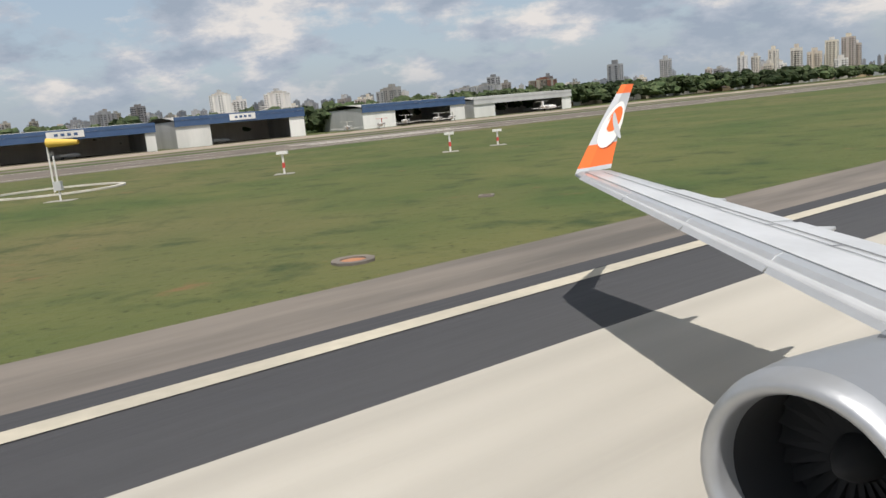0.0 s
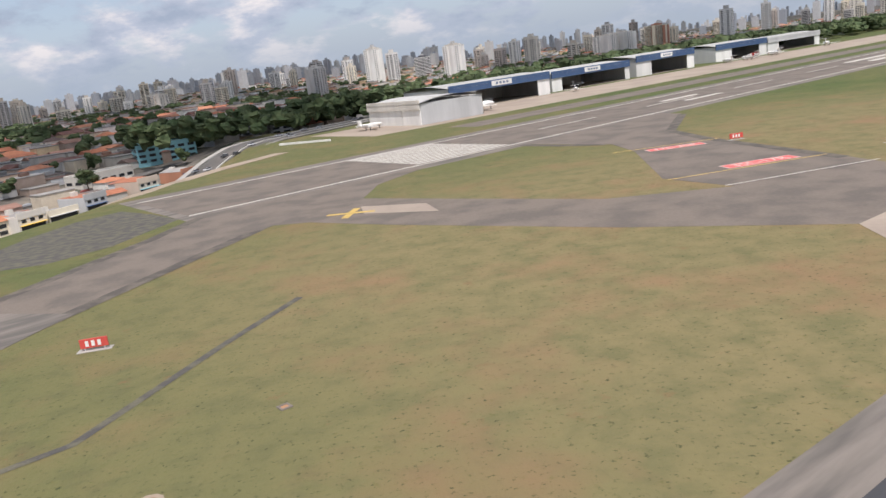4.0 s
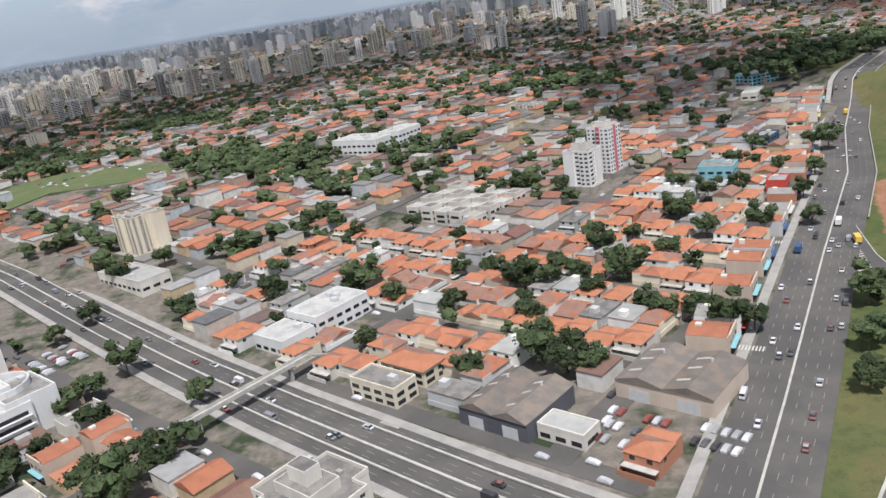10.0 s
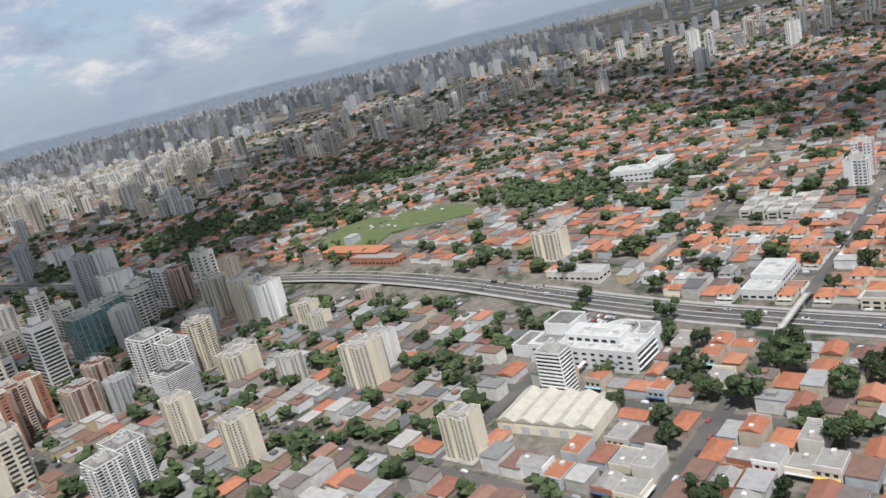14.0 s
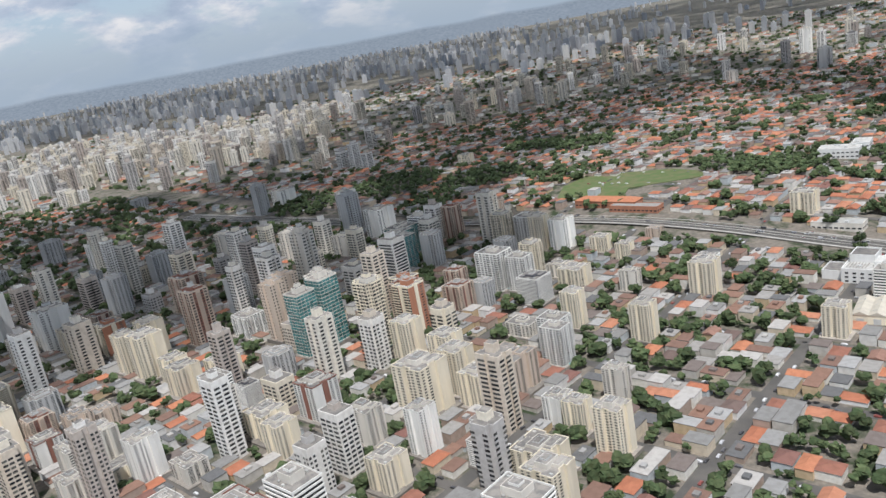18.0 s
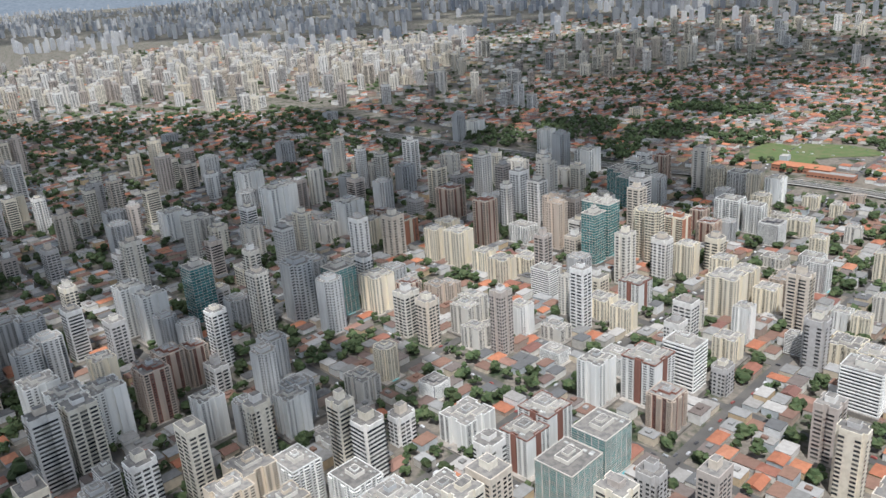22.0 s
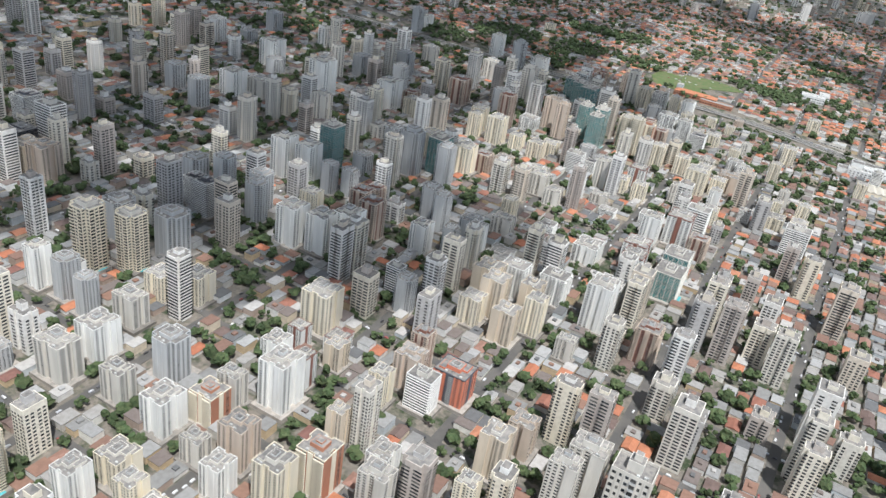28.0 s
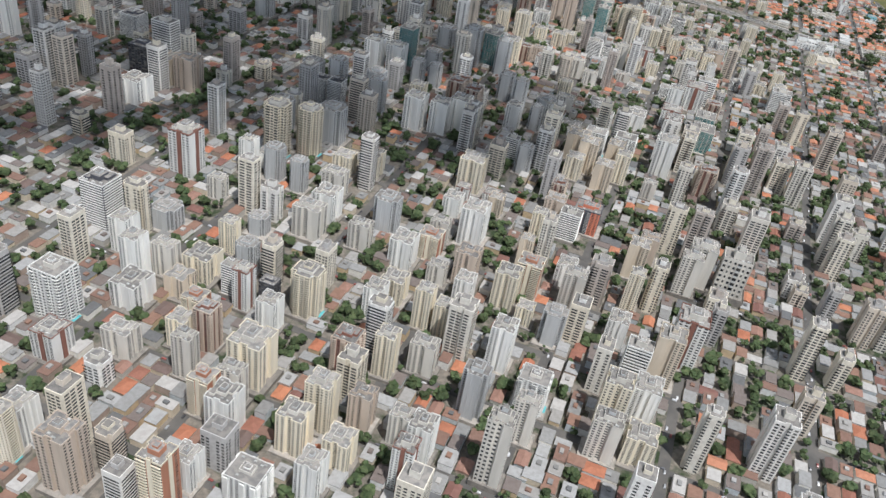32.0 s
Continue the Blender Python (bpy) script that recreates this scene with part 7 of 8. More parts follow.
near_hangar = hangar(-226, -272, 350, 38, 11.5, "pale", "white hangar with closed sliding doors", 0.66, False)
near_hangar.matrix_basis = pose(*S(-248, 326), 0, 0, 0, math.degrees(math.atan2(UY, UX)) + 90)
wall_end = solid("retaining_wall", Shape().box(-14, -0.4, -11, 14, 0.4, 0.8), M["white"], "tall white retaining wall under the hangar yard", "wall", kind="structure")
wall_end.matrix_basis = pose(*S(-196, 322), 0, 0, 0, math.degrees(math.atan2(UY, UX)) + 118)
hangar(-304, -382, 354, 45, 13.5, "blue", "dark blue open-fronted hangar with a pale roof")
hangar(-392, -466, 362, 45, 12.5, "blue", "dark blue open-fronted hangar beside the apron", 0.12)
hangar(-476, -541, 364, 45, 14, "blue", "dark blue hangar with white door panels")
hangar(-580, -650, 372, 45, 13, "blue", "dark blue hangar behind parked jets", 0.3, False)
hangar(-662, -745, 378, 40, 12, "grey", "grey open hangar at the row's end", 0.2, False)
flat_area("apron", rect(-1200, 292, -215, 353), 0.03, M["apron"], "pale concrete apron before the hangars")
flat_area("apron", rect(-1200, 252, -240, 272), 0.025, M["taxi"], "grey taxiway beside the parallel runway")


def small_jet(s, w, turn, tail="white", scale=1.0):
    root = thing("business_jet", "parked white twin-engined business jet", "jet", "parked jets")
    x, y = S(s, w)
    root.matrix_basis = Matrix.LocRotScale((x, y, 0.05), Euler((0, 0, radians(turn))), (scale,) * 3)
    loops = []
    for t, r, dz in ((-8.5, 0.05, 0.0), (-7.8, 0.45, 0.05), (-6.5, 0.8, 0.15), (-4.5, 1.0, 0.2), (2, 1.0, 0.2), (5, 0.75, 0.45), (7.5, 0.3, 0.75), (8.3, 0.08, 0.9)):
        loops.append([(t, r * math.cos(a), 1.9 + dz + r * math.sin(a)) for a in [2 * math.pi * i / 12 for i in range(12)]])
    part("fuselage", Shape().rings(loops, caps=(True, True)), M["white"], root, smooth=True)
    for k in (-1, 1):
        part("wing", Shape().rings([[(-1.5, k * 0.6, 1.35), (2.0, k * 0.6, 1.35), (2.0, k * 0.6, 1.6), (-1.5, k * 0.6, 1.6)], [(2.0, k * 8.2, 1.9), (3.2, k * 8.2, 1.9), (3.2, k * 8.2, 2.0), (2.0, k * 8.2, 2.0)]], caps=(True, True)), M["white"], root)
        part("engine", Shape().rod((3.0, k * 1.5, 2.5), (6.0, k * 1.5, 2.6), 0.55, 10, 0.4), M["steel"], root)
        part("tailplane", Shape().box(7.2, min(0, k * 3.2), 5.0, 8.4, max(0, k * 3.2), 5.12), M[tail], root)
        part("wheel_leg", Shape().box(1.2, k * 1.6 - 0.12, 0, 1.6, k * 1.6 + 0.12, 1.5), M["tyre"], root)
    part("nose_leg", Shape().box(-6.2, -0.1, 0, -5.9, 0.1, 1.3), M["tyre"], root)
    part("fin", Shape().prism([(5.2, -0.12), (7.6, -0.12), (7.6, 0.12), (5.2, 0.12)], 2.6, 5.1), M[tail], root)
    part("cabin_window", Shape().box(-5.0, -1.02, 2.3, 1.5, -0.96, 2.55), M["glass"], root)
    return root


JET = math.degrees(math.atan2(UY, UX))
for s_, w_, a_, tl, sc in ((-236, 330, 10, "white", 1.0), (-300, 322, 15, "dark", 1.5), (-388, 338, 40, "white", 0.8), (-555, 345, 60, "white", 1.0), (-570, 338, 65, "red", 1.0), (-590, 346, 62, "white", 1.1), (-606, 340, 66, "white", 1.0), (-622, 348, 60, "white", 1.0), (-690, 342, 20, "white", 1.2), (-330, 366, 5, "white", 0.9), (-345, 372, 5, "dark", 0.8), (-430, 376, 5, "white", 0.8), (-500, 378, 5, "white", 0.8)):
    small_jet(s_, w_, JET + a_, tl, sc)


# ---- small airfield things ----
def sign_board(s, w, turn, mat, label, wide=3.0, tall=1.1):
    root = thing("taxiway_sign", label, "sign", "airfield signs")
    x, y = S(s, w)
    root.matrix_basis = pose(x, y, 0, 0, 0, turn)
    part("panel", Shape().box(-wide / 2, -0.12, 0.35, wide / 2, 0.12, 0.35 + tall), M[mat], root)
    for k in (-1, 1):
        part("leg", Shape().box(k * wide * 0.35 - 0.06, -0.06, -0.1, k * wide * 0.35 + 0.06, 0.06, 0.4), M["steel"], root)
    part("pad", Shape().box(-wide / 2 - 0.4, -0.7, -0.05, wide / 2 + 0.4, 0.7, 0.06), M["pavement"], root)
    if mat == "red":
        for i in range(3):
            part("character_bar", Shape().box(-wide * 0.3 + i * wide * 0.22, -0.15, 0.55, -wide * 0.18 + i * wide * 0.22, -0.12, 0.35 + tall * 0.8), M["white"], root)
    return root


for s_, w_, mt, lb, wd, tl in ((-29, 134, "red", "red runway holding sign with white characters", 3.2, 1.1), (-54, 97, "red", "red runway holding sign with white characters", 3.2, 1.1), (-209, 113, "red", "red runway holding sign with white characters", 3.4, 1.2),
                        (8, 105, "white", "plain white back of a taxiway sign", 2.2, 0.95), (-15, 73, "white", "plain white back of a taxiway sign", 2.2, 0.95), (-206.3, 75.3, "white", "plain white back of a taxiway sign", 2.6, 0.9), (-261.7, 29.1, "white", "plain white back of a taxiway sign", 1.7, 0.75), (-267.2, 35.7, "dark", "black box on a concrete pad", 0.8, 1.15)):
    sign_board(s_, w_, 6, mt, lb, wd, tl)


def post_lamp(s, w, h, label):
    root = thing("light_post", label, "post", "airfield posts")
    x, y = S(s, w)
    root.matrix_basis = pose(x, y, 0)
    part("pole", Shape().rod((0, 0, 0), (0, 0, h), 0.14, 6), M["white"], root)
    part("band", Shape().rod((0, 0, h * 0.3), (0, 0, h * 0.55), 0.2, 6), M["red"], root, "red painted band")
    part("lamp_head", Shape().box(-0.7, -0.3, h - 0.1, 0.7, 0.3, h + 0.25), M["white"], root)
    part("pad", Shape().box(-1.2, -1.2, -0.05, 1.2, 1.2, 0.06), M["pavement"], root)


for s_, w_, h_ in ((-404, 92, 2.6), (-431, 93, 2.6), (-441, 94, 2.2)):
    post_lamp(s_, w_, h_, "short red and white light post on a pad")

ring = Shape()
cs, cw = -381.4, 116
ring.rings([[(*S(cs + r * math.cos(t), cw + r * math.sin(t)), z) for r, z in ((9.0, 0.03), (9.0, 0.25), (8.2, 0.25), (8.2, 0.03))] for t in [2 * math.pi * i / 32 for i in range(33)]])
solid("marker_ring", ring, M["white_line"], "white painted ring round the windsock", "marker")
windsock = thing("windsock", "yellow windsock on a white mast", "windsock")
windsock.matrix_basis = pose(*S(cs, cw), 0)
part("mast", Shape().rod((0, 0, 0), (0, 0, 7), 0.12, 6), M["white"], windsock)
part("sock", Shape().rings([[(x0, r * math.cos(a), 6.6 - 0.05 * x0 + r * math.sin(a)) for a in [2 * math.pi * i / 10 for i in range(10)]] for x0, r in ((0.1, 0.65), (1.5, 0.55), (3.0, 0.45), (4.2, 0.3))]), M["yellow"], windsock, smooth=True)
mast = thing("weather_mast", "slim white weather mast on a pad", "mast")
mast.matrix_basis = pose(*S(-378.6, 96), 0)
part("pole", Shape().rod((0, 0, 0), (0, 0, 5), 0.1, 6), M["white"], mast)
part("cabinet", Shape().box(-0.4, -0.3, 1.2, 0.4, 0.3, 2.2), M["steel"], mast)
part("pad", Shape().box(-1.5, -1, -0.05, 1.5, 1, 0.05), M["pavement"], mast)
PITS = ((-262.7, 34.1), (-265.5, 32), (-255.2, 35.7), (-247.3, 40.7), (-378.4, 29.5), (-395.8, 41.7), (-230, 34.5), (-247.6, 41.7), (-188.5, 49.9), (-185.3, 48.8), (-193.9, 40.1), (-199.6, 34.2), (-207.7, 31.8), (-182.8, 45.1), (-186.3, 33.2), (-318, 33), (-300, 48), (-62, 62), (-48, 55), (-30, 44), (-11.7, 55.2), (8, 59.8), (17.6, 90.4), (10.6, 98.4), (-6.3, 74.1), (0.3, 69.7), (-5.3, 61.4), (38.5, 87), (-4.2, 44.7))
rg = random.Random(9)
for i, (s_, w_) in enumerate(PITS):
    r = rg.uniform(0.7, 1.2)
    pit = thing("inspection_pit", "small square concrete pit frame in bare earth" if i % 2 else "small round concrete pit cover in bare earth", "pit", "inspection pits")
    pit.matrix_basis = pose(*S(s_, w_), 0, 0, 0, rg.uniform(0, 90))
    n = 4 if i % 2 else 10
    out = [(r * math.cos(2 * math.pi * k / n), r * math.sin(2 * math.pi * k / n)) for k in range(n)]
    inn = [(x * 0.62, y * 0.62) for x, y in out]
    part("frame", Shape().rings([[(x, y, z) for x, y in lp] for lp, z in ((out, -0.05), (out, 0.12), (inn, 0.12), (inn, 0.0))]), M["shoulder"] if i % 3 else M["dirt_road"], pit)
    part("cover", Shape().prism([(x * 1.02, y * 1.02) for x, y in inn], -0.04, 0.05), M["bare"], pit)


def approach_unit(s, w):
    """A low yellow approach light box on two legs."""
    root = thing("approach_light", "low yellow approach light box on legs in the grass", "light", "approach lights")
    root.matrix_basis = pose(*S(s, w), 0, 0, 0, math.degrees(math.atan2(UY, UX))) @ Matrix.Scale(0.62, 4)
    part("housing", Shape().rings([[(-0.6, y, 0.45), (0.6, y, 0.45), (0.6, y, 0.85), (-0.6, y, 0.75)] for y in (-0.75, 0.75)], caps=(True, True)), M["yellow"], root)
    part("lens", Shape().box(-0.64, -0.6, 0.5, -0.58, 0.6, 0.7), M["glass"], root)
    for y in (-0.55, 0.55):
        part("leg", Shape().rod((0, y, 0), (0, y, 0.46), 0.06, 6), M["steel"], root)


for s_, w_ in ((5.2, 100.3), (-10.1, 78.6), (-344, 61.5), (-347.7, 52.8), (-349, 44.3), (-348.4, 36.1)):
    approach_unit(s_, w_)
hut = thing("equipment_hut", "small red and white chequered equipment hut", "hut")
hut.matrix_basis = pose(*S(-347.6, 132.4), 0, 0, 0, 30)
for i in range(4):
    for k in range(2):
        part("wall_panel", Shape().box(-1.8 + 0.9 * i, -1.3, 1.35 * k, -0.9 + 0.9 * i, 1.3, 1.35 * k + 1.35), M["red" if (i + k) % 2 else "white"], hut)
part("roof", Shape().box(-1.9, -1.4, 2.7, 1.9, 1.4, 2.82), M["white"], hut)
glide = thing("antenna_mast", "slim lattice antenna mast with a red tip", "mast")
glide.matrix_basis = pose(*S(-343, 136), 0)
for x, y in ((-0.35, -0.35), (0.35, -0.35), (0, 0.4)):
    part("leg", Shape().rod((x, y, 0), (x * 0.5, y * 0.5, 8.5), 0.06, 5), M["white"], glide)
part("tip", Shape().box(-0.3, -0.3, 7.6, 0.3, 0.3, 9.0), M["red"], glide)
for z in (2, 4, 6):
    part("aerial", Shape().box(-1.2, -0.15, z, 1.2, 0.15, z + 0.5), M["white"], glide)
fallen = thing("edge_light", "small white marker stake beside the runway", "stake")
fallen.matrix_basis = pose(*S(-322, 28), 0)
part("stake", Shape().rod((0, 0, 0), (0, 0, 0.9), 0.06, 6), M["white"], fallen)
part("foot", Shape().box(-0.3, -0.3, -0.02, 0.3, 0.3, 0.05), M["pavement"], fallen)

# fence down the slope
for i in range(46):
    s_, w_ = 112 - i * 2.6, 99 + i * 2.25
    post = solid("fence_post", Shape().rod((0, 0, -0.6), (0, 0, 1.9), 0.09, 5), M["bark"], "weathered wooden fence post on the slope", "post", "slope fence")
    x, y = S(s_, w_)
    post.matrix_basis = pose(x, y, ground(x, y))


# ---- traffic ----
def make_car(van=False):
    root = thing("car", "white van in traffic" if van else "small car in traffic", "car", "cars on the avenues")
    prof = [(-2.1, 0.35), (2.1, 0.35), (2.1, 0.85), (1.1, 0.98), (-1.9, 1.0), (-2.1, 0.8)]
    if van:
        prof = [(-2.6, 0.4), (2.5, 0.4), (2.5, 1.1), (1.7, 2.1), (-2.6, 2.15)]
    part("body", Shape().rings([[(px, k * 0.85, pz) for px, pz in prof] for k in (1, -1)], caps=(True, True)), M["car_paint"], root)
    if van:
        part("windscreen", Shape().box(1.6, -0.75, 1.35, 2.35, 0.75, 1.95), M["glass"], root)
    else:
        part("cabin", Shape().rings([[(-1.7, k * 0.8, 0.98), (1.0, k * 0.8, 0.98), (0.35, k * 0.68, 1.48), (-1.2, k * 0.68, 1.48)] for k in (1, -1)], caps=(True, True)), M["glass"], root)
        part("roof", Shape().box(-1.15, -0.66, 1.46, 0.3, 0.66, 1.52), M["car_paint"], root)
    for wx in (-1.35, 1.35):
        for wy in (-0.8, 0.8):
            part("wheel", Shape().rod((wx, wy - 0.1, 0.32), (wx, wy + 0.1, 0.32), 0.32, 10), M["tyre"], root)
    return root


car_kinds = [[make_car(), 0], [make_car(True), 0]]


def place_along(pts, lanes, count, seed, spread=(0.0, 1.0)):
    rg = random.Random(seed)
    seg = [math.hypot(b[0] - a[0], b[1] - a[1]) for a, b in zip(pts, pts[1:])]
    total = sum(seg)
    spots = []
    while len(spots) < count:
        t = rg.uniform(*spread) * total
        off = rg.choice(lanes)
        if any(o == off and abs(t - q) < 9 for q, o in spots):
            continue
        spots.append((t, off))
        i = 0
        while t > seg[i]:
            t -= seg[i]
            i += 1
        (x0, y0), (x1, y1) = pts[i], pts[i + 1]
        dx, dy = (x1 - x0) / seg[i], (y1 - y0) / seg[i]
        x, y = x0 + dx * t - dy * off, y0 + dy * t + dx * off
        kind = car_kinds[1 if rg.random() < 0.14 else 0]
        root = kind[0] if kind[1] == 0 else copy_thing(kind[0], Matrix())
        kind[1] = 1
        root.matrix_basis = pose(x, y, ground(x0 + dx * t, y0 + dy * t) + 0.4, 0, 0, math.degrees(math.atan2(dy, dx)) + (180 if off > 0 else 0))


place_along(AVENUE, (-11.5, -8.2, -5, -1.9, 1.9, 5, 8.2, 11.5), 104, 3, (0.16, 0.72))
place_along(CROSS_ROAD, (-11.4, -9.4, -6.8, -4.2, -1.7, 1.5, 3.5, 5.7, 8.3, 11), 84, 4, (0.15, 0.75))

def truck(x, y, turn, paint, label):
    """A box lorry with cab, load box and wheels."""
    root = thing("truck", label, "truck", "lorries on the avenue")
    root.matrix_basis = pose(x, y, ground(x, y) + 0.42, 0, 0, turn)
    part("load_box", Shape().box(-4.2, -1.2, 0.9, 1.6, 1.2, 3.4), M[paint], root)
    cab = part("cab", Shape().rings([[(px, k * 1.1, pz) for px, pz in ((1.8, 0.6), (3.8, 0.6), (3.8, 1.5), (3.5, 2.5), (1.8, 2.6))] for k in (1, -1)], caps=(True, True)), M["white"], root)
    part("windscreen", Shape().box(3.5, -0.95, 1.55, 3.78, 0.95, 2.3), M["glass"], cab)
    part("chassis", Shape().box(-4.1, -0.5, 0.55, 3.6, 0.5, 0.9), M["tyre"], root)
    for wx in (-3.2, -2.1, 2.8):
        for wy in (-1.0, 1.0):
            part("wheel", Shape().rod((wx, wy - 0.15, 0.48), (wx, wy + 0.15, 0.48), 0.48, 12), M["tyre"], root)


truck(-97, 330, 62, "yellow", "yellow box lorry on the avenue")
truck(-235, 70, 62, "blue", "blue box lorry by the roadside")
truck(-209.5, 72, 76, "yellow", "yellow lorry on the slip road")
truck(-206, 97, 62, "white", "white box lorry on the avenue")


def zebra(x, y, turn, n=8):
    root = thing("zebra_crossing", "worn white zebra crossing on grey asphalt", "crossing")
    root.matrix_basis = pose(x, y, ground(x, y) + 0.5, 0, 0, turn)
    for i in range(n):
        part("bar", Shape().box(-1.8, (i - n / 2) * 1.1, -0.02, 1.8, (i - n / 2) * 1.1 + 0.55, 0.02), M["white_line"], root)


for x, y, a in ((-241, 85, 62), (-279, 135, -28), (-284, -13, 62), (-405, -33, 51)):
    zebra(x, y, a)
light_mast = thing("light_mast", "tall slim steel light mast on the grass slope", "mast")
light_mast.matrix_basis = pose(-204, -15, ground(-204, -15))
part("pole", Shape().rod((0, 0, -0.5), (0, 0, 15), 0.2, 8, 0.1), M["steel"], light_mast)
part("crossbar", Shape().box(-1.6, -0.1, 14.7, 1.6, 0.1, 14.95), M["steel"], light_mast)
for k in (-1.4, 1.4):
    part("lamp_head", Shape().box(k - 0.35, -0.3, 14.5, k + 0.35, 0.4, 14.75), M["white"], light_mast)

# footbridge over the cross avenue
bridge = thing("footbridge", "pale concrete footbridge over the cross avenue", "bridge")
bx, by = -459, -9
bridge.matrix_basis = pose(bx, by, ground(bx, by), 0, 0, 51)
part("deck", Shape().box(-30, -1.6, 6.4, 30, 1.6, 6.9), M["kerb"], bridge)
for k in (-1, 1):
    part("railing", Shape().box(-30, k * 1.55 - 0.08, 6.9, 30, k * 1.55 + 0.08, 8.0), M["kerb"], bridge)
    part("pier", Shape().box(k * 20 - 0.6, -0.8, -1, k * 20 + 0.6, 0.8, 6.4), M["pavement"], bridge)
    part("ramp", Shape().rings([[(k * 30, -1.4, 6.9), (k * 30, 1.4, 6.9), (k * 30, 1.4, 6.3), (k * 30, -1.4, 6.3)], [(k * 46, -1.4, 0.3), (k * 46, 1.4, 0.3), (k * 46, 1.4, -0.4), (k * 46, -1.4, -0.4)]], caps=(True, True)), M["pavement"], bridge)


# ---- the airliner's wing and engine, as it lifts off the runway ----
def airliner():
    cs, cw, cz = -363.6, 0.24, 6.0  # the cabin window
    root = thing("airliner_wing", "grey airliner wing with an orange winglet and a turbofan", "airliner")
    x, y = S(cs, cw)
    root.matrix_basis = Matrix(((UX, NX, 0, x), (UY, NY, 0, y), (0, 0, 1, cz), (0, 0, 0, 1)))

    def section(w, s_le, chord, z, thick, twist=0.0):
        """A wing section: leading edge forward, s negative towards the tail."""
        pts = []
        for t, u in ((0, 0), (0.03, 0.55), (0.12, 0.9), (0.3, 1.0), (0.6, 0.7), (1, 0.02), (1, -0.02), (0.6, -0.35), (0.3, -0.6), (0.1, -0.5), (0.03, -0.35)):
            pts.append((s_le - t * chord, w, z + u * thick * chord - twist * t * chord))
        return pts

    def line(w):
        s_le = -6.73 - 0.5 * w
        chord = 7.6 - 0.95 * w if w < 4.2 else 3.61 - (w - 4.2) * 0.2
        return s_le, chord, -3.866 + 0.116 * w, 0.07

    stations = [1.0, 2.5, 4.2, 6, 8, 10, 12, 14, 15.4]
    part("wing", Shape().rings([section(w, *line(w))[::-1] for w in stations], caps=(True, True)), M["wing_grey"], root, smooth=True)
    for a, b in ((4.6, 7.2), (7.25, 9.8), (9.85, 12.4), (12.45, 15.0)):
        loops = []
        for w in (a, (a + b) / 2, b):
            s_le, ch, z, th = line(w)
            loops.append([(s_le + 0.08, w, z), (s_le - 0.1 * ch, w, z + 0.98 * th * ch), (s_le - 0.18 * ch, w, z + 1.06 * th * ch), (s_le - 0.18 * ch, w, z + 0.96 * th * ch), (s_le - 0.02 * ch, w, z + 0.2 * th * ch)][::-1])
        part("slat", Shape().rings(loops, caps=(True, True)), M["slat"], root, "bare metal leading edge slat", smooth=False)
    for w in (5.4, 8.2, 11.2):
        s_le, ch, z, th = line(w)
        part("flap_fairing", Shape().rings([[(s_le - ch * t, w + r * math.cos(a), z - 0.12 + r * 0.8 * math.sin(a)) for a in [2 * math.pi * i / 10 for i in range(10)]] for t, r in ((0.45, 0.05), (0.6, 0.2), (0.9, 0.24), (1.25, 0.05))], caps=(True, True)), M["wing_grey"], root, smooth=True)
    for a, b in ((4.4, 8.6), (8.8, 12.2)):
        sh = Shape()
        for q0, q1 in ((a, b),):
            k = []
            for w in (q0, q1):
                s_le, ch, z, th = line(w)
                k.append([(s_le - ch * 0.72, w, z + th * ch * 0.6), (s_le - ch * 1.02, w, z + 0.02), (s_le - ch * 1.02, w, z - 0.03), (s_le - ch * 0.72, w, z + th * ch * 0.5)])
            sh.rings([lp[::-1] for lp in k], caps=(True, True))
        part("flap", sh, M["wing_grey"], root)
    # seams of the spoilers and control surfaces
    for t, u, a, b in ((0.2, 0.96, 4.5, 15.2), (0.58, 0.74, 4.3, 15.0), (0.7, 0.56, 4.3, 12.3)):
        strip = []
        for w in (a, (a + b) / 2, b):
            s_le, ch, z, th = line(w)
            strip.append((s_le - ch * t, w, z + u * th * ch + 0.012))
        sh = Shape()
        for (s0, w0, z0), (s1, w1, z1) in zip(strip, strip[1:]):
            sh.poly([(s0, w0, z0), (s1, w1, z1), (s1 - 0.035, w1, z1 - 0.001), (s0 - 0.035, w0, z0 - 0.001)])
        part("panel_seam", sh, M["seam"], root)
    for w in (5.4, 7.0, 8.6, 10.2, 12.2):
        s_le, ch, z, th = line(w)
        part("spoiler_gap", Shape().poly([(s_le - ch * 0.58, w, z + 0.75 * th * ch + 0.012), (s_le - ch * 0.58, w + 0.04, z + 0.75 * th * ch + 0.015), (s_le - ch * 0.7, w + 0.04, z + 0.56 * th * ch + 0.015), (s_le - ch * 0.7, w, z + 0.56 * th * ch + 0.012)]), M["seam"], root)
    # winglet: coloured fields one above the other
    bottom, top = (line(15.4)[0], 15.4, line(15.4)[2] + 0.05), (-17.59, 16.35, 0.285)
    at = lambda t, k, lift=0.0: (bottom[0] + (top[0] - bottom[0]) * t - k * (1.45 - 0.9 * t), bottom[1] + (top[1] - bottom[1]) * t + 0.25 * (t - t * t) - lift, bottom[2] + (top[2] - bottom[2]) * t)
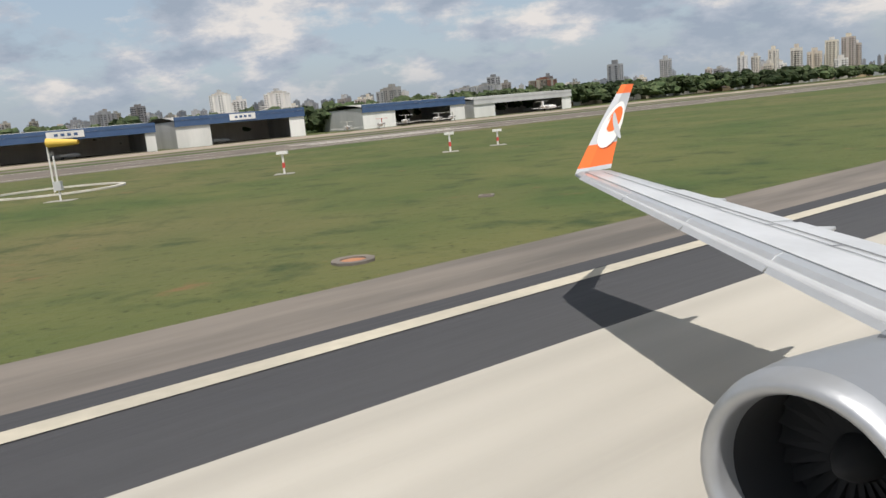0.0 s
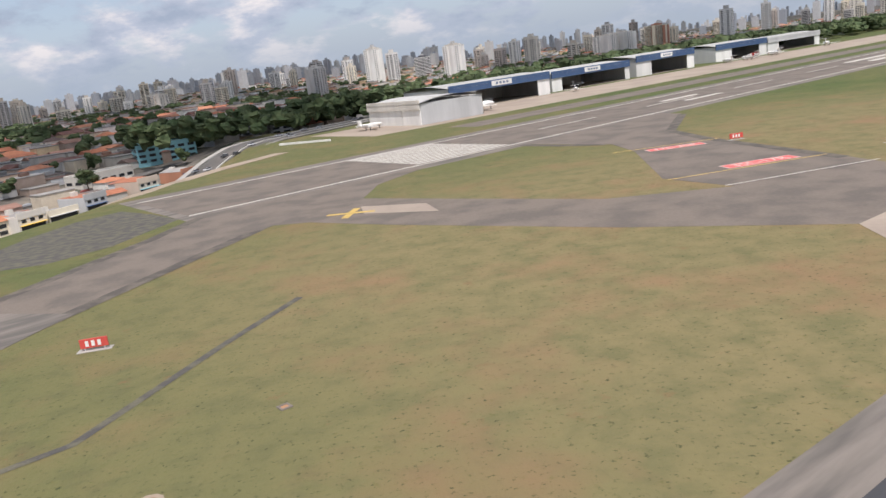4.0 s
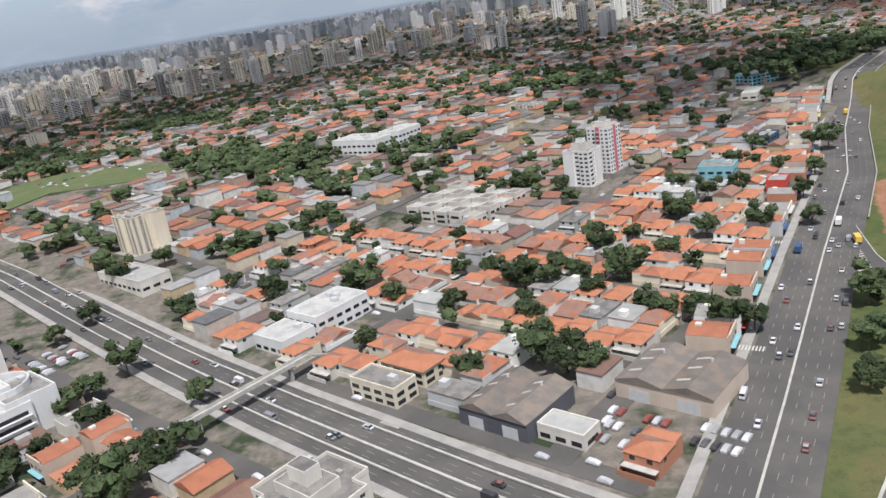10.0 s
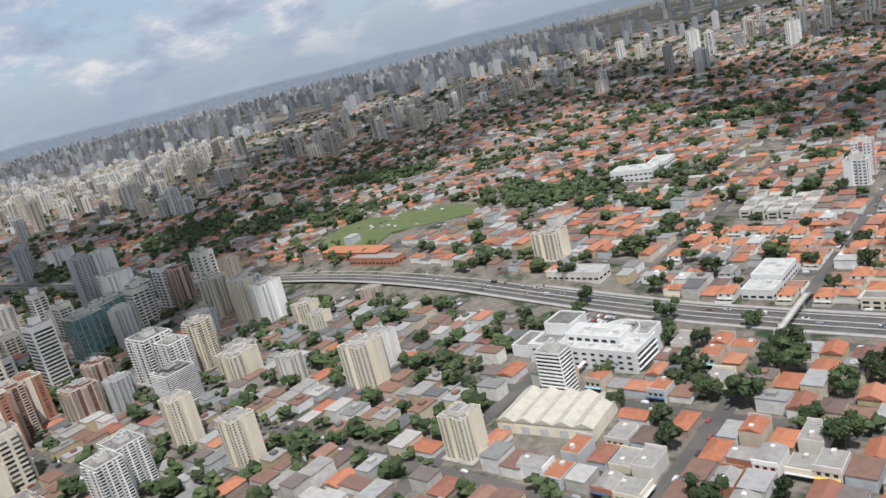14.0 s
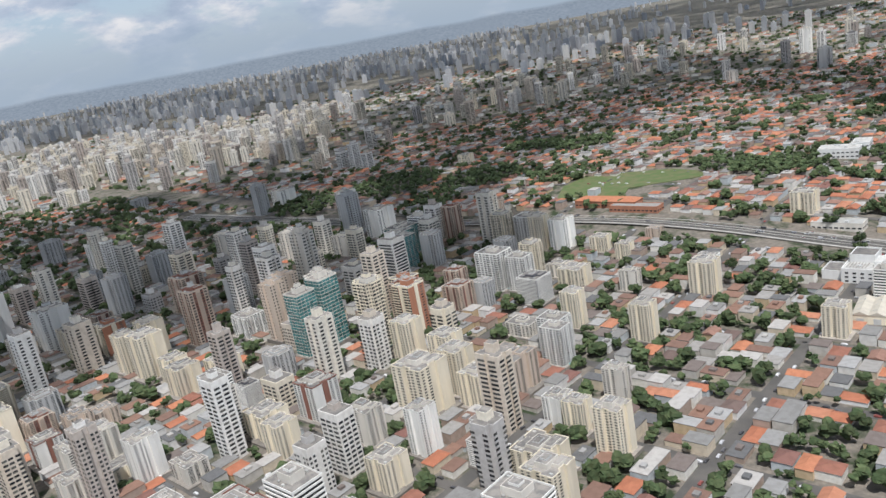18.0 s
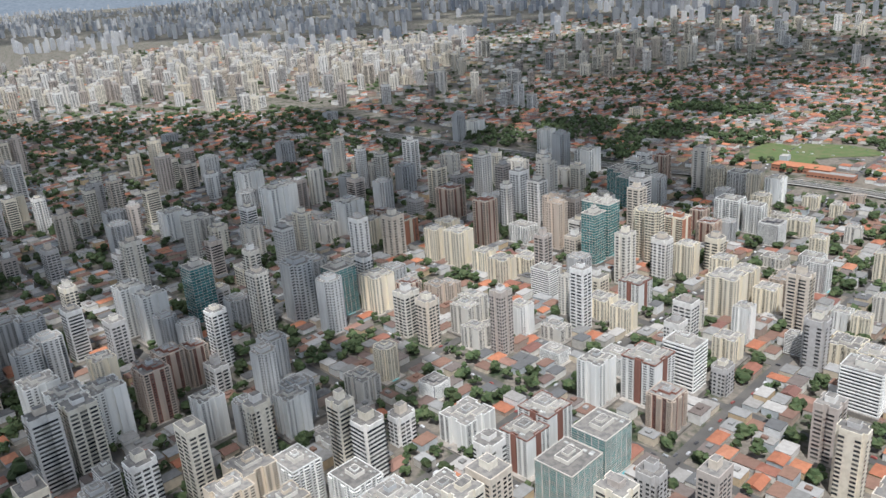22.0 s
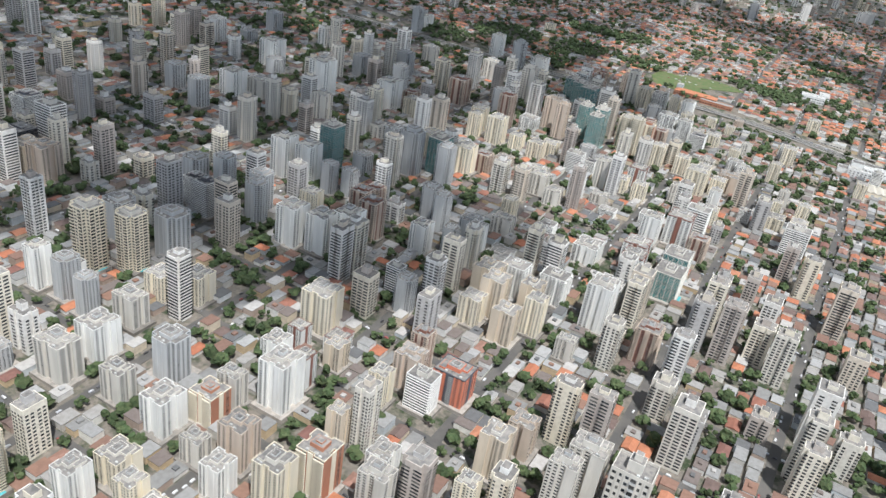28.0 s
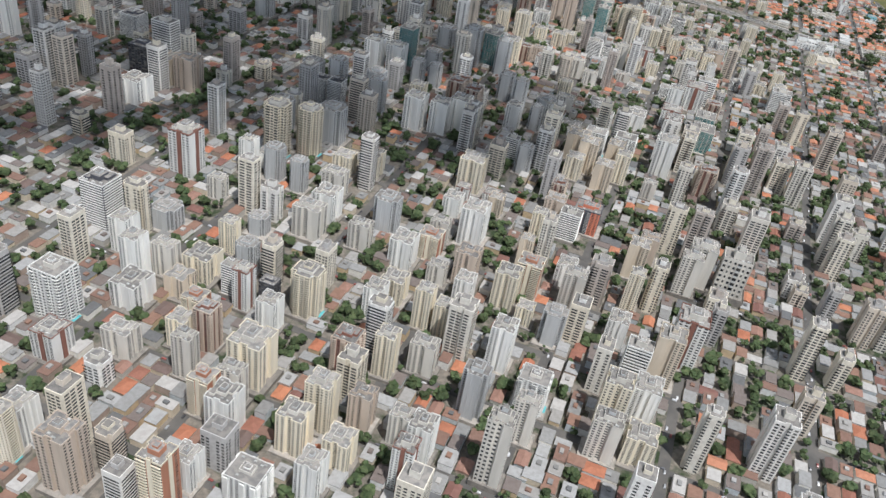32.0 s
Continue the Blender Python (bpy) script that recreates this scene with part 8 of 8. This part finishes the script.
    for t0, t1, mt in ((0.0, 0.05, "wing_grey"), (0.05, 0.3, "orange"), (0.3, 0.89, "wing_grey"), (0.89, 1.0, "orange")):
        loops = [[at(t, 0), at(t, 0.3, 0.06), at(t, 1), at(t, 0.3, -0.06)] for t in (t0, (t0 + t1) / 2, t1)]
        part("winglet_panel", Shape().rings(loops, caps=(t0 == 0, t1 == 1)), M[mt], root)
    # livery: a pale disc, an orange oval in it and a grey band across
    for name, ct, ck, ht, hk, lean_, lift, mt in (("livery_disc", 0.52, 0.5, 0.27, 0.44, 0.0, 0.075, "white"), ("livery_oval", 0.58, 0.52, 0.15, 0.3, 0.0, 0.085, "orange"), ("livery_band", 0.5, 0.66, 0.05, 0.36, 0.16, 0.095, "wing_grey")):
        ringpts = []
        for i in range(24):
            a = 2 * math.pi * i / 24
            k = ck + hk * math.cos(a)
            ringpts.append(at(ct + ht * math.sin(a) - lean_ * math.cos(a), k, lift))
        part(name, Shape().poly(ringpts), M[mt], root)
    # engine
    ew, ez, es = 3.3, -3.24, -4.42
    ring_at = lambda s_, r, flat=0.94: [(s_, ew + r * math.cos(a), ez + r * math.sin(a) * (flat if math.sin(a) < 0 else 1)) for a in [2 * math.pi * i / 40 for i in range(40)]]
    part("nacelle", Shape().rings([ring_at(es - q, r) for q, r in ((0.22, 1.0), (0.6, 1.0), (1.3, 0.93), (2.4, 0.81), (3.3, 0.72), (4.0, 0.66))]), M["nacelle"], root, smooth=True)
    part("intake_lip", Shape().rings([ring_at(es - q, r) for q, r in ((0.23, 1.002), (0.1, 0.97), (0.03, 0.93), (0.0, 0.88), (0.03, 0.83), (0.12, 0.795), (0.3, 0.78))]), M["lip"], root, "dull metal intake lip", smooth=True)
    # duct, fan and spinner are painted near black, as the intake's shade
    part("intake_duct", Shape().rings([ring_at(es - q, r) for q, r in ((0.3, 0.78), (0.7, 0.785), (1.1, 0.79))]), M["intake_shade"], root, smooth=True)
    part("fan_disc", Shape().rings([ring_at(es - 1.1, 0.79), ring_at(es - 1.15, 0.2)]), M["intake_shade"], root)
    for i in range(24):
        a = 2 * math.pi * i / 24
        c, s_ = math.cos(a), math.sin(a)
        part("fan_blade", Shape().poly([(es - 1.0, ew + 0.22 * c - 0.05 * s_, ez + 0.22 * s_ + 0.05 * c), (es - 1.08, ew + 0.76 * c - 0.02 * s_, ez + 0.76 * s_ + 0.02 * c), (es - 0.98, ew + 0.76 * c + 0.1 * s_, ez + 0.76 * s_ - 0.1 * c), (es - 0.95, ew + 0.22 * c + 0.04 * s_, ez + 0.22 * s_ - 0.04 * c)]), M["intake_shade"], root)
    part("spinner", Shape().rings([ring_at(es - q, r, 1.0) for q, r in ((1.0, 0.22), (0.8, 0.17), (0.65, 0.08), (0.6, 0.01))], caps=(False, True)), M["intake_shade"], root, smooth=True)
    part("exhaust", Shape().rings([ring_at(es - q, r, 1.0) for q, r in ((3.9, 0.6), (4.6, 0.5), (5.2, 0.4))], caps=(True, True)), M["steel"], root, smooth=True)
    part("pylon", Shape().rings([[(es - q, ew - 0.2, z0), (es - q, ew + 0.2, z0), (es - q, ew + 0.14, z1), (es - q, ew - 0.14, z1)] for q, z0, z1 in ((1.6, ez + 0.8, ez + 0.92), (2.4, ez + 0.75, ez + 1.0), (4.0, ez + 0.6, ez + 1.0), (6.5, ez + 0.4, ez + 0.6))], caps=(True, True)), M["nacelle"], root)
    return root


airliner()

# ---- the plan is drawn at its scale ----
for ob in list(scene.objects):
    if ob.parent is None and ob.type in ("MESH", "EMPTY"):
        ob.matrix_basis = Matrix.Scale(PLAN, 4) @ ob.matrix_basis
